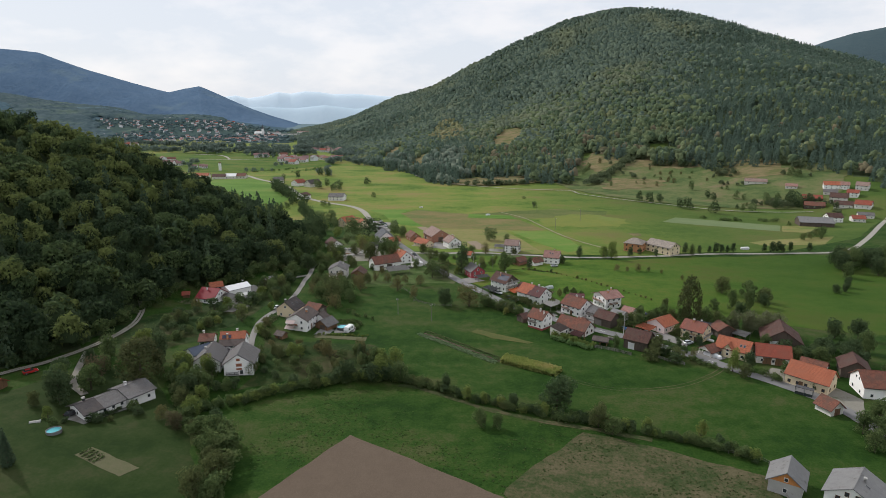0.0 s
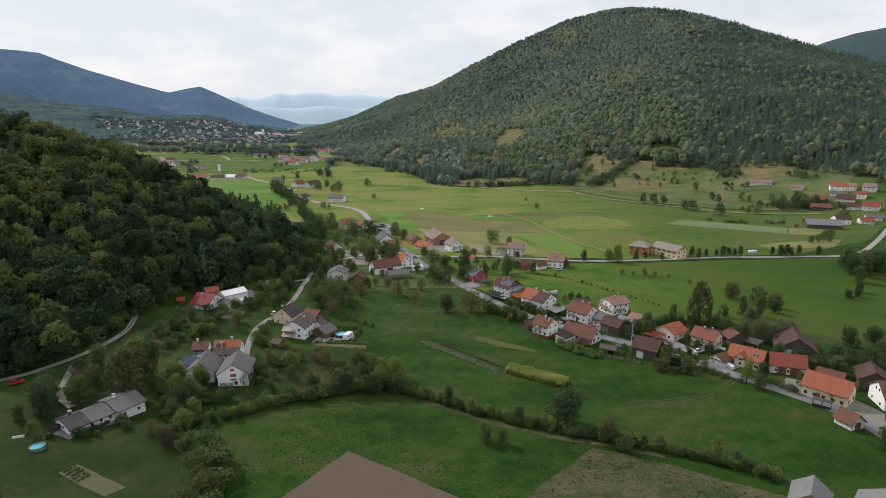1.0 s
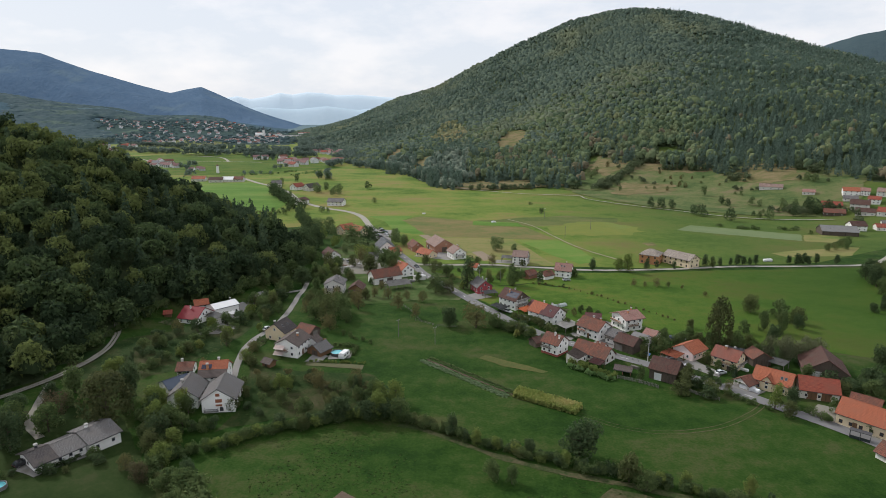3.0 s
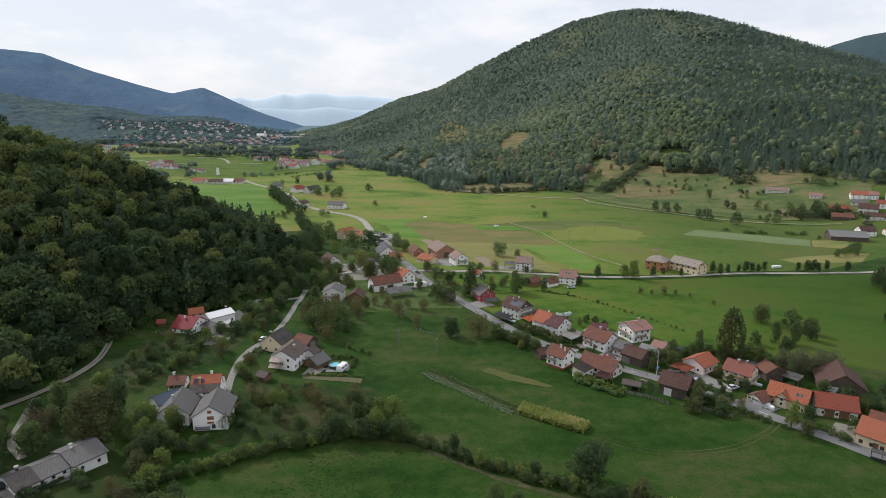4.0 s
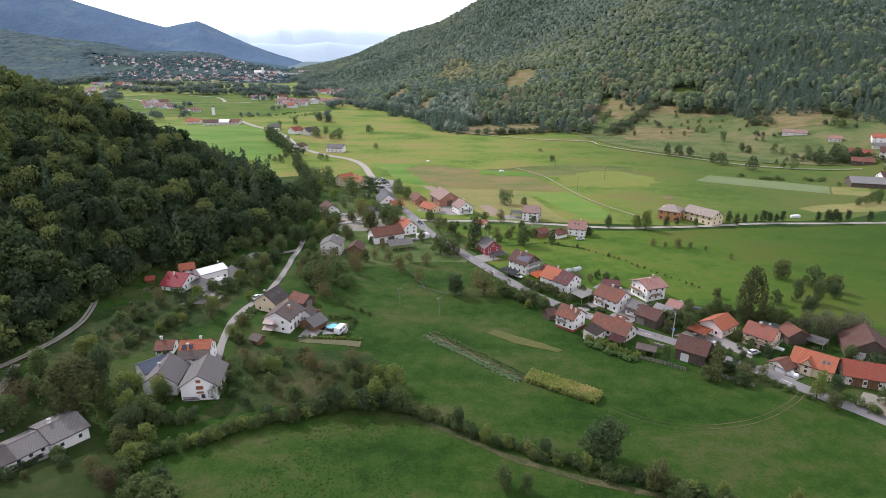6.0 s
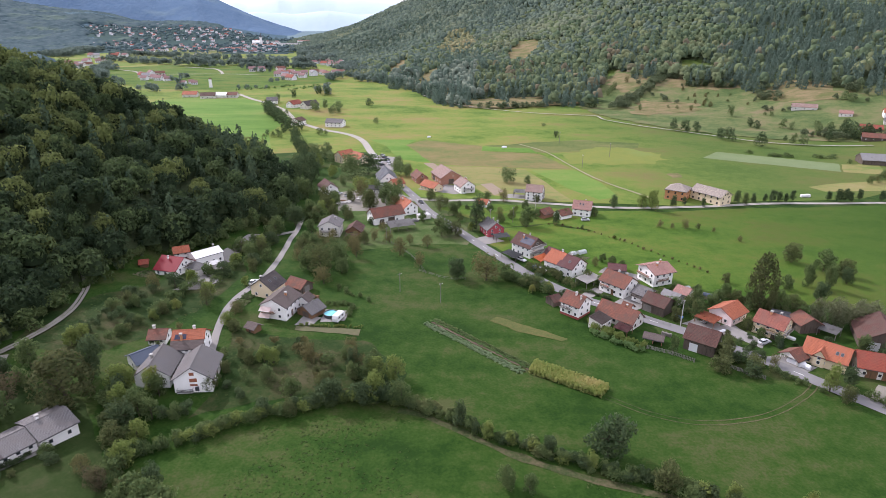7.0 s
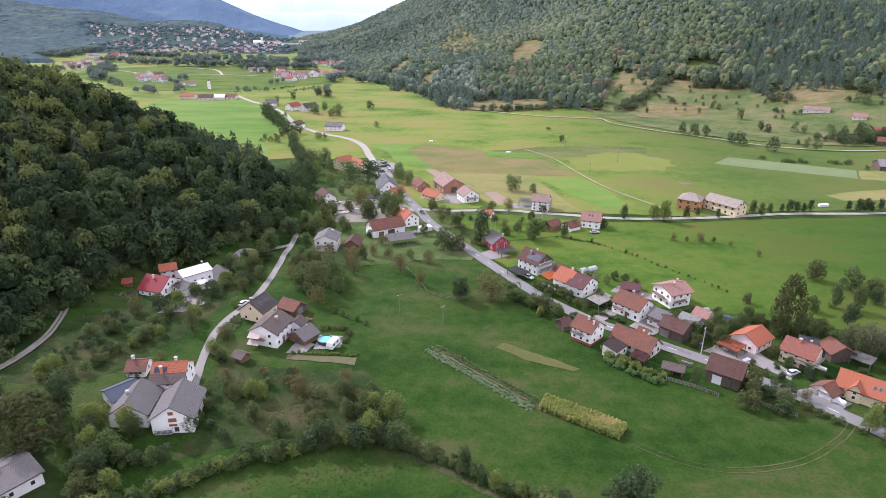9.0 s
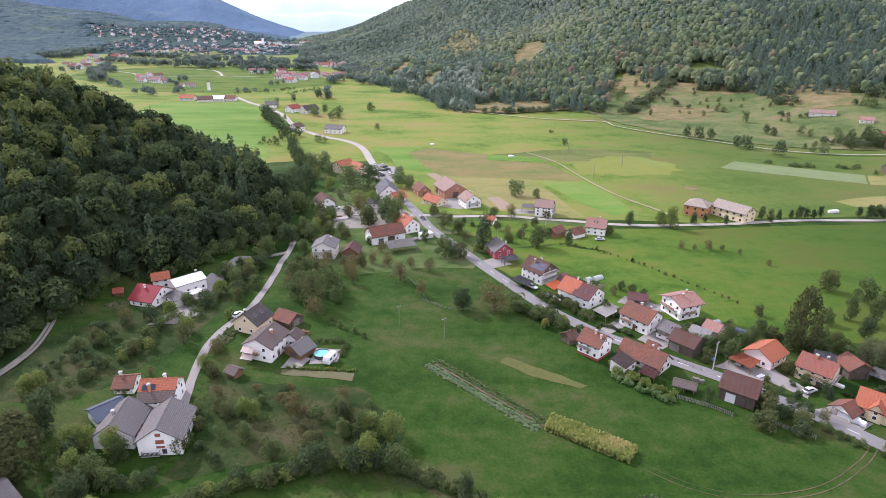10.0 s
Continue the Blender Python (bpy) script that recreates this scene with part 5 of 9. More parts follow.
G, D, B, L = "full green broadleaf tree with uneven crown", "dense dark green broadleaf tree", "thin-leaved fruit tree turning brown", "young tree with yellow-green leaves"
KINDS = {
    "autumn": [grow("feathery", 125, 700, 0.055, LEAF_RUST, "broad tree with reddish brown leaves", lobes=16, flat=1.15)],
    "broad": [grow("feathery", 101, 900, 0.062, LEAF_GREEN, G), grow("feathery", 102, 900, 0.062, LEAF_GREEN, G, lobes=12), grow("feathery", 103, 850, 0.064, LEAF_GREEN, "uneven green broadleaf tree, low branches", lobes=18, flat=1.1), grow("feathery", 104, 850, 0.062, LEAF_OLIVE, "olive green broadleaf tree, low branches", lobes=14)],
    "dark": [grow("feathery", 111, 1000, 0.060, LEAF_DARK, D), grow("feathery", 112, 1000, 0.060, LEAF_DARK, D, lobes=18), grow("feathery", 113, 950, 0.060, LEAF_GREEN, D, lobes=16, flat=0.9)],
    "brown": [grow("feathery", 121, 620, 0.052, LEAF_BROWN, "thin-leaved tree turning autumn brown", loose=1.6), grow("feathery", 122, 640, 0.052, LEAF_BROWN, B, loose=1.5, flat=1.1), grow("feathery", 123, 640, 0.054, LEAF_OLIVE, "thin-leaved olive green fruit tree", loose=1.6)],
    "light": [grow("feathery", 131, 760, 0.062, LEAF_LIGHT, L), grow("feathery", 132, 760, 0.062, LEAF_LIGHT, L, lobes=12)],
    "grey": [grow("feathery", 141, 860, 0.060, LEAF_GREY, "broad willow with grey-green leaves", lobes=18, flat=1.1)],
    "bush": [grow("leafy", 151, 480, 0.090, LEAF_GREEN, "round green bush in full leaf", "bush", "bush", 0.03, low=0.0, lobes=6, flat=1.15), grow("leafy", 152, 480, 0.090, LEAF_DARK, "dense dark green leafy bush", "bush", "bush", 0.03, low=0.0, lobes=7, flat=1.15), grow("feathery", 153, 460, 0.095, LEAF_OLIVE, "loose olive green leafy bush", "bush", "bush", 0.03, low=0.0, flat=1.3), grow("leafy", 154, 440, 0.090, LEAF_LIGHT, "loose light green leafy bush", "bush", "bush", 0.03, low=0.0, lobes=6, flat=1.1)],
    "fir": [grow("conifer", 161, 900, 0.048, LEAF_FIR, "dark green fir with drooping boughs", trunk=0.022, low=0.05), grow("conifer", 162, 840, 0.048, LEAF_FIR, "dark green fir with drooping boughs", trunk=0.022, width=0.24, low=0.05)],
    "slim": [grow("feathery", 171, 720, 0.055, LEAF_DARK, "tall narrow dark tree", flat=0.6), grow("feathery", 172, 720, 0.055, LEAF_GREEN, "tall narrow green tree", flat=0.65)],
    "ovoid": [grow("egg", 191, 1500, 0.050, LEAF_LIME, "tall egg-shaped lime tree, dense dark olive crown", low=0.05), grow("egg", 192, 1400, 0.052, LEAF_LIME, "large rounded lime tree, dense olive brown crown", low=0.03)],
    "slimlight": [grow("feathery", 181, 680, 0.055, LEAF_LIGHT, "narrow yellow-green roadside tree", flat=0.6)],
}
used = set()
tree_rng = random.Random(77)
FAR_FROM, FAR_TREES = 372, {}


def plant(kind, x, y, h, w=1.0, group=""):
    if y > FAR_FROM:
        FAR_TREES.setdefault((kind, y > 480), []).append((x, y, gz(x, y) - 0.05, h * tree_rng.uniform(0.92, 1.08), h * w * tree_rng.uniform(0.9, 1.15)))
        return None
    src = KINDS[kind][tree_rng.randrange(len(KINDS[kind]))]
    m = Matrix.LocRotScale((x, y, gz(x, y) - 0.05), Euler((0, 0, tree_rng.uniform(0, 6.28))), (h * w * tree_rng.uniform(0.85, 1.15), h * w * tree_rng.uniform(0.85, 1.15), h * tree_rng.uniform(0.92, 1.08)))
    if src in used:
        ob = copy_thing(src, m)
    else:
        used.add(src)
        src.matrix_basis = m
        ob = src
    if ob is not src:
        ob.matrix_basis = m
    return tagged(ob, group=group)


def plant_all(text, group=""):
    """Lines of kind and then x,y,height(,width) for each tree."""
    for line in text.strip().splitlines():
        kind, *spots = line.split()
        for s in spots:
            v = [float(q) for q in s.split(",")]
            plant(kind, v[0], v[1], v[2], v[3] if len(v) > 3 else 1.0, group)


plant_all("""
dark 1,263,10,0.95
brown 12,262,11,1.2 -51.0,262.3,12,1.1 -22.9,286.3,8 -14,274,7,0.8 -40.6,281.6,8,0.8 -31,347,8 -8,354,7,1.4 26,365,7 -30,428,6 -82.0,230.6,7 -71.0,225.9,5 -84.0,214.2,3 -104,240,6 -48.1,253.4,7
bush 25,257,5 30,255,5 34,250,5 21,262,5 28,251,4 38,247,4 31,261,4 -67,339,8 -64,346,7 -72,336,7 -76.0,331.8,7 -114,554,6,1.3 -145,541,6,1.3 -158,544,3,1.5 -151,544,5 -39,387,5 -35,380,5 -32,373,6 -40.0,324.7,4 8,318,5 80,603,3,1.5 44,365,4 -5,359,4 2,357,3 6,351,3 13,349,3 31,347,4
broad -46.4,272.4,10 -54.1,272.6,9 -56.8,265.8,8 -43.4,264.4,7 -49.4,279.6,9 -59.0,275.4,7 -63.1,284.1,8 -60.3,290.7,7
broad -45,351,10 -34,357,12 -32,384,8 -37,441,8 -66,344,9 -65,359,7 -56,362,7 -81,368,11
broad 32,405,9,1.3 43,402,6 -13,366,7 -1,340,8 17,366,6 34,324,10,1.2 -6,310,9,1.3 -38,437,8 -32,350,10 -44,349,10 0,311,8
slim 10,320,17,0.9 49,329,7
dark -128,530,11 -136,577,9 -85,346,15 -90,327,13 -87,367,14 83,550,6 -84,335,12 -85.7,319.1,12 -90,356,14 -75.8,321.2,10 -80.6,306.4,9
broad 138,284,9 146,275,9 152,271,8
light -109.5,202.3,6,1.2 -107.4,204.2,6 -86.4,183.9,8 -78.4,184.6,7 -84.4,184.7,7 -71.0,218.1,5,1.1 -53.7,199.5,5,1.1 102,353,12,0.75 98,357,8
dark -78,170.5,8
light -110.0,202.8,4.5,1.2 -82.5,176.8,8,0.8 -72.2,158.4,7 -73.5,167,6
broad -77.7,175.8,8 -78,164.7,7 -74.1,175,7 -76.1,183.3,6 -68.8,175.5,5 -111.0,182.6,6 -106.4,227.8,5
broad -109.4,222.9,5,1.3 -103.4,227,5
bush -90.4,160.3,3.2,1.2 -104.2,150.2,2 -70.0,218.1,3,1.2 -67.1,215.1,4 -71.0,228.8,4 -85.1,205.5,2 -86.1,204.6,2 -88.1,204.8,2 -84.1,237.8,6 -93.2,222.9,4 -94.2,219.1,4 -90.2,226.5,4 -99.3,209.6,4 -99.3,215.5,4 -75.2,248.2,4 -77.7,267.8,6 -74.8,273.8,6 -83.1,279.2,7 -84.9,266.7,6 -85.6,255.9,6 -91,255,6 -88,282,7 -81.2,286.4,7 -78.3,292.5,7 -98,243,6 -94,248,6
broad -79.1,280.8,7 -82.0,272.6,7 -76.5,261.2,6 -84.3,287.8,7 -80.4,297.9,8
""")
plant_all("""
dark -122,508,15,0.6 -127,520,12,0.7 -118,494,12,0.7 -112,478,13,0.7 -106,466,13,0.7 -99,441,14,0.7 -103,452,13,0.7 -93,428,14,0.75 -89,410,16,0.75 -86,402,17,0.75 -92,398,14,0.8 -95,414,14,0.8 -53.5,422,14,1.2 -84,384,12,0.8 -92,384,13
broad -96,463,12,1.2 -90,467,11,1.2 -102,470,10 -64,414,16,1.35 -84,450,8 -36,422,9,1.2 -30,417,8 -66,394,7 -86,376,10 -100,426,12
light -54,381,10,1.6 -76,414,8,1.1 -90,442,8 -48,390,6
ovoid 104,240,20.5,0.64 -96.7,178,14,1.35
dark 132,260.5,9.5,0.65 138.5,259,11,0.6 148.5,264,7,0.95 129,248,8,0.9
broad 122,257,6 112,241,6.5,1.0 101,240,7 96.5,250,5.5 110.8,244.6,5.5 117,243,5 80,233,7.5,0.8 73,231.5,5
grey 119,231,9,0.95 123.5,229,9.5,0.9 130,229,9.5,0.95 136.5,230,9 127,234,8
bush 102,262,4 99.5,247,4.5 106,246,4
slimlight 100.5,192.2,9,0.8
broad 78.7,208.5,6 65,211,6.5,0.7
dark -111.5,159.8,11,0.85 -114,163,9 -96,188.5,13,0.75 -113.7,190.6,9,1.0 -117,185,7 107.5,195,6.5,0.9 -84.5,181,8,0.9
bush 75.3,201.4,5.2,1.3 83.4,199,4.6,1.3 82.3,206,4,1.1
dark -31,182.5,8,0.9 -13.5,183.4,7.5,1.0 -23.2,183.6,7,1.1 21.8,166.3,5,0.9 1.8,176.4,6,0.7
light -21,184.6,10,0.75 8,170.5,5.5,0.8 30.7,161.3,4.5,0.8
brown -28.8,199.9,7.5,0.6
""")
plant_all("""
slim 83,357,8 115,359,7 122,362,5 131,360,5 143,368,5 153,369,7 156,366,7 162,370,6 170,373,5 174,373,7 178,374,6 182,374,5 187,377,6 208,379,6 212,377,8 216,377,8 219,377,6 225,379,7 237,378,7
""", "trees along the pale road")
plant_all("""
dark -95,718,10
bush 235,494,3,2 244,495,3,2 265,488,3,2 277,492,3,2
broad 377,655,10 379,646,10
bush 275,470,4 270,420,5 250,300,7 262,306,7 240,290,5 262,420,6 255,416,6 270,426,7 278,432,7 60,322,2 72,309,2
broad 250,320,9 258,330,9 266,322,10 280,330,10 275,310,9 290,320,10 300,330,9
""")
plant_all("""
dark -194,671,14,0.9 -189,661,14,0.9 -184,651,14,0.9 -179,641,14,0.9 -174,631,14,0.9 -169,622,14,0.9 -164,612,14,0.9 -160,603,14 -150,580,14 -143,568,14
dark -187,658,13 -182,646,14 -176,636,13 -171,626,13 -158,552,5 -146,560,6 -150,556,5 -173,823,12 -160,813,12 -197,794,9
broad -125,677,10,1.2 -125,704,9,1.2 -125,659,8,1.2 -119,668,8 -74,609,6 -109,553,5
broad -205,750,11 -150,690,11 -145,682,10 -140,700,10 -170,660,6
""")
plant_all("""
broad -62,147,8,1.0 -119,171,8.5,1.2 -58,138,7
dark -63,152,7.5 -28.8,199.4,7,0.8 -20.9,194.5,5.5,0.9 -122.8,177.8,7,1.1
dark 228,331,12 236,335,13 249,338,12 242,322,11 222,318,9 258,345,12 210,299,6 198,289,5 204,292,5 232,345,10 240,352,10 265,350,11
broad -108,169.5,9,1.0 -118,158,5
autumn -74,152,6,1.1 -110,175,8
broad 118,152,7 125,155,8 115,143,7 122,148,8 121,179,5 128,158,8
bush 88,117,3 90,114.5,3 85.5,114,2.5 101,131,3 -110,152,4 -106,148,3 -96,152,3 -88,158,3,1.2
broad -70.0,331.8,10 -65.9,327.6,9
broad -63,352,8 -70,362,9 -60,334,7 -55,338,6 -52.0,330.9,6 -61.8,319.2,6 -65.7,310.5,7 -65.4,297.3,6 -46.7,298.1,5 -39.8,298.6,6 -56.4,293.1,5
brown -26,352,6 -42.7,295.2,7 -53.6,299.9,6 -35.9,303.0,6 -28.9,300.2,6 -59.5,297.4,6 -62.9,275.3,6 -52.4,289.0,7 -43.7,289.8,7 -20.0,299.7,5 -12,296,6 -33.9,315.5,5 -8,346,5 2,331,5 22,340,5 -48,360,8 -52,372,9
broad 22,330,5 28,336,5 40,338,5 36,352,5 48,344,4 55,340,5 62,345,5 70,342,5 -16,329,6 -8,322,5 18,346,5 0,344,5 -38,362,8 -44,380,8
""")

plant_all("""
dark 243,344,12 250,346,12 254,344,12
broad 239,344,11 229,335,8
""")


plant_all("""
dark 195,595,11,0.95 203,590,11,0.95 213,589,11,0.9 221,559,10,0.9 225,551,12,1.1 240,527,13,1.05 150,720,13,0.8 270,611,10,0.8 274,606,8
broad 270,653,12,0.95 194,697,7 179,776,9 190,798,10 185,788,8 296,603,9 301,598,7 322,597,7 279,536,9,1.1 270,537,8
dark 315,563,10,1.1 328,568,12,1.1 337,570,12,1.1 345,562,11 322,576,9 330,558,10 340,583,10 273,553,5 308,552,8
broad 312,575,9 335,560,11 318,585,8 327,584,9 300,575,7 288,566,5
brown 257,714,5 262,702,7 267,697,7 276,736,5 265,739,5 288,732,4 260,763,5 243,686,5 211,821,8 302,690,4 320,812,7
bush 281,742,4 272,722,4 255,730,4 248,700,3,1.4 290,710,4 300,730,4 232,696,4 225,702,4 283,690,3 299,645,4 303,640,5
dark 298,763,9 304,760,8 311,757,9 326,812,11 270,778,9 281,773,9 288,771,8
bush 231,493,2.6,1.6 234,491,3,1.6 238,491,2.4,1.6 242,491,3,1.6 245,490,2.4,1.6 263,491,2.8,1.6 266,489,2.2,1.6 270,487,3,1.6 274,487,2.4,1.6 220,503,3,1.6 222,502,2,1.6
""")


# trees too far off to be told apart one by one
FAR_LOOK = {"broad": (LEAF_GREEN_SUNLIT, "green broadleaf trees"), "dark": (LEAF_DARK, "dark green broadleaf trees"), "brown": (LEAF_BROWN, "trees turning brown"), "bush": (LEAF_GREEN, "rounded bushes"), "slim": (LEAF_DARK, "slim dark roadside trees"), "light": (LEAF_LIGHT, "yellow-green trees"), "autumn": (LEAF_RUST, "reddish brown trees"), "grey": (LEAF_GREY, "grey-green willows")}
for n, ((kind, distant), spots) in enumerate(sorted(FAR_TREES.items())):
    flat = {"bush": 1.25, "slim": 0.6}.get(kind, 1.0)
    crowns = [fine(feathery(600 + 10 * n + k, 340 if distant else 900, 0.11 if distant else 0.075, flat=flat)) for k in range(4)]
    wood("meadow_trees" if distant else "village_trees", np.array(spots), crowns, FAR_LOOK[kind][0], FAR_LOOK[kind][1] + (" scattered on the far meadows" if distant else " at the far end of the village"), "bushes" if kind == "bush" else "trees", 600 + n)


# ---- hedges and thickets ----
def thicket(name, line, width, h0, h1, gap, material, label, seed, low=0.0, category="hedge", cards_each=150, size=0.14):
    rng = np.random.default_rng(seed)
    pts = spline(line, gap)
    rows = []
    for p in pts:
        for k in range(max(1, int(width / gap))):
            x, y = p.x + rng.uniform(-width / 2, width / 2), p.y + rng.uniform(-width / 2, width / 2)
            h = rng.uniform(h0, h1)
            rows.append((x, y, gz(x, y) - 0.2, h, h * rng.uniform(0.8, 1.25)))
    return wood(name, np.array(rows), [fine(leafy(s + seed, int(cards_each * (2.6 if cards_each == 150 else 1.9)), size * (0.82 if cards_each == 150 else 1.0), 8, low=low, flat=1.15, jitter=0.55)) for s in range(4)], material, label, category, seed)


HEDGE = [(-76, 160), (-62, 169), (-47.9, 176.8), (-33.9, 182.5), (-16, 184), (0, 178), (12, 170), (30, 161), (44, 157), (59, 151), (72, 145), (81, 139)]
thicket("field_hedge", HEDGE[:6], 3.4, 2.0, 4.4, 1.7, LEAF_GREEN, "tall unkempt hedge of mixed shrubs between meadows", 201)
thicket("field_hedge", HEDGE[5:], 3.4, 1.6, 3.8, 2.4, LEAF_DARK, "dark shrubs in the low hedge between meadows", 297)
thicket("field_hedge", HEDGE[:6], 3.0, 1.6, 3.6, 3.0, LEAF_DARK, "dark undergrowth of the hedge between meadows", 298)
thicket("field_hedge", HEDGE[5:], 3.2, 1.5, 3.6, 1.5, LEAF_GREEN, "low unkempt hedge between meadows", 202)
thicket("field_hedge", HEDGE[:5], 3.0, 2.4, 4.6, 4.0, LEAF_LIGHT, "yellow-green shrubs in the hedge", 203)
thicket("field_hedge", HEDGE[5:], 2.6, 1.6, 4.4, 5.5, LEAF_LIGHT, "yellow-green shrubs in the low hedge", 299)
thicket("field_hedge", HEDGE[2:5], 4.0, 3.0, 6.5, 3.0, LEAF_DARK, "dark shrubs in the hedge", 204)
thicket("stream_thicket", [(-88.6, 182.2), (-83, 173), (-76, 163), (-70, 154), (-61, 142), (-54, 130), (-50, 118)], 4.5, 2.4, 5.5, 2.4, LEAF_GREEN, "loose green bushes along the stream", 205, category="thicket")
thicket("stream_thicket", [(-88.6, 182.2), (-76, 163), (-61, 142)], 5, 2.2, 4.5, 5.0, LEAF_OLIVE, "olive bushes along the stream", 217, category="thicket")
thicket("wood_edge", [(-129.3, 211.3), (-127.5, 234), (-125.5, 250), (-121, 263), (-113, 273), (-104, 281), (-96, 290), (-93, 302), (-88, 320), (-86, 338)], 5, 3.5, 8, 3.0, LEAF_GREEN, "bushy edge of the wood", 220, category="thicket")
thicket("wood_edge", [(-166, 158), (-153, 174), (-143, 184), (-132.1, 194.3), (-130.2, 209.1)], 4, 3.5, 7, 3.0, LEAF_DARK, "dark bushy edge of the wood along the track", 221, category="thicket")
thicket("garden_bushes", [(97, 248), (104, 244), (112, 242), (119, 239)], 4, 2, 4.2, 2.6, LEAF_OLIVE, "overgrown grey-green bushes behind the gardens", 222, category="thicket")
thicket("garden_bushes", [(106, 240), (113, 238), (119, 235)], 3, 2.0, 4.0, 2.4, LEAF_GREEN, "green bushes behind the gardens", 225, category="thicket")
thicket("garden_bushes", [(126, 208), (136, 206), (146, 212), (152, 202)], 8, 3.5, 6.5, 3.4, LEAF_DARK, "dark trees and bushes between the farm buildings", 226, category="thicket")
thicket("garden_bushes", [(104, 195), (109, 190), (114, 184)], 2.6, 1.8, 4.0, 1.8, LEAF_GREEN, "loose bushes along the road's edge", 227, category="thicket")
thicket("garden_bushes", [(46, 262), (52, 257), (56, 262), (50, 268)], 3, 1.4, 3.2, 2.0, LEAF_DARK, "dark garden hedge between two houses", 228, category="thicket")
thicket("garden_bushes", [(84, 214), (90, 208), (86, 216)], 3, 1.5, 3.5, 2.2, LEAF_DARK, "dark garden shrubs by the road", 229, category="thicket")
thicket("garden_bushes", [(72, 243), (76, 236), (80, 232)], 4, 2.5, 5.0, 2.2, LEAF_GREEN, "garden bushes beside the road", 223, category="thicket")
thicket("garden_bushes", [(29, 272), (33, 268), (38, 262), (43, 255)], 3, 3.0, 5.5, 2.2, LEAF_OLIVE, "loose bushes at the meadow's edge by the road", 224, category="thicket")
thicket("orchard_scrub", [(-111.4, 211.1), (-107.4, 222.9), (-106, 238)], 8, 2.0, 4.6, 4.0, LEAF_DARK, "loose bushes on the rough slope", 219, category="scrub")
thicket("stream_thicket", [(-60, 146), (-55, 135), (-52, 122)], 5, 4, 7.5, 3.6, LEAF_GREEN, "green trees along the stream", 206, category="thicket")
thicket("slope_hedge", [(-102.4, 203.0), (-99.3, 209.6), (-97.3, 216.4), (-94.2, 225.9), (-93, 243), (-86.4, 249.5), (-82.7, 262.0), (-80.0, 276.6), (-79.3, 291.5)], 3.6, 1.8, 4.2, 1.9, LEAF_GREEN, "rough hedge along the foot of the slope", 207)
thicket("road_hedge", [(17, 268), (24, 259), (33, 250)], 3.5, 2.5, 5.5, 2.0, LEAF_GREEN, "bushes beside the village road", 208)
thicket("road_hedge", [(80, 211), (88, 203), (94, 197), (98, 192)], 2.4, 1.4, 2.6, 1.3, LEAF_GREEN, "garden hedge beside the village road", 209)
thicket("orchard_scrub", [(-56.5, 206.7), (-45.1, 202.3), (-33.7, 196.1), (-23.9, 192.3)], 14, 2.0, 4.2, 6.0, LEAF_BROWN, "thin brownish scrub in the old orchard", 210, 0.1, "scrub")
thicket("orchard_scrub", [(-62.8, 192.5), (-51.3, 189.7), (-39.5, 193.8), (-29.7, 200.3)], 14, 2.0, 4.0, 6.5, LEAF_GREEN, "scattered green shrubs in the old orchard", 211, 0.1, "scrub")
thicket("brook_bushes", [(45, 328), (58, 322), (70, 311), (87, 288), (99, 271)], 1.2, 0.8, 1.8, 3.0, LEAF_BROWN, "low growth along a ditch", 212)
thicket("vine_hedge", [(44, 226), (50, 220), (57, 213)], 3.2, 1.6, 3.0, 1.4, LEAF_LIGHT, "leafy green vines beside the low house", 213)
thicket("garden_hedge", [(-44.2, 235.7), (-35.5, 237.0), (-34.6, 229.2)], 1.2, 1.4, 1.9, 0.8, LEAF_GREEN, "clipped hedge round the swimming pool", 214)
thicket("garden_hedge", [(-96.2, 154.4), (-93.2, 159.4)], 1.2, 1.3, 1.8, 0.7, LEAF_DARK, "clipped dark hedge in front of the bungalow", 230)
thicket("garden_hedge", [(-48.9, 221.3), (-29.7, 222.0)], 0.8, 0.9, 1.4, 0.8, LEAF_LIGHT, "low yellow-green hedge by the vegetable bed", 215)
thicket("garden_hedge", [(-43.3, 251.0), (-35.5, 245.0), (-29.7, 241.9)], 2.0, 1.2, 2.4, 1.6, LEAF_GREEN, "loose hedge beside the meadow", 216)
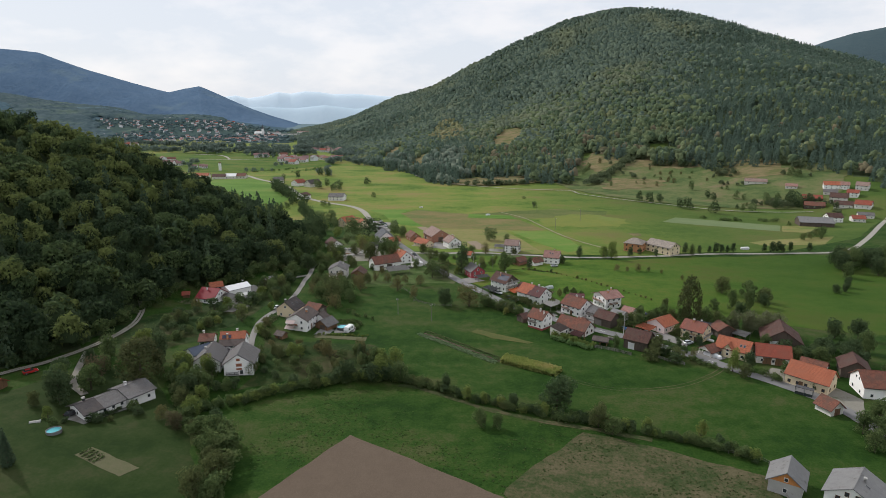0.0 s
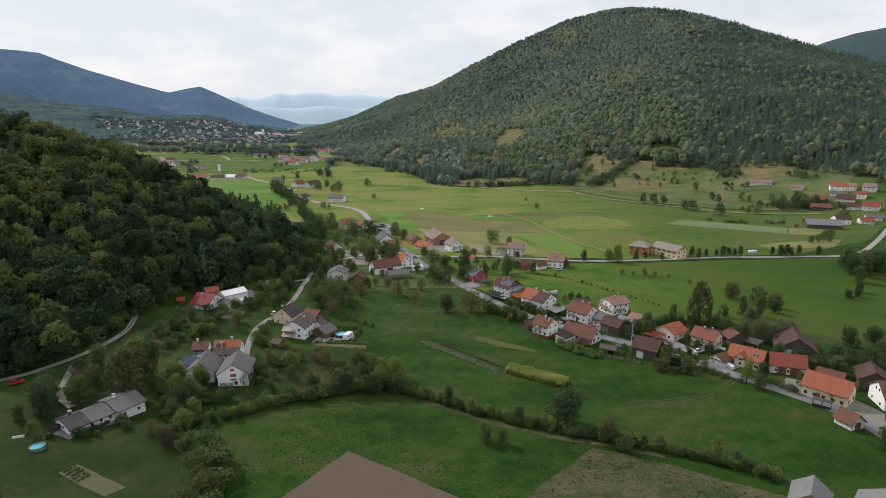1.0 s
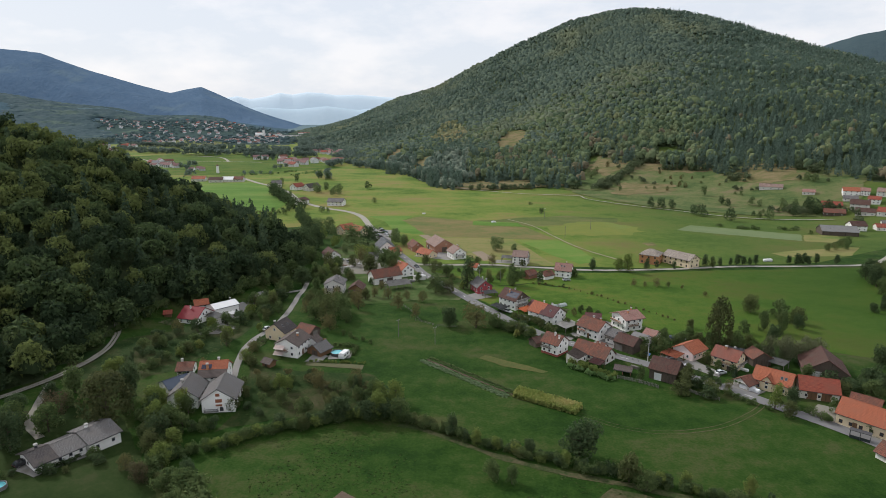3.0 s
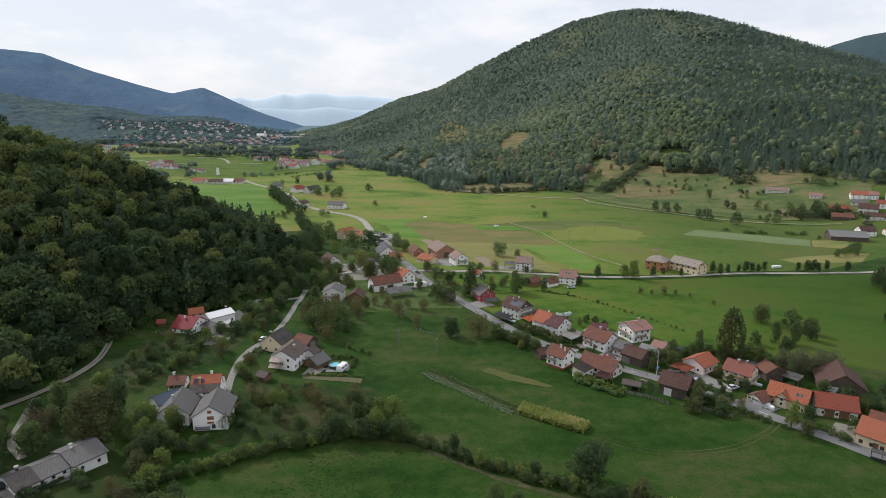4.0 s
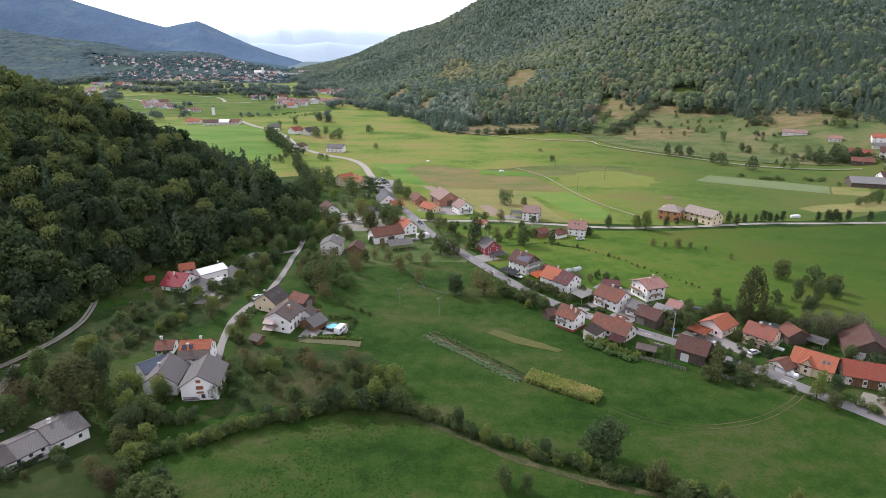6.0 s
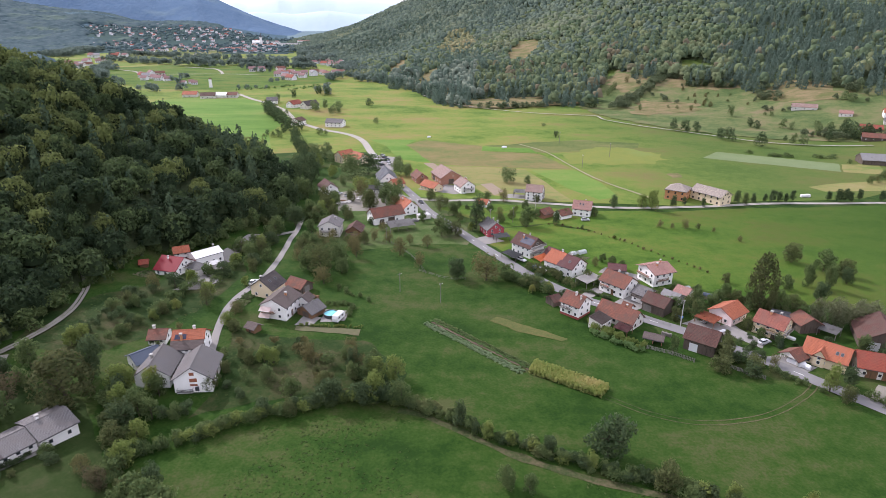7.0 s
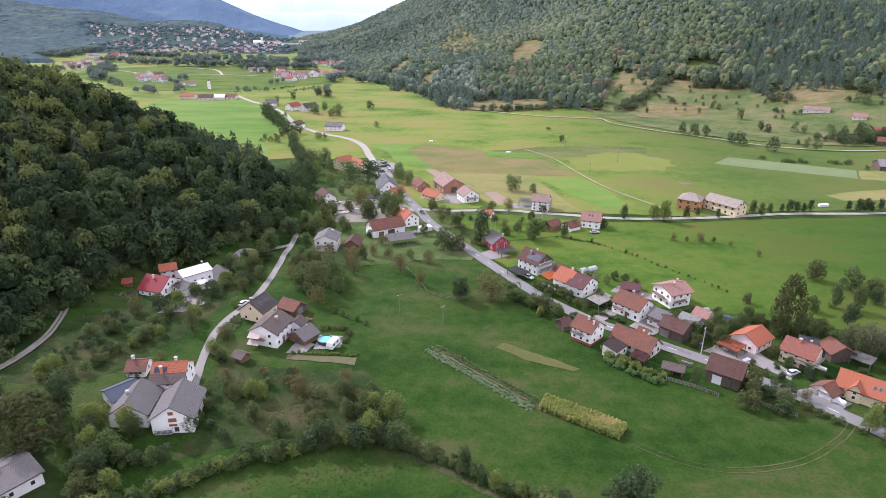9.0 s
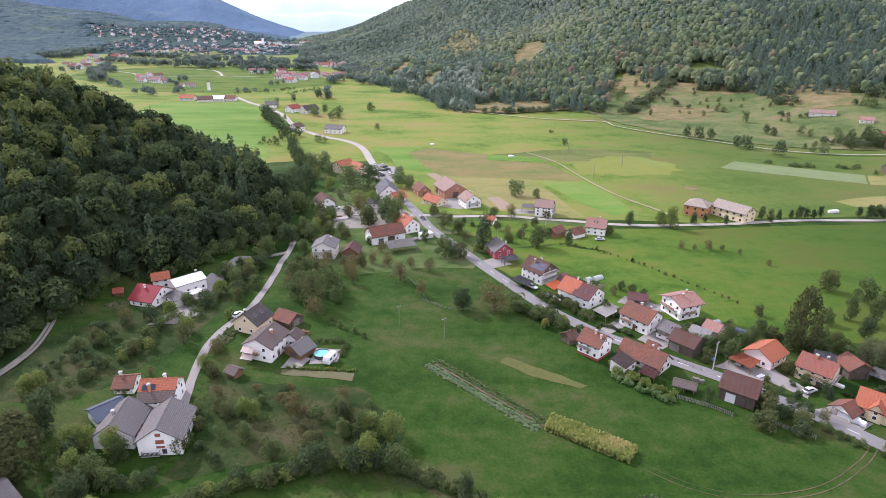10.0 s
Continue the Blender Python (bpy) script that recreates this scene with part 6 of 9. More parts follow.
for k, (line, w, h0, h1) in enumerate([
        ([(176, 708), (194, 740), (213, 764), (232, 789), (250, 820)], 16, 5, 10),
        ([(180, 722), (200, 752)], 14, 5, 9),
        ([(221, 747), (232, 747), (233, 726), (239, 718)], 10, 4, 8),
        ([(268, 778), (285, 772), (304, 762), (321, 758)], 9, 4, 8),
        ([(262, 812), (272, 824), (285, 834)], 14, 6, 10),
        ([(312, 704), (328, 712), (327, 686)], 16, 5, 9),
        ([(303, 662), (314, 656), (325, 645)], 8, 4, 7),
        ([(389, 700), (400, 694), (396, 664)], 16, 6, 11),
        ([(372, 656), (382, 650), (388, 640)], 8, 4, 7),
        ([(305, 575), (325, 560), (340, 564)], 14, 5, 9),
        ([(345, 525), (352, 545), (350, 575)], 10, 5, 8),
        ([(30, 716), (60, 720), (100, 728)], 14, 5, 9),
        ([(225, 800), (262, 815), (300, 800), (330, 795)], 10, 6, 11),
        ([(-553, 1003), (-590, 1060), (-626, 1127), (-650, 1185), (-676, 1242)], 22, 9, 15),
        ([(-606, 1152), (-636, 1170)], 20, 9, 14),
        ([(-508, 958), (-483, 931)], 16, 8, 12),
        ([(-533, 1275), (-518, 1303), (-470, 1249)], 40, 12, 20),
        ([(-459, 1277), (-447, 1305), (-434, 1305), (-400, 1290)], 40, 11, 18),
        ([(-421, 853), (-407, 855), (-385, 844), (-376, 856), (-369, 868)], 14, 8, 13),
        ([(-296, 866), (-280, 880), (-256, 882)], 10, 5, 8),
        ([(-178, 846), (-165, 826), (-159, 826)], 14, 9, 13),
        ([(-179, 894), (-172, 870)], 10, 8, 12),
        ([(-950, 1483), (-944, 1522), (-981, 1643), (-997, 1740)], 60, 11, 17),
        ([(-651, 1300), (-637, 1326), (-597, 1302), (-580, 1312)], 26, 9, 14),
        ([(-612, 1459), (-560, 1450), (-500, 1440), (-440, 1460)], 44, 10, 16),
        ([(-390, 1200), (-350, 1215), (-310, 1225), (-270, 1215)], 34, 10, 16),
        ([(-420, 1340), (-340, 1340), (-290, 1420)], 60, 11, 18),
        ([(-205, 1000), (-190, 1040), (-160, 1030)], 26, 9, 14),
        ([(-150, 985), (-110, 985), (-72, 985)], 26, 9, 14),
        ([(-160, 1120), (-190, 1160), (-205, 1230)], 40, 11, 17),
        ([(-330, 1120), (-345, 1135)], 16, 8, 12),
        ([(-420, 960), (-405, 940)], 12, 7, 11),
        ([(-760, 1400), (-700, 1370), (-650, 1350)], 40, 9, 14),
        ([(-830, 1560), (-740, 1560), (-660, 1520)], 34, 9, 14),
        ([(-350, 1560), (-380, 1680), (-440, 1780)], 60, 10, 16),
        ([(-700, 1160), (-690, 1190)], 16, 8, 12),
        ([(-270, 960), (-262, 985)], 10, 6, 9),
        ([(-430, 1010), (-425, 1030)], 10, 8, 12)]):
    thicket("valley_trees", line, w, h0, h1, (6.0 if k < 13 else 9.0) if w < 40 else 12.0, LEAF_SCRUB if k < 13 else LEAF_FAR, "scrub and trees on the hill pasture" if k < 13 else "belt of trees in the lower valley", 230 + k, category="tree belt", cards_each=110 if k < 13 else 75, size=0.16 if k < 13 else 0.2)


for line, k in (([(-290, 864), (-253, 892), (-234, 913)], 0), ([(-220, 868), (-208, 894), (-197, 922)], 1)):
    thicket("vine_rows", line, 12, 2.4, 3.6, 6.0, LEAF_VINE, "bright green strip of tall crops in the valley", 290 + k, category="crop", cards_each=40, size=0.3)

# ---- tufts in the near grass ----
def tufts(name, seed, x0, x1, y0, y1, gap, h, w, test, material, label):
    tx, ty, rng = scatter(seed, x0, x1, y0, y1, gap, test)
    tx, ty = tx + rng.normal(0, gap * 0.5, len(tx)), ty + rng.normal(0, gap * 0.5, len(tx))
    th = rng.uniform(0.5, 1.3, len(tx)) * h
    wood(name, np.stack([tx, ty, ground(tx, ty) + 0.02, th, rng.uniform(0.6, 1.5, len(tx)) * w], 1), [fine(leafy(s + seed, 5, 0.75, 3, low=0.0)) for s in range(4)], material, label, "grass", seed)


def near_meadow(x, y):
    """The meadow between the hedge and the ploughed field."""
    hedge = np.interp(x, [-76, -48, -16, 12, 44, 81], [160, 177, 184, 170, 157, 139]) - 4
    plough = np.interp(x, [-60, -45, -25, 15, 27], [92, 118, 152, 125, 112])
    return (y < hedge) & (y > plough) & (vnoise(x, y, 14, 41) + 0.5 * vnoise(x, y, 4, 42) > -0.1)


def cattle_pasture(x, y):
    return (y < np.interp(x, [26, 40, 56, 82], [134, 150, 143, 129])) & (y > np.interp(x, [26, 40], [116, 96])) & (vnoise(x, y, 10, 43) > -0.2)


def orchard(x, y):
    return (y < np.interp(x, [-70, -50, -14], [220, 216, 198])) & (y > np.interp(x, [-70, -52, -14], [182, 188, 190])) & (vnoise(x, y, 9, 44) > -0.3)


tufts("grass_tufts", 301, -60, 60, 100, 184, 1.15, 0.13, 0.42, near_meadow, LEAF_GRASS, "small tufts of rough grass in the meadow")
tufts("grass_tufts", 302, 26, 82, 96, 152, 1.1, 0.22, 0.5, cattle_pasture, LEAF_GRASS, "dry brown grass tufts in the grazed pasture")
tufts("grass_tufts", 303, -70, -14, 180, 222, 1.3, 0.12, 0.7, orchard, LEAF_GRASS, "long rough grass under the fruit trees")
tufts("grass_tufts", 304, -118, -82, 206, 250, 1.5, 0.12, 0.7, lambda x, y: vnoise(x, y, 8, 45) > 0.0, LEAF_GRASS, "long grass on the rough slope")


# ---- buildings ----
def frame_mesh(name, w, h, material, bar=False):
    """A window frame standing in the wall's plane (x across, z up), proud towards -y."""
    t = 0.09
    xs = [-w / 2, -w / 2 + t, -0.035, 0.035, w / 2 - t, w / 2] if bar else [-w / 2, -w / 2 + t, w / 2 - t, w / 2]
    zs = [0, t, h - t, h]
    bm = bmesh.new()
    grid = [[bm.verts.new((x, 0.05, z)) for z in zs] for x in xs]
    faces = []
    for i in range(len(xs) - 1):
        for j in range(3):
            if j == 1 and (i == 1 or i == 3 and bar):
                continue
            faces.append(bm.faces.new((grid[i][j], grid[i + 1][j], grid[i + 1][j + 1], grid[i][j + 1])))
    ext = bmesh.ops.extrude_face_region(bm, geom=faces)
    for v in ext["geom"]:
        if isinstance(v, bmesh.types.BMVert):
            v.co.y -= 0.11
    bmesh.ops.recalc_face_normals(bm, faces=bm.faces)
    me = bpy.data.meshes.new(name)
    bm.to_mesh(me)
    bm.free()
    me.materials.append(material)
    return me


def pane_mesh(name, w, h, material):
    bm = box((-w / 2, -0.03, 0.0), (w / 2, 0.03, h))
    me = bpy.data.meshes.new(name)
    bm.to_mesh(me)
    bm.free()
    me.materials.append(material)
    return me


WINDOWS = {}


def window_meshes(w, h, material):
    key = (w, h, material.name)
    if key not in WINDOWS:
        WINDOWS[key] = (frame_mesh("window", w, h, material), pane_mesh("pane", w - 0.16, h - 0.16, GLASS_DARK))
    return WINDOWS[key]


def put_window(root, x, y, z, turn, w=1.1, h=1.25, material=None, shutters=None):
    fm, pm = window_meshes(w, h, material or FRAME_WHITE)
    win = share("window", fm, root, pose(x, y, z, 0, 0, turn))
    share("pane", pm, win, pose(0, 0.0, 0.08))
    if shutters:
        key = ("shutter", w, h, shutters.name)
        if key not in WINDOWS:
            WINDOWS[key] = pane_mesh("shutter", w * 0.48, h, shutters)
        for s in (-1, 1):
            share("shutter", WINDOWS[key], win, pose(s * w * 0.75, -0.06, 0))


def put_door(root, x, y, z, turn, w=1.05, h=2.05, material=None, name="door"):
    key = (name, w, h, (material or WOOD_BROWN).name)
    if key not in WINDOWS:
        bm = box((-w / 2, -0.06, 0), (w / 2, 0.05, h))
        face = min(bm.faces, key=lambda f: f.calc_center_median().y)
        for depth, width in ((0.0, 0.09), (0.03, 0.12 if w < 1.6 else 0.25), (-0.02, 0.04)):
            r = bmesh.ops.inset_region(bm, faces=[face], thickness=width, depth=-depth)
        me = bpy.data.meshes.new(name)
        bm.to_mesh(me)
        bm.free()
        me.materials.append(material or WOOD_BROWN)
        WINDOWS[key] = me
    share(name, WINDOWS[key], root, pose(x, y, z, 0, 0, turn))


def roof_slab(L, W, he, hr, side, over, thick, hip=0.0, lo=0.0, hi=1.0):
    """One slope of a gable roof along x: side is -1 or 1; lo and hi cut it across the slope; hip draws the ridge in at both ends."""
    half = W / 2
    pitch = (hr - he) / half
    y0, z0 = side * (half + over), he - over * pitch
    nrm = math.hypot(1, pitch)
    ax = (0 + (half + over) * lo, (half + over) * hi)
    bm = bmesh.new()
    rows = []
    for f in (1 - lo, 1 - hi):
        y, z = y0 * f, z0 + (hr - z0) * (1 - f)
        e = L / 2 + over * 0.8 - hip * (1 - f)
        rows.append([(-e, y, z), (e, y, z)])
    bot = [bm.verts.new(Vector(c)) for r in rows for c in r]
    up = Vector((0, side * pitch, 1)).normalized() * thick
    top = [bm.verts.new(Vector(c) + up) for r in rows for c in r]
    a, b, c, d = 0, 1, 3, 2
    bm.faces.new([bot[i] for i in (a, b, c, d)])
    bm.faces.new([top[i] for i in (d, c, b, a)])
    for i, j in ((a, b), (b, c), (c, d), (d, a)):
        bm.faces.new((bot[i], top[i], top[j], bot[j]))
    bmesh.ops.recalc_face_normals(bm, faces=bm.faces)
    return bm


house_rng = random.Random(5)


def chimney(root, x, y, z0, z1, material, size=0.55):
    bm = bmesh.new()
    add_box(bm, (x - size / 2, y - size / 2, z0), (x + size / 2, y + size / 2, z1), None, 0.02)
    stack = part("chimney", bm, material, root)
    bm = bmesh.new()
    add_box(bm, (x - size * 0.68, y - size * 0.68, z1 + 0.002), (x + size * 0.68, y + size * 0.68, z1 + 0.10))
    for dx in (-1, 1):
        for dy in (-1, 1):
            add_box(bm, (x + dx * size * 0.45 - 0.05, y + dy * size * 0.45 - 0.05, z1 + 0.1), (x + dx * size * 0.45 + 0.05, y + dy * size * 0.45 + 0.05, z1 + 0.32))
    add_box(bm, (x - size * 0.7, y - size * 0.7, z1 + 0.32), (x + size * 0.7, y + size * 0.7, z1 + 0.39))
    part("cap", bm, CONCRETE, stack)


def balcony(root, x0, x1, y, z, out, turn, material=None, flowers=False):
    """A slab with a railing of uprights, drawn along a wall in that wall's axes."""
    m = pose(0, 0, 0, 0, 0, turn)
    bm = bmesh.new()
    add_box(bm, (x0, y - out, z - 0.16), (x1, y, z), m)
    slab = part("balcony", bm, CONCRETE, root)
    bm = bmesh.new()
    for zz in (z + 0.95, z + 0.12):
        add_box(bm, (x0, y - out, zz), (x1, y - out + 0.06, zz + 0.07), m)
        for xx in (x0, x1 - 0.06):
            add_box(bm, (xx, y - out + 0.06, zz), (xx + 0.06, y, zz + 0.07), m)
    n = max(3, int((x1 - x0) / 0.28))
    for i in range(n + 1):
        xx = x0 + (x1 - x0 - 0.14) * i / n
        add_box(bm, (xx, y - out + 0.01, z + 0.1), (xx + 0.14, y - out + 0.05, z + 0.95), m)
    part("railing", bm, material or WOOD_BROWN, slab)
    if flowers:
        bm = bmesh.new()
        add_box(bm, (x0 + 0.1, y - out - 0.22, z + 0.75), (x1 - 0.1, y - out - 0.01, z + 1.08), m, 0.06)
        part("flower_box", bm, FLOWERS, slab, "flower boxes full of pink geraniums")


def house(name, x, y, turn, L, W, he, hr, wall, roof, label, category="house", over=0.55, storeys=0, cols=0, gable_cols=0, stacks=(), frames=None, shutters=None, hip=0.0, roof2=None, split=None,
          plinth=None, balconies=(), doors=(), solar=None, skylights=(), boards=(), open_sides=(), base=0.0, gable=None, gutter=True, group=""):
    """A house with its ridge along x. he and hr are the heights of eaves and ridge, stacks rows of (x, y, material)."""
    low = min(gz(x + a * L / 2 * math.cos(radians(turn)) - b * W / 2 * math.sin(radians(turn)), y + a * L / 2 * math.sin(radians(turn)) + b * W / 2 * math.cos(radians(turn))) for a in (-1, 0, 1) for b in (-1, 0, 1))
    z = low + 0.7 * (gz(x, y) - low)
    foot = low - z - 0.5
    root = tagged(new(name), label, category, group)
    root.matrix_basis = pose(x, y, z + base, 0, 0, turn)
    pitch = (hr - he) / (W / 2)
    if not open_sides:
        h1 = 0.8 if plinth else foot
        g = he if gable else None
        if gable:
            part("wall", prism([(-W / 2, h1), (W / 2, h1), (W / 2, he), (-W / 2, he)], -L / 2, L / 2), wall, root)
            for s in (-1, 1):
                e = s * L / 2
                part("gable", prism([(-W / 2, he + 0.002), (W / 2, he + 0.002), (0, hr - 0.02)], min(e - s * 0.3, e), max(e - s * 0.3, e)), gable, root)
        else:
            t = 1 - hip / max(hip + 1e-6, W / 2) if hip else 1
            prof = [(-W / 2, h1), (W / 2, h1), (W / 2, he), (0, hr - 0.02), (-W / 2, he)] if not hip else [(-W / 2, h1), (W / 2, h1), (W / 2, he), (-W / 2, he)]
            part("wall", prism(prof, -L / 2, L / 2), wall, root)
        if plinth:
            part("plinth", prism([(-W / 2 - 0.05, foot), (W / 2 + 0.05, foot), (W / 2 + 0.05, 0.8), (-W / 2 - 0.05, 0.8)], -L / 2 - 0.05, L / 2 + 0.05), plinth, root)
    else:
        for sx in (-1, 0, 1):
            for sy in (-1, 1):
                part("post", box((sx * (L / 2 - 0.15) - 0.1, sy * (W / 2 - 0.15) - 0.1, foot), (sx * (L / 2 - 0.15) + 0.1, sy * (W / 2 - 0.15) + 0.1, he + 0.05)), wall, root)
        for sy in (-1, 1):
            part("beam", box((-L / 2, sy * (W / 2 - 0.15) - 0.1, he - 0.2), (L / 2, sy * (W / 2 - 0.15) + 0.1, he + 0.04)), wall, root)
        if "back" not in open_sides:
            part("wall", box((-L / 2 + 0.05, W / 2 - 0.25, foot), (L / 2 - 0.05, W / 2 - 0.05, he)), wall, root)
        for sx in (-1, 1):
            part("gable", prism([(-W / 2 + 0.1, he), (W / 2 - 0.1, he), (0, hr - 0.05)], sx * L / 2 - 0.08, sx * L / 2 + 0.08), wall, root)
    for s in (-1, 1):
        if split and s == split[0]:
            part("roof_slope", roof_slab(L, W, he, hr, s, over, 0.2, hip, split[1], 1.0), roof, root)
            part("roof_slope", roof_slab(L, W, he, hr, s, over, 0.17, hip, 0.0, split[1] - 0.004), roof2, root)
        else:
            part("roof_slope", roof_slab(L, W, he, hr, s, over, 0.2, hip), roof, root)
    if hip:
        bm = bmesh.new()
        z0 = he - over * pitch
        e, r = L / 2 + over * 0.8, L / 2 + over * 0.8 - hip
        for s in (-1, 1):
            v = [bm.verts.new(c) for c in ((s * e, -W / 2 - over, z0 + 0.1), (s * e, W / 2 + over, z0 + 0.1), (s * r, 0, hr + 0.18), (s * (e - 0.3), -W / 2 - over + 0.3, z0 - 0.05), (s * (e - 0.3), W / 2 + over - 0.3, z0 - 0.05))]
            bm.faces.new((v[0], v[1], v[2]))
            bm.faces.new((v[0], v[1], v[4], v[3]))
            bm.faces.new((v[3], v[4], v[2]))
        bmesh.ops.recalc_face_normals(bm, faces=bm.faces)
        part("roof_hip", bm, roof, root)
    bm = bmesh.new()
    e = L / 2 + over * 0.8 - hip
    add_rod(bm, (-e, 0, hr + 0.17), (e, 0, hr + 0.17), 0.13, 0.13, 6)
    part("ridge_cap", bm, roof, root)
    if gutter:
        for s in (-1, 1):
            zz = he - over * pitch - 0.02
            bm = bmesh.new()
            add_rod(bm, (-L / 2 - over * 0.8, s * (W / 2 + over + 0.07), zz), (L / 2 + over * 0.8, s * (W / 2 + over + 0.07), zz), 0.075, 0.075, 6)
            part("gutter", bm, METAL_DARK, root)
    for cx, cy, mat in stacks:
        zr = hr - abs(cy) * pitch
        chimney(root, cx, cy, zr - 0.3, max(zr, hr - 0.9) + 1.0, mat, house_rng.uniform(0.45, 0.62))
    step = he / max(storeys, 1)
    for k in range(storeys):
        zz = k * step + 0.85 + (0.25 if plinth else 0)
        if zz + 1.1 > he:
            zz = he - 1.2
        for i in range(cols):
            px = -L / 2 + L * (i + 0.5) / cols
            put_window(root, px, -W / 2 - 0.02, zz, 0, 0.95, 1.1, frames, shutters)
            put_window(root, px, W / 2 + 0.02, zz, 180, 0.95, 1.1, frames, shutters)
        for i in range(gable_cols):
            py = -W / 2 + W * (i + 0.5) / gable_cols
            put_window(root, -L / 2 - 0.02, py, zz, -90, 0.95, 1.1, frames, shutters)
            put_window(root, L / 2 + 0.02, py, zz, 90, 0.95, 1.1, frames, shutters)
    if gable_cols and hr - he > 2.3 and not hip:
        for s in (-1, 1):
            for d in ((-1.0, 1.0) if W > 9 else (0.0,)):
                put_window(root, s * (L / 2 + 0.02), d, he + 0.35, s * 90, 0.9, 1.05, frames, shutters)
    for cy, zz, w, h in boards:
        part("shutter", box((L / 2 - 0.02, cy - w / 2, zz), (L / 2 + 0.06, cy + w / 2, zz + h)), SHUTTER, root, "closed red-brown board shutter")
    for dx, side, mat, w, h in doors:
        if side in "ns":
            put_door(root, dx, (W / 2 + 0.03) * (1 if side == "n" else -1), 0.02, 180 if side == "n" else 0, w, h, mat, "door" if w < 1.6 else "barn_door")
        else:
            put_door(root, (L / 2 + 0.03) * (1 if side == "e" else -1), dx, 0.02, 90 if side == "e" else -90, w, h, mat, "door" if w < 1.6 else "barn_door")
    for side, a, b, zz, out, mat, fl in balconies:
        ang = {"s": 0, "n": 180, "e": 90, "w": -90}[side]
        d = -(W / 2 if side in "ns" else L / 2) - 0.003
        balcony(root, a, b, d, zz, out, ang, mat, fl)
    tilt = math.degrees(math.atan(pitch))
    if solar:
        side, sx, sy, nx, ny = solar
        for i in range(nx):
            for j in range(ny):
                cx, cy = sx + (i - (nx - 1) / 2) * 1.06, sy + (j - (ny - 1) / 2) * 1.3
                key = ("solar",)
                if key not in WINDOWS:
                    WINDOWS[key] = pane_mesh("solar_panel", 1.0, 1.55, SOLAR)
                m = pose(cx, side * cy, hr - cy * pitch + 0.30) @ pose(0, 0, 0, tilt * (1 if side < 0 else -1) - 90) @ pose(0, 0, -0.78)
                share("solar_panel", WINDOWS[key], root, m, "dark blue glass solar panel")
    for side, sx, sy in skylights:
        if ("skylight",) not in WINDOWS:
            WINDOWS[("skylight",)] = frame_mesh("skylight", 0.8, 1.2, METAL_GREY, False)
            WINDOWS[("skypane",)] = pane_mesh("pane", 0.7, 1.1, GLASS_DARK)
        m = pose(sx, side * sy, hr - sy * pitch + 0.26) @ pose(0, 0, 0, tilt * (1 if side < 0 else -1) - 90) @ pose(0, 0, -0.6)
        sk = share("skylight", WINDOWS[("skylight",)], root, m)
        share("pane", WINDOWS[("skypane",)], sk, pose(0, 0, 0.05))
    return root


def lean_to(name, x, y, turn, L, W, h0, h1, roof, post, label, category="shelter", walls=None, ribs=True, group=""):
    """A flat sloping roof from height h0 (near side, -y) to h1, on posts or low walls."""
    z = gz(x, y)
    root = tagged(new(name), label, category, group)
    root.matrix_basis = pose(x, y, z, 0, 0, turn)
    bm = bmesh.new()
    lo, hi = -W / 2 - 0.25, W / 2 + 0.25
    v = [bm.verts.new(c) for c in ((-L / 2 - 0.2, lo, h0), (L / 2 + 0.2, lo, h0), (L / 2 + 0.2, hi, h1), (-L / 2 - 0.2, hi, h1))]
    f = bm.faces.new(v)
    bmesh.ops.solidify(bm, geom=[f], thickness=0.12)
    part("roof", bm, roof, root)
    if ribs:
        bm = bmesh.new()
        n = int(L / 1.2)
        for i in range(n + 1):
            xx = -L / 2 + L * i / n
            a, b = Vector((xx, lo, h0 + 0.15)), Vector((xx, hi, h1 + 0.15))
            add_rod(bm, a, b, 0.05, 0.05, 4)
        part("roof_seams", bm, roof, root)
    if walls:
        bm = prism([(-W / 2, -0.4), (W / 2, -0.4), (W / 2, h1 - 0.14), (-W / 2, h0 - 0.14)], -L / 2, L / 2)
        part("wall", bm, walls, root)
        n = max(1, int(L / 3))
        for i in range(n):
            if h0 > 2.3:
                put_window(root, -L / 2 + L * (i + 0.5) / n, -W / 2 - 0.02, 0.9, 0)
    else:
        n = max(2, int(L / 4) + 1)
        for i in range(n):
            for yy, hh in ((-W / 2, h0), (W / 2, h1)):
                xx = -L / 2 + L * i / (n - 1)
                part("post", box((xx - 0.08, yy - 0.08, -0.4), (xx + 0.08, yy + 0.08, hh - 0.0)), post, root)
    return root


# ---- houses by the lane ----
WL, BL = WHITE, WOOD_BROWN
house("house", -68.8, 191.2, -82, 11.4, 9.5, 3.8, 7.0, WHITE, T_GREY, "large white house with a grey tiled roof and brown shutters", storeys=2, cols=3, gable_cols=0, frames=FRAME_BROWN, boards=[(0.2, 2.75, 1.9, 1.05), (0.2, 1.55, 1.9, 0.6), (0.0, 4.7, 1.2, 0.9)], doors=[(0.9, "e", METAL_DARK, 1.0, 1.3)], balconies=[("e", -4.0, 0.0, 0.1, 0.9, METAL_DARK, False)])
house("house", -79.5, 191.4, -84, 10.3, 8.7, 3.4, 6.5, WHITE, T_GREY, "white house with a grey tiled roof", storeys=1, cols=3, gable_cols=0, frames=FRAME_BROWN, stacks=[(0.4, -1.2, CONCRETE)], boards=[(-0.6, 2.1, 2.0, 0.7)], balconies=[("e", 0.8, 3.4, 1.0, 0.9, METAL_DARK, False)])
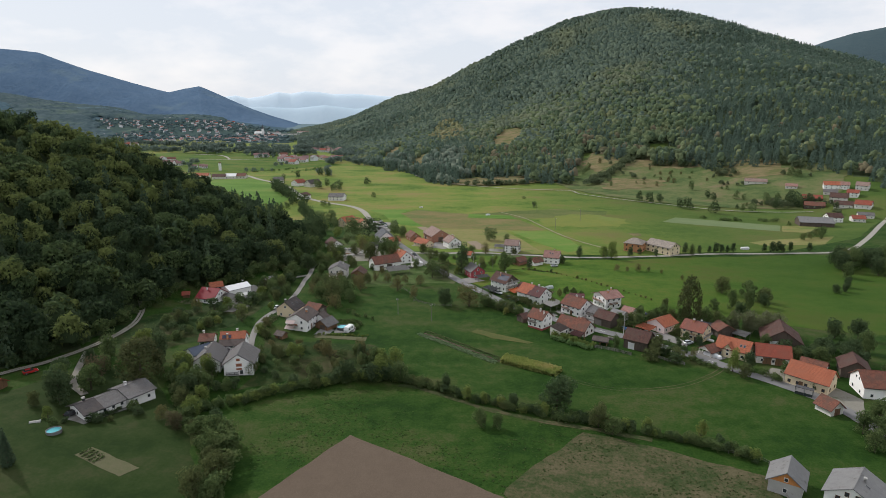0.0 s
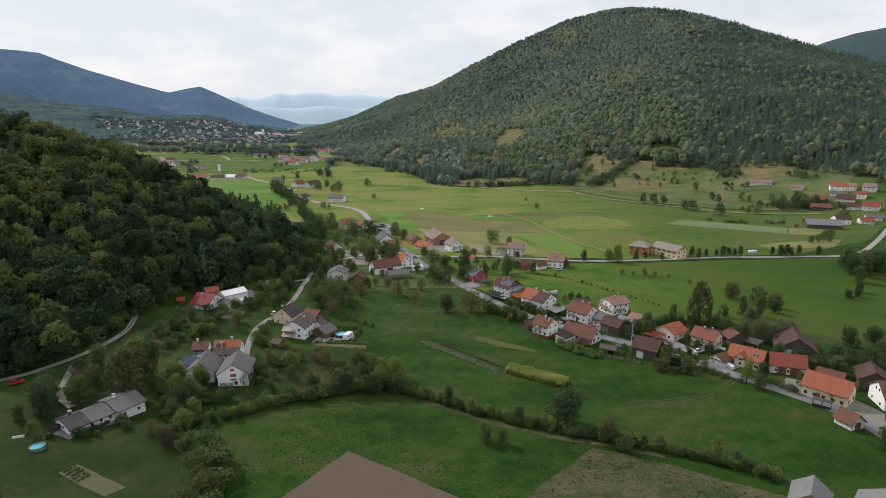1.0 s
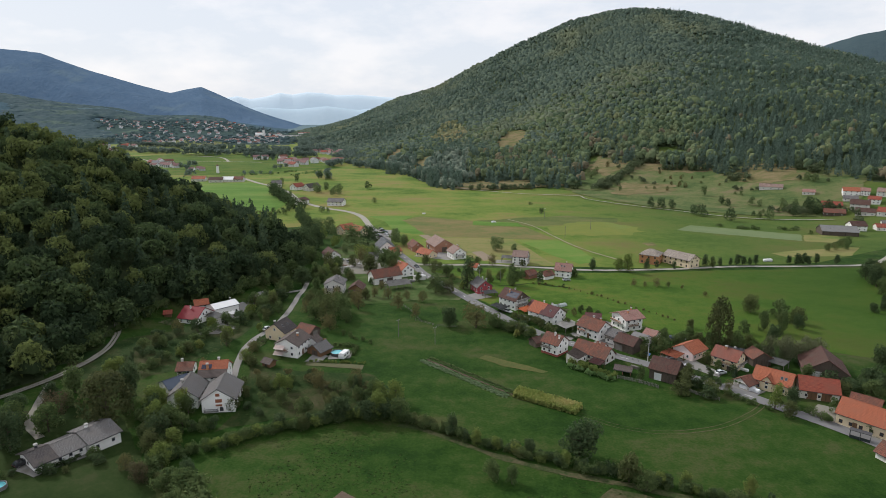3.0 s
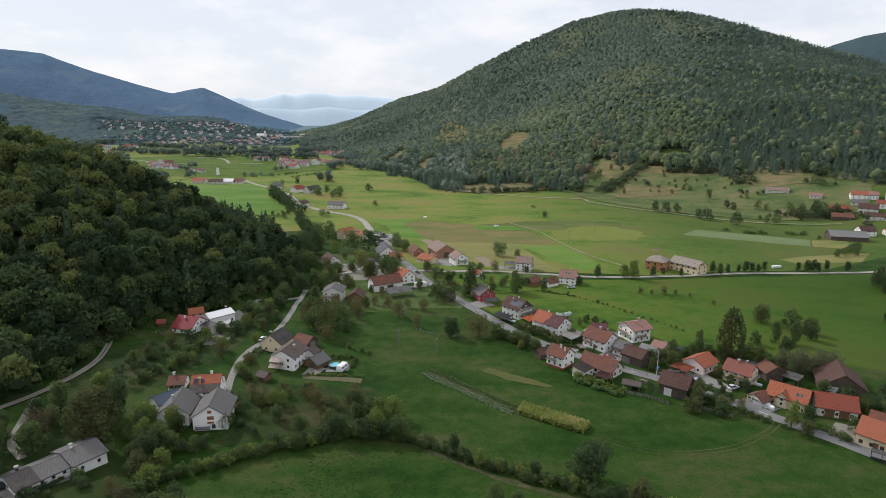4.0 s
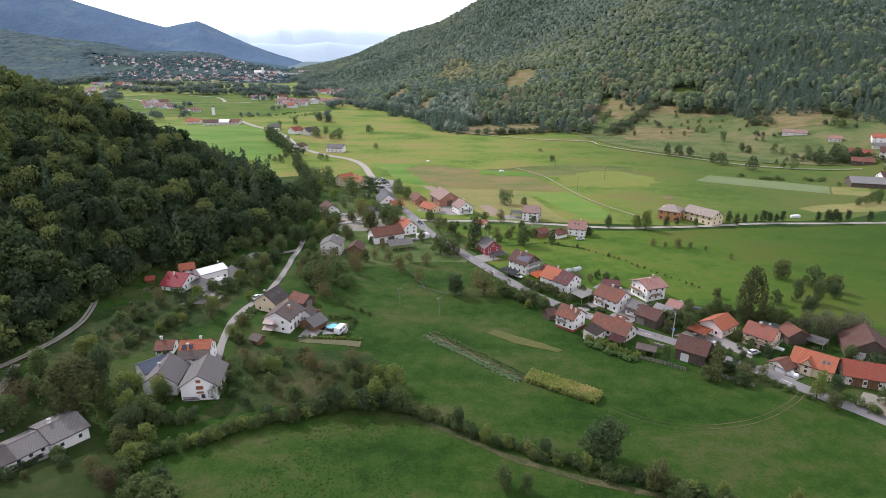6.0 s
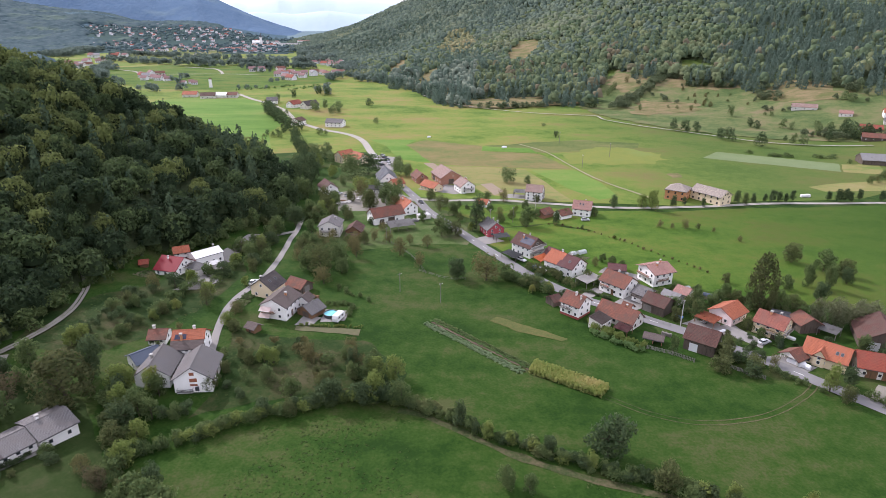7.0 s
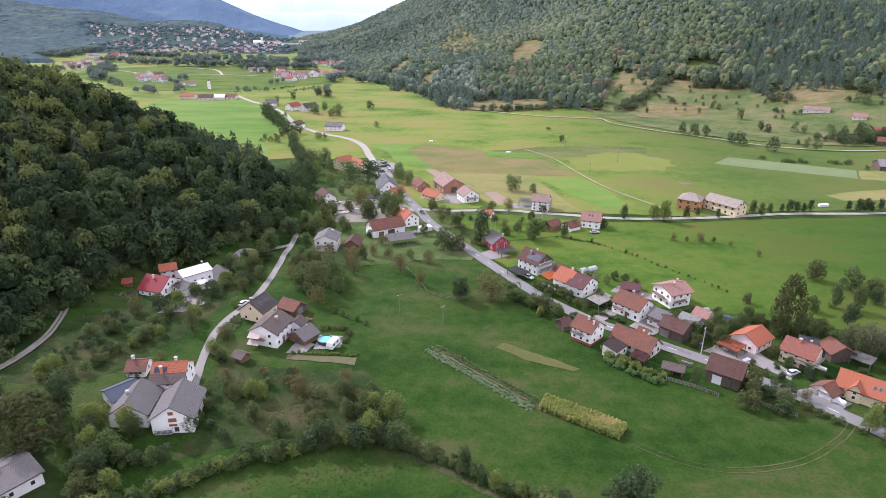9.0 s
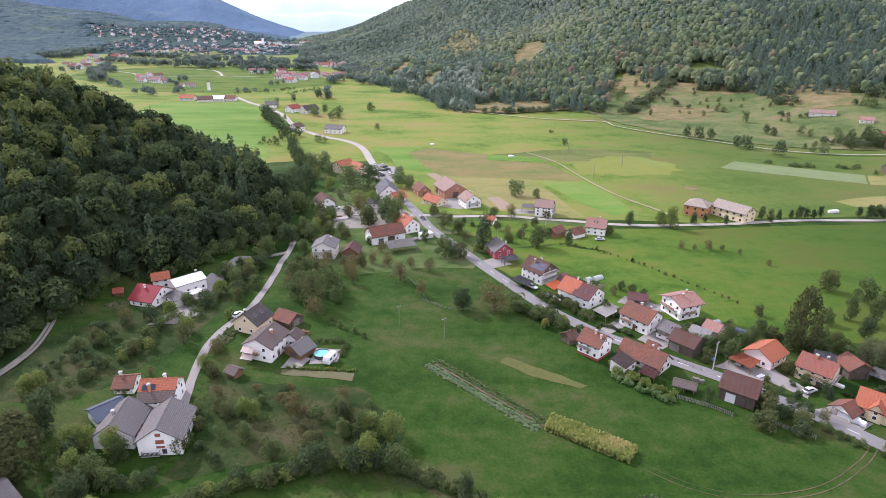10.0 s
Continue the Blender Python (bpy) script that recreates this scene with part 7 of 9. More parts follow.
house("annex", -85.2, 195.7, 50, 7.0, 6.6, 2.8, 4.3, WHITE, BLUE_SHEET, "low white annex under a blue-grey sheet roof", "annex", storeys=1, cols=3, gable_cols=1, gutter=False)
house("house", -75.2, 202.7, 8, 8.2, 9.5, 4.0, 7.1, WHITE, T_ORANGE, "white house with an orange and grey roof and a solar array", storeys=2, cols=3, gable_cols=2, roof2=T_GREYBROWN, split=(-1, 0.48), stacks=[(-1.6, -2.7, BRICK), (1.2, 0.7, WHITE)], solar=(-1, -2.0, 2.0, 3, 1))
house("shed", -86.8, 207.7, 8, 4.8, 5.8, 2.1, 3.6, WHITE, T_RUST, "small white outbuilding with a rusty red roof", "shed", storeys=1, cols=2, gable_cols=1, stacks=[(-1.3, 0.3, OFFWHITE)])
house("house", -65.2, 243.0, -107, 8.2, 8.3, 3.8, 6.9, CREAM, T_DARK, "cream house with a dark tiled roof and skylights", storeys=1, cols=3, gable_cols=2, skylights=[(1, 1.5, 2.0), (1, -1.5, 2.2)], stacks=[(2.4, -0.8, METAL_DARK)])
house("house", -56.9, 229.4, -103, 10.3, 8.7, 4.8, 7.1, WHITE, T_GREYBROWN, "white two-storey house with a brown roof and balcony", storeys=2, cols=4, gable_cols=2, stacks=[(-0.4, 1.8, BRICK)], balconies=[("e", -3.6, 0.8, 2.41, 1.17, WOOD_BROWN, True)], doors=[(1.0, "n", WOOD_BROWN, 1.1, 2.1)])
house("shed", -50.2, 234.6, -103, 4.0, 3.7, 3.1, 4.5, WHITE, T_GREYBROWN, "white side wing with a brown roof", "annex", storeys=1, cols=1, gable_cols=1)
house("barn", -55.6, 248.0, -31, 7.3, 5.8, 2.2, 4.1, WOOD_DARK, T_RUST, "dark wooden barn with a rusty red roof", "barn", doors=[(0, "e", WOOD_GREY, 2.4, 2.2)], gutter=False)
house("garage", -47.3, 229.8, -121, 6.2, 6.3, 2.1, 4.0, WOOD_BROWN, T_GREY, "brown wooden garage with a grey roof", "garage", doors=[(0.6, "e", WOOD_DARK, 2.6, 2.1)], gable=WOOD_BROWN)
house("garden_hut", -62.0, 216.4, -27, 3.5, 3.0, 1.7, 2.6, WOOD_BROWN, T_GREYBROWN, "small brown wooden garden hut", "hut", doors=[(0, "s", WOOD_DARK, 0.9, 1.8)], gutter=False)
house("house", -104.6, 257.8, -14, 8.8, 10.6, 2.7, 5.9, WHITE, T_CRIMSON, "white house with a crimson metal roof by the woods", storeys=2, cols=3, gable_cols=2, stacks=[(-1.2, -1.2, WHITE)], balconies=[("e", -0.8, 3.2, 2.24, 0.99, WOOD_DARK, False)])
house("hall", -97.3, 268.8, 47, 10.8, 7.2, 4.0, 5.3, WHITE, WHITE_SHEET, "white flat-roofed workshop hall", "hall", storeys=1, cols=4, gable_cols=2, over=0.3, stacks=[(4.2, 1.6, METAL_DARK)])
house("house", -107.5, 270.5, 28, 5.4, 5.0, 4.0, 5.5, WHITE, T_ORANGE, "small white house with an orange roof at the wood's edge", storeys=2, cols=2, gable_cols=1)
house("shed", -117.5, 260.5, 20, 2.8, 2.8, 1.7, 2.6, WOOD_BROWN, T_RED, "tiny shed with a red roof", "shed", gutter=False)
lean_to("annex", -96.2, 257.5, -32, 7.7, 4.7, 2.43, 2.79, METAL_GREY, WOOD_GREY, "low grey flat-roofed annex", "annex", walls=OFFWHITE)
lean_to("canopy", -91.6, 262, 47, 4.3, 3.1, 2.43, 2.61, WHITE_SHEET, METAL_GREY, "white sheet canopy beside the hall", "canopy")
house("house", -56.5, 310.4, -90, 9.8, 9.1, 5.2, 7.4, OFFWHITE, T_GREY, "weathered white house with a grey hipped roof and balcony", storeys=2, cols=3, gable_cols=3, stacks=[(-1.6, 2.0, CONCRETE)], balconies=[("e", -3.8, 3.8, 2.58, 1.08, WOOD_GREY, False)])
house("barn", -45.8, 311.3, -93, 8.3, 6.6, 2.6, 4.8, WOOD_BROWN, T_BROWN, "brown wooden shed with a brown tiled roof", "barn", doors=[(0, "e", WOOD_DARK, 2.6, 2.2)])
lean_to("shed", -46.0, 302.9, 0, 5.2, 2.6, 2.07, 2.52, T_BROWN, WOOD_DARK, "open brown lean-to of the shed", "shed")
house("barn", -33.8, 330.6, 31, 15.8, 8.7, 4.0, 7.1, WHITE, T_RUST, "long white barn with a rust-red tiled roof", "barn", storeys=1, cols=2, gable_cols=1, doors=[(1, "s", WOOD_DARK, 3.4, 3.0), (-4, "s", WOOD_DARK, 2.4, 2.6)])
lean_to("cattle_shelter", -25.6, 318.5, 24, 12.0, 6.9, 2.61, 3.51, METAL_GREY, WOOD_GREY, "open cattle shelter with a grey sheet roof", "shelter")
house("house", -24.5, 344.5, -59, 9.5, 7.4, 4.0, 6.9, WHITE, T_ORANGE, "white gabled farmhouse with an orange tiled roof", storeys=2, cols=3, gable_cols=2, stacks=[(1.6, 1.2, BRICK), (-1.6, -1.6, BRICK)])
lean_to("carport", -15.6, 334.5, 30, 6.0, 3.4, 2.16, 2.34, WHITE_SHEET, CONCRETE, "low white carport with a flat roof", "carport", walls=OFFWHITE)
house("house", -41.5, 405.8, -76, 17.0, 10.8, 3.0, 7.4, WHITE, T_SLATE, "white inn with a steep dark slate roof", storeys=1, cols=4, gable_cols=4, hip=0)
house("house", -34.3, 393.6, 37, 7.0, 6.0, 2.6, 4.8, CREAM, T_ORANGE, "small cream house with an orange roof", storeys=1, cols=2, gable_cols=1)
house("barn", -21.8, 407.3, -69, 11.5, 6.9, 3.3, 6.0, BRICK_OLD, T_RUST, "brick barn with a faded orange roof", "barn", storeys=1, cols=2, gable_cols=1, doors=[(0, "e", WOOD_BROWN, 2.6, 2.6)])
house("house", -13.7, 388.2, -47, 11.5, 7.3, 2.5, 4.8, CREAM, T_ORANGE, "low cream house with an orange tiled roof", storeys=1, cols=4, gable_cols=2, stacks=[(2.4, 0.6, BRICK)])
house("barn", -5.6, 408.3, -68, 17.0, 12.9, 4.4, 8.3, BRICK_OLD, T_TAN, "large brick barn with a faded tan-brown roof", "barn", storeys=1, cols=4, gable_cols=0, doors=[(0, "e", WOOD_DARK, 3.6, 3.4), (-4, "s", WOOD_DARK, 3, 3)])
house("house", 5.2, 385.3, -67, 10.0, 8.6, 4.2, 7.2, WHITE, T_TAN, "white house with a pale tan roof and balcony", storeys=2, cols=3, gable_cols=2, stacks=[(-1.2, 0.8, BRICK), (0.8, 0.8, BRICK)], balconies=[("e", -3.2, 3.2, 2.41, 1.26, WOOD_GREY, False)])
house("shed", 14.9, 356.7, -30, 5.4, 4.3, 2.1, 3.7, WHITE, T_ORANGE, "small white shed with an orange roof", "shed", storeys=1, cols=1, gable_cols=1)
house("house", 16.9, 314.7, -69, 9.3, 7.9, 3.6, 6.5, RED_WALL, T_GREY, "crimson house with white window trim and a grey roof", storeys=2, cols=3, gable_cols=2, stacks=[(-0.8, 1.0, CONCRETE), (2.6, 1.6, CONCRETE)])
lean_to("veranda", 20.7, 305.0, 20, 6.5, 3.4, 2.25, 2.88, METAL_DARK, WOOD_DARK, "dark-roofed veranda on posts", "veranda")

# ---- houses along the village road ----
house("house", 30.7, 290.3, -49, 10.3, 8.6, 4.8, 8.1, WHITE, T_BROWN, "white house with a brown roof, solar panels and dark timber gable", storeys=2, cols=4, gable_cols=2, gable=WOOD_DARK, solar=(-1, 1.8, 2.4, 6, 2), stacks=[(-0.8, -1.8, BRICK), (-0.4, 1.4, WHITE)], balconies=[("e", -4.2, 4.2, 4.47, 1.44, WOOD_GREY, False), ("e", -4.2, 4.2, 2.32, 1.44, WOOD_GREY, False)])
lean_to("carport", 23.6, 283.4, -49, 7.7, 4.3, 2.34, 2.61, METAL_DARK, WOOD_DARK, "carport with a dark roof carrying solar panels", "carport")
lean_to("awning_roof", 35.8, 279.5, 41, 7.7, 3.9, 2.25, 2.97, AWNING_ORANGE, WOOD_BROWN, "orange-roofed terrace cover", "canopy")
house("annex", 41.4, 282.3, -49, 7.8, 5.8, 2.9, 4.8, OFFWHITE, T_PURPLE, "low annex with a purple-brown roof", "annex", storeys=1, cols=3, gable_cols=1)
house("house", 41.1, 274.4, -48, 6.8, 9.1, 4.0, 7.1, WHITE, T_ORANGE, "white house half with an orange tiled roof", storeys=2, cols=2, gable_cols=2, stacks=[(1.2, 0.6, WHITE)])
house("house", 45.6, 269.4, -48, 6.7, 9.1, 4.0, 7.0, WHITE, T_PURPLE, "white house half with a purple-brown tiled roof", storeys=2, cols=2, gable_cols=2, skylights=[(-1, 0.5, 2.5)], stacks=[(-1.2, 0.7, WHITE)])
lean_to("canopy", 49.9, 259.4, 42, 8.8, 5.0, 2.34, 2.95, CONCRETE, WOOD_GREY, "pale sheet canopy beside the white house", "canopy")
house("house", 59.4, 253.2, -49, 10.3, 8.3, 4.3, 7.1, WHITE, T_RUST, "white house with a rust-red roof and flowered balcony", storeys=2, cols=4, gable_cols=2, stacks=[(-0.8, 0.8, OFFWHITE), (2.4, 1.0, BRICK)], balconies=[("s", -4.2, -0.3, 2.32, 1.17, WOOD_BROWN, True)], doors=[(0.4, "s", WOOD_BROWN, 1.0, 2.1)])
house("annex", 66.6, 246.1, -49, 5.3, 6.6, 3.4, 5.2, WHITE, T_GREY, "white wing with a grey fibre roof and wooden gallery", "annex", storeys=1, cols=2, gable_cols=1, balconies=[("s", -2.4, 2.4, 2.15, 0.99, WOOD_DARK, False)], skylights=[(-1, 1.5, 1.8)])
house("house", 75.5, 262.6, -157, 8.6, 9.1, 5.5, 7.2, WHITE, T_PINK, "white house with a faded pink roof and wooden balconies", storeys=2, cols=3, gable_cols=3, over=1.0, stacks=[(0.8, 1.2, BRICK), (-2.4, -0.8, BRICK)], balconies=[("e", -4.0, 2.8, 2.95, 1.08, WOOD_BROWN, True), ("n", -3.2, 1.6, 2.41, 1.08, WOOD_BROWN, False)])
house("carport", 63.4, 271.1, -14, 6.3, 5.8, 2.1, 3.2, WOOD_BROWN, T_PURPLE, "open wooden carport with a purple-red roof", "carport", open_sides=("front",))
house("barn", 69.1, 238.4, -48, 7.9, 6.8, 3.6, 5.8, WOOD_DARK, T_BROWN, "dark timber barn with a brown tiled roof", "barn", doors=[(-2, "s", WOOD_GREY, 3, 2.4)], gutter=False)
house("shed", 76.0, 244.7, -48, 5.8, 5.8, 2.6, 4.0, CONCRETE, METAL_GREY, "grey patched outbuilding with a sheet roof", "shed", doors=[(0, "s", METAL_DARK, 1.0, 2.0)])
house("shed", 81.6, 248.8, -48, 4.8, 5.0, 2.6, 4.1, OFFWHITE, T_PINK, "pale outbuilding with a faded pink roof", "shed")
house("house", 40.6, 235.7, -44, 7.1, 7.1, 4.8, 7.3, WHITE, T_RUST, "white house with a red plinth, rusty roof and balcony", storeys=2, cols=3, gable_cols=2, plinth=PLINTH_RED, stacks=[(0.4, -0.6, OFFWHITE), (2.6, -1.3, OFFWHITE)], balconies=[("s", -3.4, 1.0, 2.84, 1.08, WOOD_DARK, False)])
lean_to("annex", 46.9, 226.6, 46, 6.0, 4.7, 2.70, 3.78, T_GREYBROWN, WOOD_GREY, "white lean-to annex with a grey-brown roof", "annex", walls=OFFWHITE)
house("house", 54.2, 230.8, -44, 13.1, 6.9, 2.6, 5.5, OFFWHITE, T_RUST, "long low white farmhouse with a rust-red roof", storeys=1, cols=5, gable_cols=2, stacks=[(2.0, 0.4, BRICK)], frames=FRAME_BROWN, doors=[(-4.5, "s", WOOD_BROWN, 1.0, 2.0)])
lean_to("shed", 53.2, 222.5, -44, 4.7, 3.4, 1.80, 2.34, T_PURPLE, WOOD_BROWN, "low shed with a striped red and blue sheet roof", "shed")
house("shed", 58.4, 236.6, -44, 2.9, 3.3, 2.2, 3.5, WHITE, T_RUST, "small white entrance wing with a red roof", "annex")
house("hut", 34.4, 242.5, 31, 3.4, 4.3, 2.1, 3.4, WOOD_DARK, T_BROWN, "small dark wooden hut", "hut", gutter=False)
house("shed", 61.3, 217.2, -26, 5.4, 3.3, 1.9, 2.7, BRICK_OLD, T_GREYBROWN, "open brick woodshed with a faded grey-brown roof", "shed", open_sides=("front",))
house("barn", 74.8, 214.0, -37, 8.8, 7.7, 4.0, 6.8, WOOD_DARK, T_BROWN, "large dark timber barn with a brown tiled roof", "barn", doors=[(-1.5, "s", WHITE_SHEET, 2.4, 2.6), (2.5, "s", WOOD_DARK, 2.4, 2.6)], gutter=False)
house("house", 90.5, 233.4, -143, 9.1, 8.0, 3.1, 5.3, PINK, T_ORANGE, "pale pink bungalow with a new orange roof", storeys=1, cols=3, gable_cols=2)
lean_to("carport", 82.4, 229.1, -52, 6.5, 4.7, 2.34, 2.97, T_ORANGE, WOOD_BROWN, "carport with an orange tiled roof", "carport")
house("house", 100.5, 224.1, -47, 8.7, 7.7, 4.3, 6.8, CREAM, T_MOTTLED, "cream house with a mottled red tiled roof and balcony", storeys=2, cols=3, gable_cols=2, stacks=[(-0.8, -0.6, BRICK), (1.6, 0.8, METAL_GREY)], balconies=[("s", -0.8, 3.5, 2.32, 1.17, WOOD_BROWN, False), ("e", -3.2, 3.2, 2.32, 1.08, WOOD_GREY, False)], doors=[(2.5, "s", WOOD_DARK, 2.4, 2.1)])
house("barn", 112.6, 227.4, -84, 6.1, 6.8, 3.1, 5.1, WOOD_DARK, T_RUST, "open wooden barn with a rust-red roof", "barn", doors=[(0, "e", WOOD_DARK, 3, 2.6)])
lean_to("shed", 106.6, 231.3, -30, 5.2, 4.3, 3.06, 3.42, T_SLATE, WOOD_DARK, "shed with a dark sheet roof", "shed", walls=WOOD_DARK)
lean_to("shed", 118.0, 223.1, -50, 5.2, 4.3, 2.25, 2.88, METAL_GREY, WOOD_GREY, "lean-to with a pale grey roof", "shed")
house("house", 108.2, 207.6, -41, 11.0, 8.3, 3.4, 6.2, CREAM, T_ORANGE, "cream farmhouse with an orange roof and skylights", storeys=1, cols=3, gable_cols=2, skylights=[(-1, 2.6, 2.4), (-1, 3.8, 2.4)])
house("porch_gable", 105.9, 206.7, 49, 5.0, 2.9, 3.5, 5.2, CREAM, T_ORANGE, "cream front gable with an orange roof", "annex", storeys=2, cols=0, gable_cols=1)
house("barn", 119.1, 202.2, -20, 10.9, 7.6, 3.3, 6.2, OFFWHITE, T_RED, "farm wing with a bright red roof", "barn", storeys=1, cols=3, gable_cols=1, doors=[(-2, "s", WOOD_BROWN, 2.8, 2.5), (2, "s", WOOD_BROWN, 2.8, 2.5)])
house("garage", 98.7, 207.5, -150, 4.8, 5.2, 2.2, 3.8, OFFWHITE, T_RUST, "open garage with a rust-red roof", "garage", open_sides=("front",))
house("barn", 131.6, 219.7, -112, 13.6, 13.0, 3.1, 7.5, WOOD_DARK, T_BROWN, "very large dark timber barn with a brown roof", "barn", doors=[(-3, "e", WHITE_SHEET, 3.2, 3.0)], gutter=False)
house("house", 121.4, 182.5, -49, 12.5, 8.5, 3.8, 7.1, CREAM, T_ORANGE, "long cream house with an orange tiled roof", storeys=1, cols=5, gable_cols=2, frames=FRAME_BROWN, doors=[(-1.5, "s", WOOD_BROWN, 1.2, 2.2)])
house("shed", 128.8, 193.2, -44, 7.6, 4.6, 2.8, 4.5, OFFWHITE, T_RUST, "outbuilding with a rust-red roof", "shed", storeys=1, cols=2, gable_cols=1)
house("barn", 141.9, 192.4, -116, 9.8, 8.3, 3.4, 6.2, WOOD_DARK, T_BROWN, "dark timber barn with a brown roof beside the drive", "barn", gutter=False)
house("barn", 140.8, 177.4, -12, 13.9, 10.2, 4.3, 7.7, WHITE, T_RUST, "big white barn with a rust-red roof", "barn", storeys=1, cols=3, gable_cols=2, doors=[(2.5, "s", METAL_DARK, 3.0, 3.0)])
house("hut", 116.6, 165.0, -70, 5.2, 5.0, 2.2, 4.3, OFFWHITE, T_RUST, "little white house with an orange-brown roof", "hut", doors=[(0, "e", WOOD_BROWN, 2.2, 2.1)])
house("cabin", 83.2, 127.7, -125, 8.2, 7.1, 3.3, 6.0, CONCRETE, METAL_GREY, "cabin with an orange pine gable and grey sheet roof", "cabin", gable=WOOD_ORANGE, storeys=1, cols=2, gable_cols=1)
house("house", 95.1, 121.1, -134, 10.8, 10.4, 4.1, 6.9, WHITE, METAL_GREY, "white house with a pale grey roof", storeys=2, cols=3, gable_cols=2, frames=FRAME_BROWN, skylights=[(1, 1.0, 2.0)], stacks=[(0.0, 1.2, METAL_GREY)])

# ---- the bungalow and its neighbours ----
house("bungalow", -94.1, 167.3, 57, 8.0, 10.6, 3.0, 4.6, WHITE, T_GREY, "long white bungalow with a grey roof", storeys=1, cols=2, gable_cols=2, stacks=[(-1.6, 0.6, WHITE)])
house("bungalow", -98.5, 160.5, 57, 7.4, 8.4, 2.4, 3.8, WHITE, T_GREY, "lower wing of the bungalow with a grey roof", storeys=1, cols=3, gable_cols=0, over=0.7)
house("bungalow", -101.6, 155.6, 57, 4.2, 8.4, 2.4, 3.9, WHITE, T_DARK, "end of the bungalow under a dark slate roof", storeys=1, cols=1, gable_cols=1, over=0.9, stacks=[(0.6, 1.6, METAL_DARK)])
house("shed", -137.9, 169.1, -10, 5.8, 4.1, 1.9, 3.4, WOOD_BROWN, T_RED, "wooden shed with a red roof beside the track", "shed")

# ---- the middle of the village ----
house("house", -72.2, 380.8, -63, 12.0, 8.2, 3.3, 6.3, WHITE, T_BROWN, "white timber-gabled house with a dark brown roof", storeys=1, cols=3, gable_cols=3, gable=WHITE)
house("hall", -47.0, 381.9, 3, 11.0, 6.9, 2.6, 3.7, OFFWHITE, T_GREY, "low white building with a pale grey roof", "hall", storeys=1, cols=4, gable_cols=2)
house("inn", -76.1, 457.8, 50, 11.4, 9.2, 4.4, 7.5, CREAM, T_ORANGE, "cream inn with an orange tiled roof", storeys=2, cols=3, gable_cols=2)
house("inn", -65.8, 455.0, -50, 12.4, 8.3, 3.9, 6.6, CREAM, T_ORANGE, "cream inn wing with an orange tiled roof", storeys=2, cols=3, gable_cols=2)
house("house", 43.5, 371.5, -15, 8.5, 8.6, 5.3, 7.9, WHITE, T_TAN, "white three-storey house with a grey roof", storeys=3, cols=3, gable_cols=2, balconies=[("e", -3.2, 3.2, 2.32, 1.08, WOOD_GREY, False), ("e", -3.2, 3.2, 4.56, 1.08, WOOD_GREY, False)])
lean_to("carport", 35.7, 376.5, -12, 6.0, 5.2, 2.70, 3.24, METAL_GREY, WOOD_GREY, "grey-roofed carport beside the white house", "carport")
house("house", 64.5, 345.3, -19, 8.8, 8.2, 4.0, 7.0, WHITE, T_PINK, "white house with a faded red roof by the pale road", storeys=2, cols=3, gable_cols=2, skylights=[(-1, -1, 1.8), (-1, 0.5, 2.0)], stacks=[(1.2, 0.6, BRICK)])
house("barn", 44.6, 340.7, 41, 7.0, 5.6, 2.3, 4.2, BRICK_OLD, T_RUST, "old low barn with a patched orange roof", "barn")
house("barn", 53.7, 339.7, 34, 7.0, 5.6, 2.3, 4.2, WHITE, T_RUST, "old white-gabled barn with a patched orange roof", "barn")
house("apartment_block", 122.9, 375.6, -33, 11.0, 11.2, 5.6, 8.1, BRICK, T_PALE, "unplastered orange brick house with a pale grey-tan roof", storeys=2, cols=3, gable_cols=3, hip=4.5, frames=WOOD_DARK)
house("apartment_block", 139.4, 371.6, -55, 18.0, 9.9, 4.9, 7.6, CREAM, T_PALE, "half-plastered brick house with a pale grey-tan roof", storeys=2, cols=5, gable_cols=2, frames=WOOD_DARK)

# ---- far farms ----
house("house", -108.7, 595.1, -10, 15.4, 10.1, 4.2, 6.8, WHITE, T_GREY, "white house with a grey roof by the far road", storeys=2, cols=4, gable_cols=2)
house("house", -144.4, 603.3, 70, 11.4, 9.2, 3.9, 6.4, WHITE, T_BROWN, "white house with a red-brown roof and balcony", storeys=2, cols=3, gable_cols=2, balconies=[("w", -3.2, 3.2, 2.32, 1.08, T_RED, False)])
house("house", -176.3, 713.6, 60, 14.4, 10.1, 4.0, 7.4, WHITE, T_RED, "white house with a red roof", storeys=2, cols=3, gable_cols=2)
house("house", -158.0, 707.1, 55, 17.4, 11.0, 4.2, 8.1, OFFWHITE, T_DARK, "pale house with a dark roof", storeys=2, cols=4, gable_cols=2)
house("house", -207.5, 737.8, 20, 11.4, 10.1, 4.0, 7.4, WHITE, T_GREY, "white house with a pale grey roof", storeys=2, cols=3, gable_cols=2)
for k, (x, y, turn, L, rf) in enumerate([(-324.9, 796, 5, 17, T_ORANGE), (-298.1, 784, 10, 17, T_BROWN), (-284, 788, 2, 14, WHITE_SHEET), (-271.6, 791, 3, 13, T_RUST)]):
    house("farm_building", x, y, turn, L, 11, 3.4, 6.4, OFFWHITE, rf, "low farm building in the valley meadow", "farm building", storeys=1, cols=3, gable_cols=1, gutter=False, group="valley farm buildings")

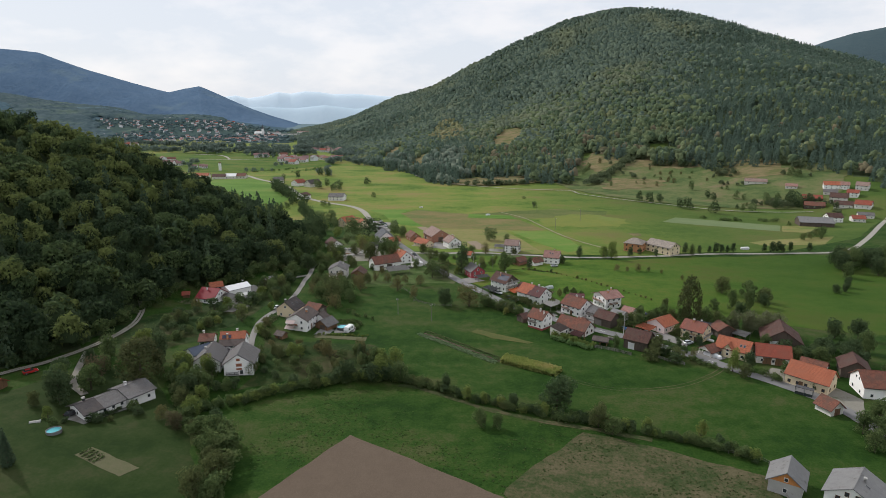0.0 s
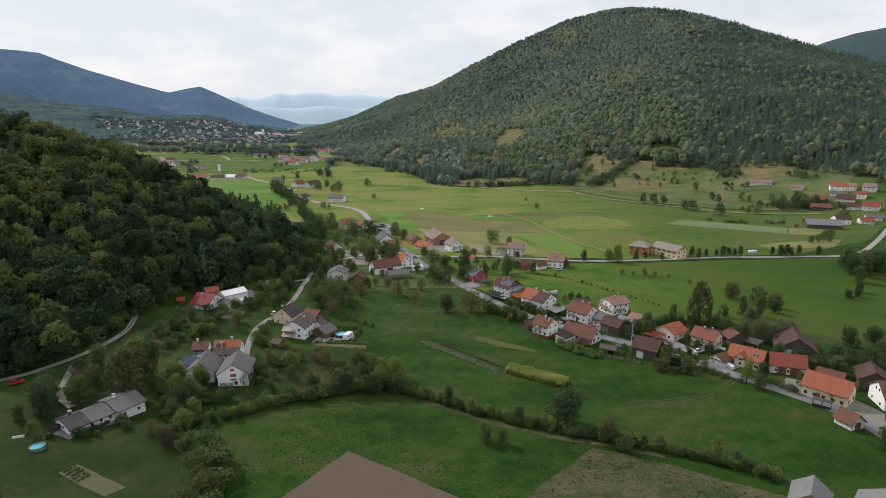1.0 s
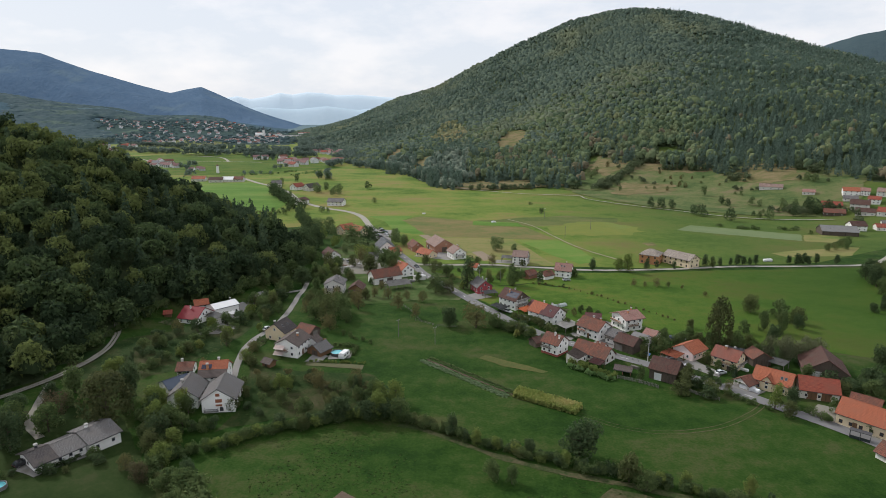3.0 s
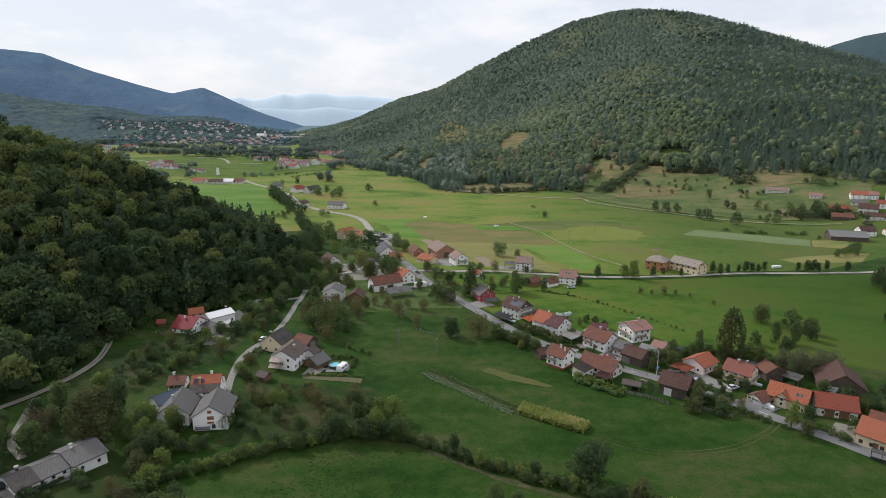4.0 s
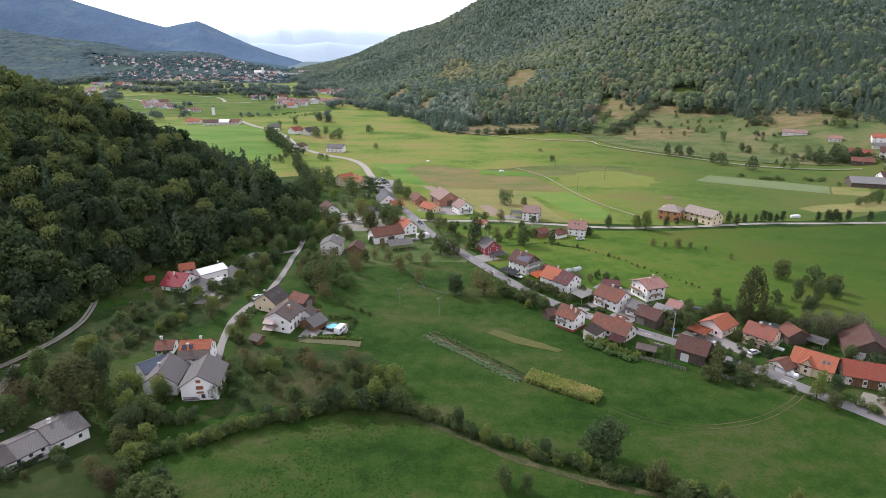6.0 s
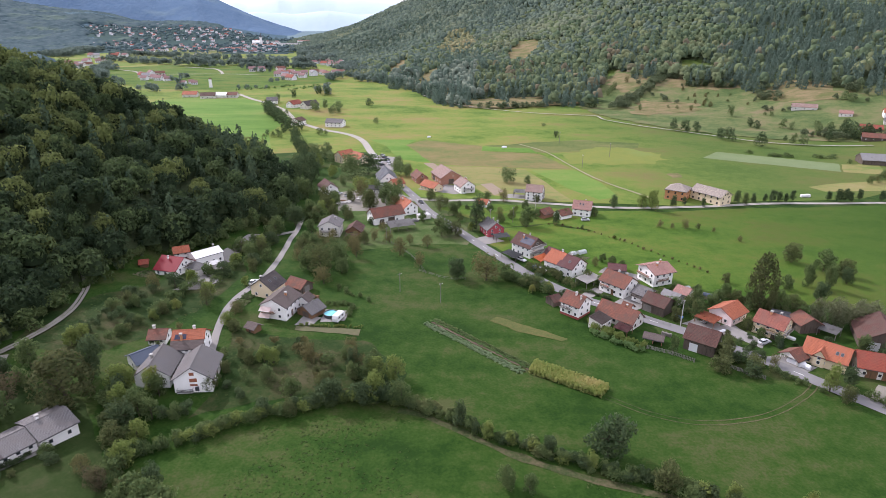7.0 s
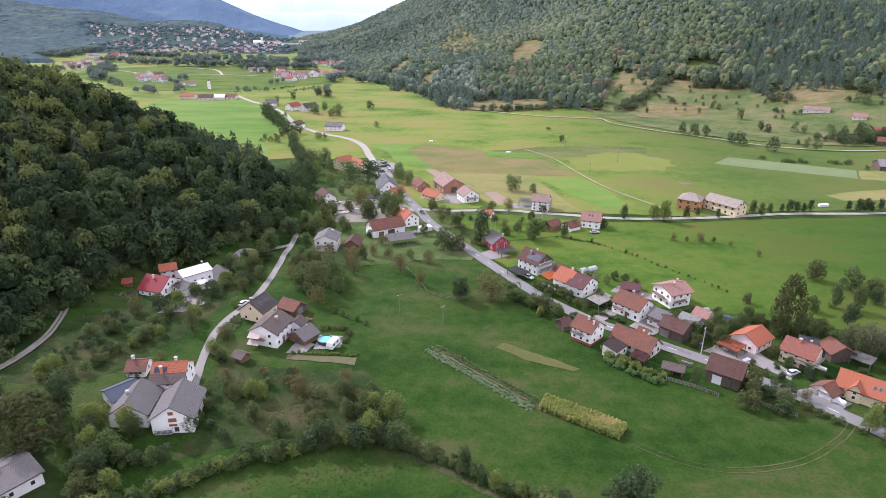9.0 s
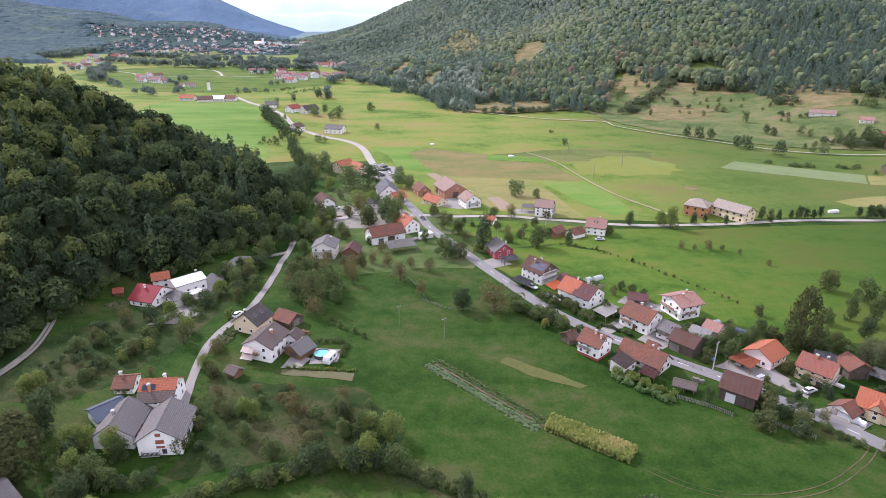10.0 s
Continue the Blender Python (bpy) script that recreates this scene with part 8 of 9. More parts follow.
# ---- the hamlet at the mountain's foot ----
house("barn", 296.6, 472.6, -14, 24.4, 13.8, 3.3, 6.6, WOOD_DARK, METAL_GREY, "long barn with a pale grey roof", "barn", gutter=False)
for k, (x, y, turn, L, W, he, hr, wl, rf, lab) in enumerate([
        (321.3, 488.2, -2, 11.4, 9.0, 4.2, 7.2, WHITE, T_BROWN, "white house with a brown roof"),
        (352.4, 570.6, -25, 16.4, 9.0, 3.1, 5.7, WOOD_DARK, T_RED, "barn with a red roof"),
        (343.7, 551.9, -25, 16.4, 9.0, 2.9, 5.7, WOOD_DARK, T_RUST, "open barn with a rust-red roof"),
        (368.9, 556.7, -35, 14.4, 11.7, 4.2, 7.7, OFFWHITE, T_BROWN, "big house with a brown roof"),
        (361.9, 538.3, -35, 14.4, 9.0, 3.3, 5.9, OFFWHITE, T_BROWN, "barn with a brown roof"),
        (373.1, 528.3, -45, 12.4, 9.9, 3.5, 6.6, OFFWHITE, T_RED, "house with a red roof"),
        (384.3, 594.5, -25, 13.4, 9.0, 4.6, 7.5, WHITE, T_ORANGE, "white house with an orange roof"),
        (394.4, 589.3, -30, 7.4, 9.0, 4.2, 6.8, WHITE, T_PINK, "white house with a faded roof"),
        (385.5, 562.6, -40, 9.4, 9.0, 4.2, 6.6, WHITE, T_RED, "white house with a red roof"),
        (404.9, 578.6, -45, 10.4, 9.0, 4.6, 7.5, OFFWHITE, T_TAN, "stone house with a faded roof"),
        (341.8, 488.5, -17, 9.4, 9.0, 2.9, 5.0, OFFWHITE, T_RED, "low house with a red roof"),
        (357.8, 502.5, -25, 11.4, 8.1, 2.9, 4.8, OFFWHITE, T_GREY, "low house with a grey roof"),
        (335.5, 645.9, -25, 21.4, 9.0, 3.1, 5.7, OFFWHITE, T_TAN, "long farm shed with a pale roof"),
        (355.8, 613.2, -30, 10.4, 8.1, 2.9, 5.0, OFFWHITE, T_PINK, "low building with a pink roof"),
        (373.9, 578.0, -30, 11.4, 7.2, 2.9, 5.0, OFFWHITE, T_GREY, "low building with a grey roof")]):
    house("house", x, y, turn, L, W, he, hr, wl, rf, lab + " in the far hamlet", "house", storeys=2 if he > 4 else 1, cols=3, gable_cols=2, gutter=False, group="hamlet houses")


# ---- crops ----
def maize_field():
    rng = np.random.default_rng(31)
    a, b, c, d = (np.array(p) for p in ((23.4, 204.0), (41.6, 192.0), (38.5, 187.4), (20.8, 198.8)))
    spots = []
    for i in range(14):
        v = (i + 0.5) / 14
        n = 46
        for j in range(n):
            u = (j + rng.uniform(0.2, 0.8)) / n
            p = (a * (1 - u) + b * u) * (1 - v) + (d * (1 - u) + c * u) * v + rng.normal(0, 0.08, 2)
            spots.append((p[0], p[1], gz(*p) - 0.05, rng.uniform(1.5, 2.0), rng.uniform(0.9, 1.3)))
    temps = []
    for s in range(4):
        r = np.random.default_rng(400 + s)
        n = 16
        h = r.uniform(0.15, 1.0, n)
        ang = r.uniform(0, 6.28, n)
        p = np.stack([np.cos(ang) * 0.22, np.sin(ang) * 0.22, h], 1)
        nr = np.stack([np.cos(ang), np.sin(ang), np.full(n, 0.8)], 1)
        temps.append(cards(r, p, nr, 0.38, 0.5))
    wood("maize_field", np.array(spots), temps, LEAF_CORN, "ripening yellow-green maize standing in rows", "maize", 33)


maize_field()


def vegetable_rows():
    rng = np.random.default_rng(35)
    a, b = np.array((-8.0, 228.5)), np.array((20.5, 200.5))
    side = np.array((0.70, 0.715))
    for k, (off, h, mat, lab) in enumerate(((-2.6, 0.5, LEAF_CABBAGE, "row of pale green vegetables"), (-1.4, 0.55, LEAF_CABBAGE, "row of pale cabbages"), (0.9, 0.5, LEAF_VEG, "row of leafy vegetables"), (2.2, 0.6, LEAF_GREEN, "row of potato plants"))):
        spots = []
        for i in range(110):
            p = a + (b - a) * (i + rng.uniform(0, 1)) / 110 + side * (off + rng.normal(0, 0.25))
            spots.append((p[0], p[1], gz(*p) - 0.05, rng.uniform(0.6, 1.2) * h, rng.uniform(0.8, 1.3)))
        wood("vegetable_row", np.array(spots), [leafy(500 + s, 20, 0.5, 4, low=0.0) for s in range(3)], mat, lab, "vegetables", 36 + k)
    drape("garden_strip", [(-7.6, 227.6), (-6.6, 228.6), (21.6, 200.9), (20.9, 200.2)], SOIL, 0.11, 2, "narrow strip of bare soil between vegetable rows", "garden bed", 0.25, 61)


vegetable_rows()


# ---- pools, caravan, cars ----
def round_pool(x, y, r, h, wall, label):
    z = gz(x, y)
    root = tagged(new("swimming_pool"), label, "swimming pool")
    root.matrix_basis = pose(x, y, z)
    bm = bmesh.new()
    n = 28
    prof = [(r, -0.2), (r, h), (r - 0.16, h), (r - 0.16, -0.1)]
    rings = [[bm.verts.new((math.cos(2 * math.pi * i / n) * q, math.sin(2 * math.pi * i / n) * q, zz)) for i in range(n)] for q, zz in prof]
    for a, b in zip(rings, rings[1:]):
        for i in range(n):
            bm.faces.new((a[i], a[(i + 1) % n], b[(i + 1) % n], b[i]))
    bmesh.ops.recalc_face_normals(bm, faces=bm.faces)
    part("wall", bm, wall, root)
    bm = bmesh.new()
    bmesh.ops.create_circle(bm, cap_ends=True, segments=n, radius=r - 0.15, matrix=Matrix.Translation((0, 0, h - 0.18)))
    part("water", bm, WATER_POOL, root, "clear turquoise pool water")
    bm = bmesh.new()
    for i in range(n):
        a, b = 2 * math.pi * i / n, 2 * math.pi * (i + 1) / n
        add_rod(bm, (math.cos(a) * (r - 0.05), math.sin(a) * (r - 0.05), h + 0.03), (math.cos(b) * (r - 0.05), math.sin(b) * (r - 0.05), h + 0.03), 0.09, 0.09, 6)
    part("rim", bm, METAL_GREY, root)
    for s in (-0.25, 0.25):
        bm = bmesh.new()
        add_rod(bm, (r + 0.1, s, -0.1), (r + 0.02, s, h + 0.7), 0.03, 0.03, 6)
        add_rod(bm, (r + 0.02, s, h + 0.7), (r - 0.4, s, h + 0.1), 0.03, 0.03, 6)
        part("ladder_rail", bm, METAL_GREY, root)


round_pool(-40.6, 228.7, 2.35, 1.2, METAL_DARK, "round above-ground pool with a dark wall, filled")
round_pool(-104.0, 145.2, 1.9, 0.8, METAL_GREY, "round above-ground pool with a pale wall on the lawn")


def wheel(root, x, y, r, w):
    bm = bmesh.new()
    add_rod(bm, (x, y - w / 2, r), (x, y + w / 2, r), r, r, 14)
    t = part("wheel", bm, RUBBER, root)
    bm = bmesh.new()
    s = 1 if y > 0 else -1
    add_rod(bm, (x, y + s * w / 2, r), (x, y + s * (w / 2 + 0.02), r), r * 0.62, r * 0.55, 10)
    part("rim", bm, METAL_GREY, t)


def side_solid(profile, half, taper=0.0):
    """A body from its side outline in x and z, drawn in a little towards the top."""
    top = max(z for _, z in profile)
    bm = bmesh.new()
    rows = []
    for s in (-1, 1):
        rows.append([bm.verts.new((x, s * (half - taper * z / top), z)) for x, z in profile])
    n = len(profile)
    bm.faces.new(rows[0])
    bm.faces.new(rows[1][::-1])
    for i in range(n):
        bm.faces.new((rows[0][i], rows[1][i], rows[1][(i + 1) % n], rows[0][(i + 1) % n]))
    bmesh.ops.recalc_face_normals(bm, faces=bm.faces)
    bmesh.ops.bevel(bm, geom=bm.edges[:], offset=0.05, segments=2, affect="EDGES")
    return bm


def build_car(paint, label):
    root = tagged(new("car"), label, "car")
    part("body", side_solid([(-2.1, 0.32), (2.08, 0.30), (2.12, 0.62), (1.95, 0.80), (0.95, 0.95), (-1.95, 0.98), (-2.12, 0.8)], 0.86, 0.04), paint, root)
    part("cabin", side_solid([(-1.9, 0.96), (1.0, 0.94), (0.25, 1.44), (-1.2, 1.48), (-1.75, 1.3)], 0.80, 0.16), GLASS_DARK, root, "dark tinted windows")
    part("roof", side_solid([(-1.45, 1.44), (0.22, 1.42), (0.1, 1.50), (-1.2, 1.53)], 0.64), paint, root)
    for x in (-1.28, 1.3):
        for y in (-0.78, 0.78):
            wheel(root, x, y, 0.31, 0.2)
    for y in (-0.6, 0.6):
        part("headlight", box((2.04, y - 0.16, 0.58), (2.13, y + 0.16, 0.72), 0.02), FRAME_WHITE, root)
        part("tail_light", box((-2.14, y - 0.14, 0.68), (-2.06, y + 0.14, 0.86), 0.02), T_CRIMSON, root)
    return root


CARS = [build_car(CAR_PAINTS[0], "white hatchback parked on the yard"), build_car(CAR_PAINTS[1], "silver hatchback parked on the yard"), build_car(CAR_PAINTS[2], "black hatchback parked on the yard"), build_car(CAR_PAINTS[3], "red hatchback parked beside the track"), build_car(CAR_PAINTS[4], "dark blue hatchback parked on the yard")]
car_used = set()
for k, x, y, turn in [(1, 95.1, 217.2, 25), (1, 82.7, 230.4, 30), (4, 32.2, 272.6, -45), (1, 34.0, 271.0, -45), (0, -72.8, 250.1, 75), (2, -104.6, 154.5, 60), (3, -133.7, 179.6, 45), (0, -65.2, 376.0, 20), (1, -60.0, 372, 70), (2, -66, 366, 10),
                      (0, -56.4, 468, 60), (1, -52, 474, 60), (2, -50, 468, 60), (4, -47.5, 462, 60), (0, -51.3, 452, 60), (1, -46, 456, 60), (0, -44.5, 450, 60), (2, -49, 446, 60), (0, -58, 474, 60), (1, -54, 460, 60),
                      (1, 25.0, 284.0, -48), (0, 27.3, 281.5, -48), (1, -28.6, 336.2, 20), (2, -18.3, 360.0, -65), (3, 60.5, 266.0, 30), (4, 104.0, 208.5, 40), (0, -47, 366, 0), (1, -54, 386, 80), (0, -70, 344, 30), (1, 64.0, 334.5, 10)]:
    src = CARS[k]
    m = pose(x, y, gz(x, y) + 0.14, 0, 0, turn)
    if k in car_used:
        copy_thing(src, m)
    else:
        src.matrix_basis = m
        car_used.add(k)

caravan = tagged(new("caravan"), "white touring caravan parked beside the pool", "caravan")
caravan.matrix_basis = pose(-37.6, 226.1, gz(-37.6, 226.1) + 0.13, 0, 0, 72)
part("body", side_solid([(-2.4, 0.45), (2.3, 0.45), (2.5, 1.3), (2.2, 2.45), (-2.1, 2.5), (-2.5, 1.5)], 1.05, 0.05), WHITE_SHEET, caravan)
for x in (-1.2, 0.9):
    for s in (-1, 1):
        part("window", box((x - 0.5, s * 1.02 - 0.03, 1.35), (x + 0.5, s * 1.02 + 0.03, 1.95), 0.02), GLASS_DARK, caravan)
part("window", box((2.33, -0.7, 1.4), (2.45, 0.7, 1.95), 0.02), GLASS_DARK, caravan)
part("drawbar", box((2.3, -0.12, 0.4), (3.5, 0.12, 0.52)), METAL_DARK, caravan)
for y in (-0.95, 0.95):
    wheel(caravan, -0.1, y, 0.33, 0.2)


# ---- poles, fences, tunnels ----
def pole(x, y, h, material, label, arm=True):
    root = tagged(new("utility_pole"), label, "utility pole")
    root.matrix_basis = pose(x, y, gz(x, y), 0, 0, 40)
    bm = bmesh.new()
    add_rod(bm, (0, 0, -0.5), (0, 0, h), h * 0.018, h * 0.011, 9)
    part("shaft", bm, material, root)
    if arm:
        part("crossarm", box((-0.8, -0.06, h - 0.6), (0.8, 0.06, h - 0.48)), METAL_GREY, root)
        for s in (-0.7, 0.0, 0.7):
            bm = bmesh.new()
            add_rod(bm, (s, 0, h - 0.48), (s, 0, h - 0.22), 0.05, 0.04, 6)
            part("insulator", bm, WHITE_SHEET, root)


for x, y, h in [(72.9, 227.0, 9.5), (40.1, 342.2, 10), (16.5, 323.3, 9)]:
    pole(x, y, h, CONCRETE, "pale concrete utility pole by the road")
for x, y, h in [(-4.9, 242.7, 7.5), (-19.8, 250.4, 7.5), (83.8, 443.9, 9), (82.0, 526.3, 9), (110, 478, 10), (28, 330, 8), (-29.9, 299.2, 7.5)]:
    pole(x, y, h, WOOD_GREY, "silvered wooden utility pole in the meadow")


def fence(line, h, label, gap=2.2, board=True, material=None):
    root = tagged(new("fence"), label, "fence")
    pts = spline(line, gap)
    mat = material or WOOD_GREY
    for p in pts:
        z = gz(p.x, p.y)
        part("post", box((p.x - 0.06, p.y - 0.06, z - 0.3), (p.x + 0.06, p.y + 0.06, z + h)), mat, root)
    for a, b in zip(pts, pts[1:]):
        for k in (0.4, 0.85):
            bm = bmesh.new()
            add_rod(bm, (a.x, a.y, gz(a.x, a.y) + h * k), (b.x, b.y, gz(b.x, b.y) + h * k), 0.045, 0.045, 4)
            part("rail", bm, mat, root)
        if board:
            n = 7
            for i in range(n):
                q = a + (b - a) * (i + 0.5) / n
                key = ("board", h, mat.name)
                if key not in WINDOWS:
                    bm = box((-0.08, -0.02, 0.05), (0.08, 0.02, h), 0.008)
                    WINDOWS[key] = bpy.data.meshes.new("board")
                    bm.to_mesh(WINDOWS[key])
                    bm.free()
                    WINDOWS[key].materials.append(mat)
                share("board", WINDOWS[key], root, pose(q.x, q.y, gz(q.x, q.y) + 0.05 * ((i * 7) % 3), 0, 0, math.degrees(math.atan2(b.y - a.y, b.x - a.x))))


fence([(58, 213), (64.5, 209.5), (69.5, 205.6)], 1.3, "weathered grey board fence behind the barn")
fence([(78.5, 203.2), (82, 200.0), (86, 197.5)], 1.2, "weathered grey board fence by the meadow")
fence([(63, 232.5), (66, 229.8), (69.5, 226.6)], 1.1, "low grey metal railing beside the road", 1.8, False, METAL_GREY)
fence([(-14, 270), (-4, 263), (4, 262)], 1.1, "thin pasture fence of grey posts", 3.0, False)
fence([(-27.9, 299.3), (-18.0, 284.7), (-12, 270)], 1.1, "thin pasture fence of grey posts", 3.0, False)
fence([(76, 142), (84, 137), (80, 120)], 1.2, "rough pole fence round the cabin's garden", 2.2, False)


def tunnel(x, y, turn, L, r, material, label):
    root = tagged(new("polytunnel"), label, "greenhouse")
    root.matrix_basis = pose(x, y, gz(x, y) - 0.05, 0, 0, turn)
    prof = [(math.cos(math.pi * i / 10) * r, math.sin(math.pi * i / 10) * r) for i in range(11)]
    part("cover", prism(prof, -L / 2, L / 2), material, root)
    for k in range(int(L / 1.5) + 1):
        bm = bmesh.new()
        xx = -L / 2 + k * 1.5
        for a, b in zip(prof, prof[1:]):
            add_rod(bm, (xx, a[0] * 1.01, a[1] * 1.01), (xx, b[0] * 1.01, b[1] * 1.01), 0.04, 0.04, 4)
        part("hoop", bm, METAL_GREY, root)
    part("door", box((L / 2, -0.5, 0), (L / 2 + 0.05, 0.5, r * 0.85)), WHITE_SHEET, root)


tunnel(49.5, 289.0, 30, 2.5, 1.3, POLYTUNNEL, "small milky garden polytunnel")
tunnel(53.5, 290.5, 30, 4, 1.4, POLYTUNNEL, "milky polytunnel in the garden")
tunnel(84.5, 255.5, 20, 4, 1.2, POLYTUNNEL, "small pale cold-frame tunnel")
tunnel(92.0, 249.5, -35, 6, 1.1, BLUE_SHEET, "long low garden tunnel")
tunnel(-112, 149.5, 20, 2.6, 0.55, CONCRETE, "low pale cold frame on the lawn")


def bundle(name, x, y, turn, size, material, label, category, n=5, seed=1):
    """A heap of rounded pieces under one skin."""
    rng = random.Random(seed)
    root = tagged(new(name), label, category)
    root.matrix_basis = pose(x, y, gz(x, y), 0, 0, turn)
    for k in range(n):
        w, d, h = size[0] / n * 1.3, size[1] * rng.uniform(0.7, 1.0), size[2] * rng.uniform(0.7, 1.1)
        cx = -size[0] / 2 + size[0] * (k + 0.5) / n
        part("block", box((cx - w / 2, -d / 2, -0.1), (cx + w / 2, d / 2, h), min(w, h) * 0.22), material, root)


bundle("tarpaulin_heap", 99.2, 205.2, -48, (6, 2, 1.5), TARP, "heap covered with white tarpaulins beside the garage", "heap", 5, 3)
bundle("tarpaulin_heap", 104.5, 221.0, -50, (3.5, 1.5, 1.0), TARP, "long white bundle under the barn roof", "heap", 2, 4)
bundle("white_trailer", 198.8, 385.4, 5, (5, 2.2, 1.6), WHITE_SHEET, "white trailer parked in the meadow", "trailer", 3, 5)
bundle("bale_stack", 98.5, 128.0, 10, (6, 2.5, 1.6), POLYTUNNEL, "pale green wrapped silage bales", "bale", 5, 6)
bundle("board_pile", 85.4, 224.6, 30, (2.4, 1.4, 0.25), TARP, "white boards lying on the drive", "boards", 2, 7)
bundle("wood_pile", 36.5, 246.0, -45, (4, 1.2, 1.3), WOOD_GREY, "stacked grey firewood by the hut", "wood pile", 8, 8)
bundle("wood_pile", -51.3, 242.2, -31, (4, 1.2, 1.1), WOOD_BROWN, "stacked brown firewood beside the barn", "wood pile", 8, 9)
bundle("scrap_heap", -22.0, 329.5, 20, (8, 3, 1.2), METAL_GREY, "heap of farm implements and scrap", "scrap", 7, 10)
bundle("stone_heap", -60.0, 358.0, 30, (9, 4, 0.9), CONCRETE, "pale stone blocks stored on the yard", "stones", 9, 11)
bundle("stone_heap", -52.0, 368.0, 80, (8, 3, 0.9), CONCRETE, "pale stone blocks stored on the yard", "stones", 8, 12)
bundle("stone_heap", -66.0, 350.0, 60, (7, 3, 0.8), PALE_ROAD, "pale rubble heap on the yard", "stones", 7, 13)
bundle("field_machine", 37.0, 506.0, 20, (3.6, 1.8, 1.3), TARP, "pale farm machine standing in the field", "machine", 3, 14)
bundle("field_machine", -22.0, 545.0, 0, (2.6, 1.8, 1.5), TARP, "white bale wrapper in the meadow", "machine", 2, 15)

# bus shelter
shelter = tagged(new("bus_shelter"), "dark steel bus shelter with a flat roof", "bus shelter")
shelter.matrix_basis = pose(115.2, 175.4, gz(115.2, 175.4), 0, 0, -40)
part("roof", box((-2.6, -1.0, 2.45), (2.6, 1.0, 2.62), 0.04), METAL_DARK, shelter)
for x in (-2.4, 0, 2.4):
    for y in (-0.85, 0.85):
        part("post", box((x - 0.05, y - 0.05, -0.3), (x + 0.05, y + 0.05, 2.45)), METAL_DARK, shelter)
part("back_panel", box((-2.4, -0.88, 0.2), (2.4, -0.85, 1.1)), GLASS_DARK, shelter)
part("bench", box((-1.6, -0.6, 0.42), (1.6, -0.25, 0.48)), WOOD_BROWN, shelter)

# awnings on the white house
for z0, y0 in ((4.2, -2.2), (1.9, -2.6)):
    awn = tagged(new("awning"), "pale pink fabric awning let down over a balcony", "awning")
    awn.matrix_basis = pose(-56.9, 229.3, gz(-56.9, 229.3), 0, 0, -103)
    bm = bmesh.new()
    v = [bm.verts.new(c) for c in ((5.95, y0 - 1.6, z0 + 0.5), (5.95, y0 + 2.2, z0 + 0.5), (7.5, y0 + 2.2, z0 - 0.4), (7.5, y0 - 1.6, z0 - 0.4))]
    bmesh.ops.solidify(bm, geom=[bm.faces.new(v)], thickness=0.05)
    part("fabric", bm, AWNING, awn)
    part("bar", box((7.46, y0 - 1.6, z0 - 0.46), (7.56, y0 + 2.2, z0 - 0.38)), FRAME_WHITE, awn)


# ---- far houses ----
def far_meshes():
    out = []
    for L, W, he, hr, wl, rf in [(11, 9, 4.5, 7.5, FAR_WALL, FAR_ROOF), (12, 9, 4.5, 7.8, FAR_WALL, FAR_ROOF), (10, 9, 5.5, 8.5, FAR_WALL, FAR_GREY), (13, 10, 4.0, 7.5, FAR_WALL, T_RED), (10, 8, 4.0, 7.0, FAR_WALL, FAR_ROOF), (14, 9, 3.5, 6.5, OFFWHITE, T_RUST)]:
        def flat(name, bm, mat):
            me = bpy.data.meshes.new(name)
            bm.to_mesh(me)
            bm.free()
            me.materials.append(mat)
            return me
        w = flat("wall", prism([(-W / 2, -1.5), (W / 2, -1.5), (W / 2, he), (0, hr - 0.02), (-W / 2, he)], -L / 2, L / 2), wl)
        r = [flat("roof_slope", roof_slab(L, W, he, hr, s, 0.6, 0.25), rf) for s in (-1, 1)]
        bm = bmesh.new()
        for s in (-1, 1):
            for i in range(3):
                x = -L / 2 + L * (i + 0.5) / 3
                for z in (1.0, 3.0 if he > 4 else 1.0):
                    add_box(bm, (x - 0.6, s * W / 2 - 0.04, z), (x + 0.6, s * W / 2 + 0.04, z + 1.3))
        out.append((w, r, flat("glazing", bm, GLASS_DARK)))
    return out


FAR = far_meshes()
FAR_LABELS = ["white house with a rust-red roof", "white house with a brown roof", "white house with a grey-brown roof", "pale house with a red roof", "cream house with a faded roof", "low pale farm building with a rusty roof"]
far_rng = random.Random(91)


def far_house(x, y, where, group, scale=1.0, windows=True):
    k = far_rng.randrange(len(FAR))
    root = tagged(new("house"), FAR_LABELS[k] + " " + where, "house", group)
    root.matrix_basis = Matrix.LocRotScale((x, y, gz(x, y)), Euler((0, 0, far_rng.uniform(-0.9, 0.9))), (scale, scale, scale))
    w, r, win = FAR[k]
    share("wall", w, root, Matrix())
    for q in r:
        share("roof_slope", q, root, Matrix())
    if windows:
        tagged(share("glazing", win, root, Matrix()), kind="stuff")


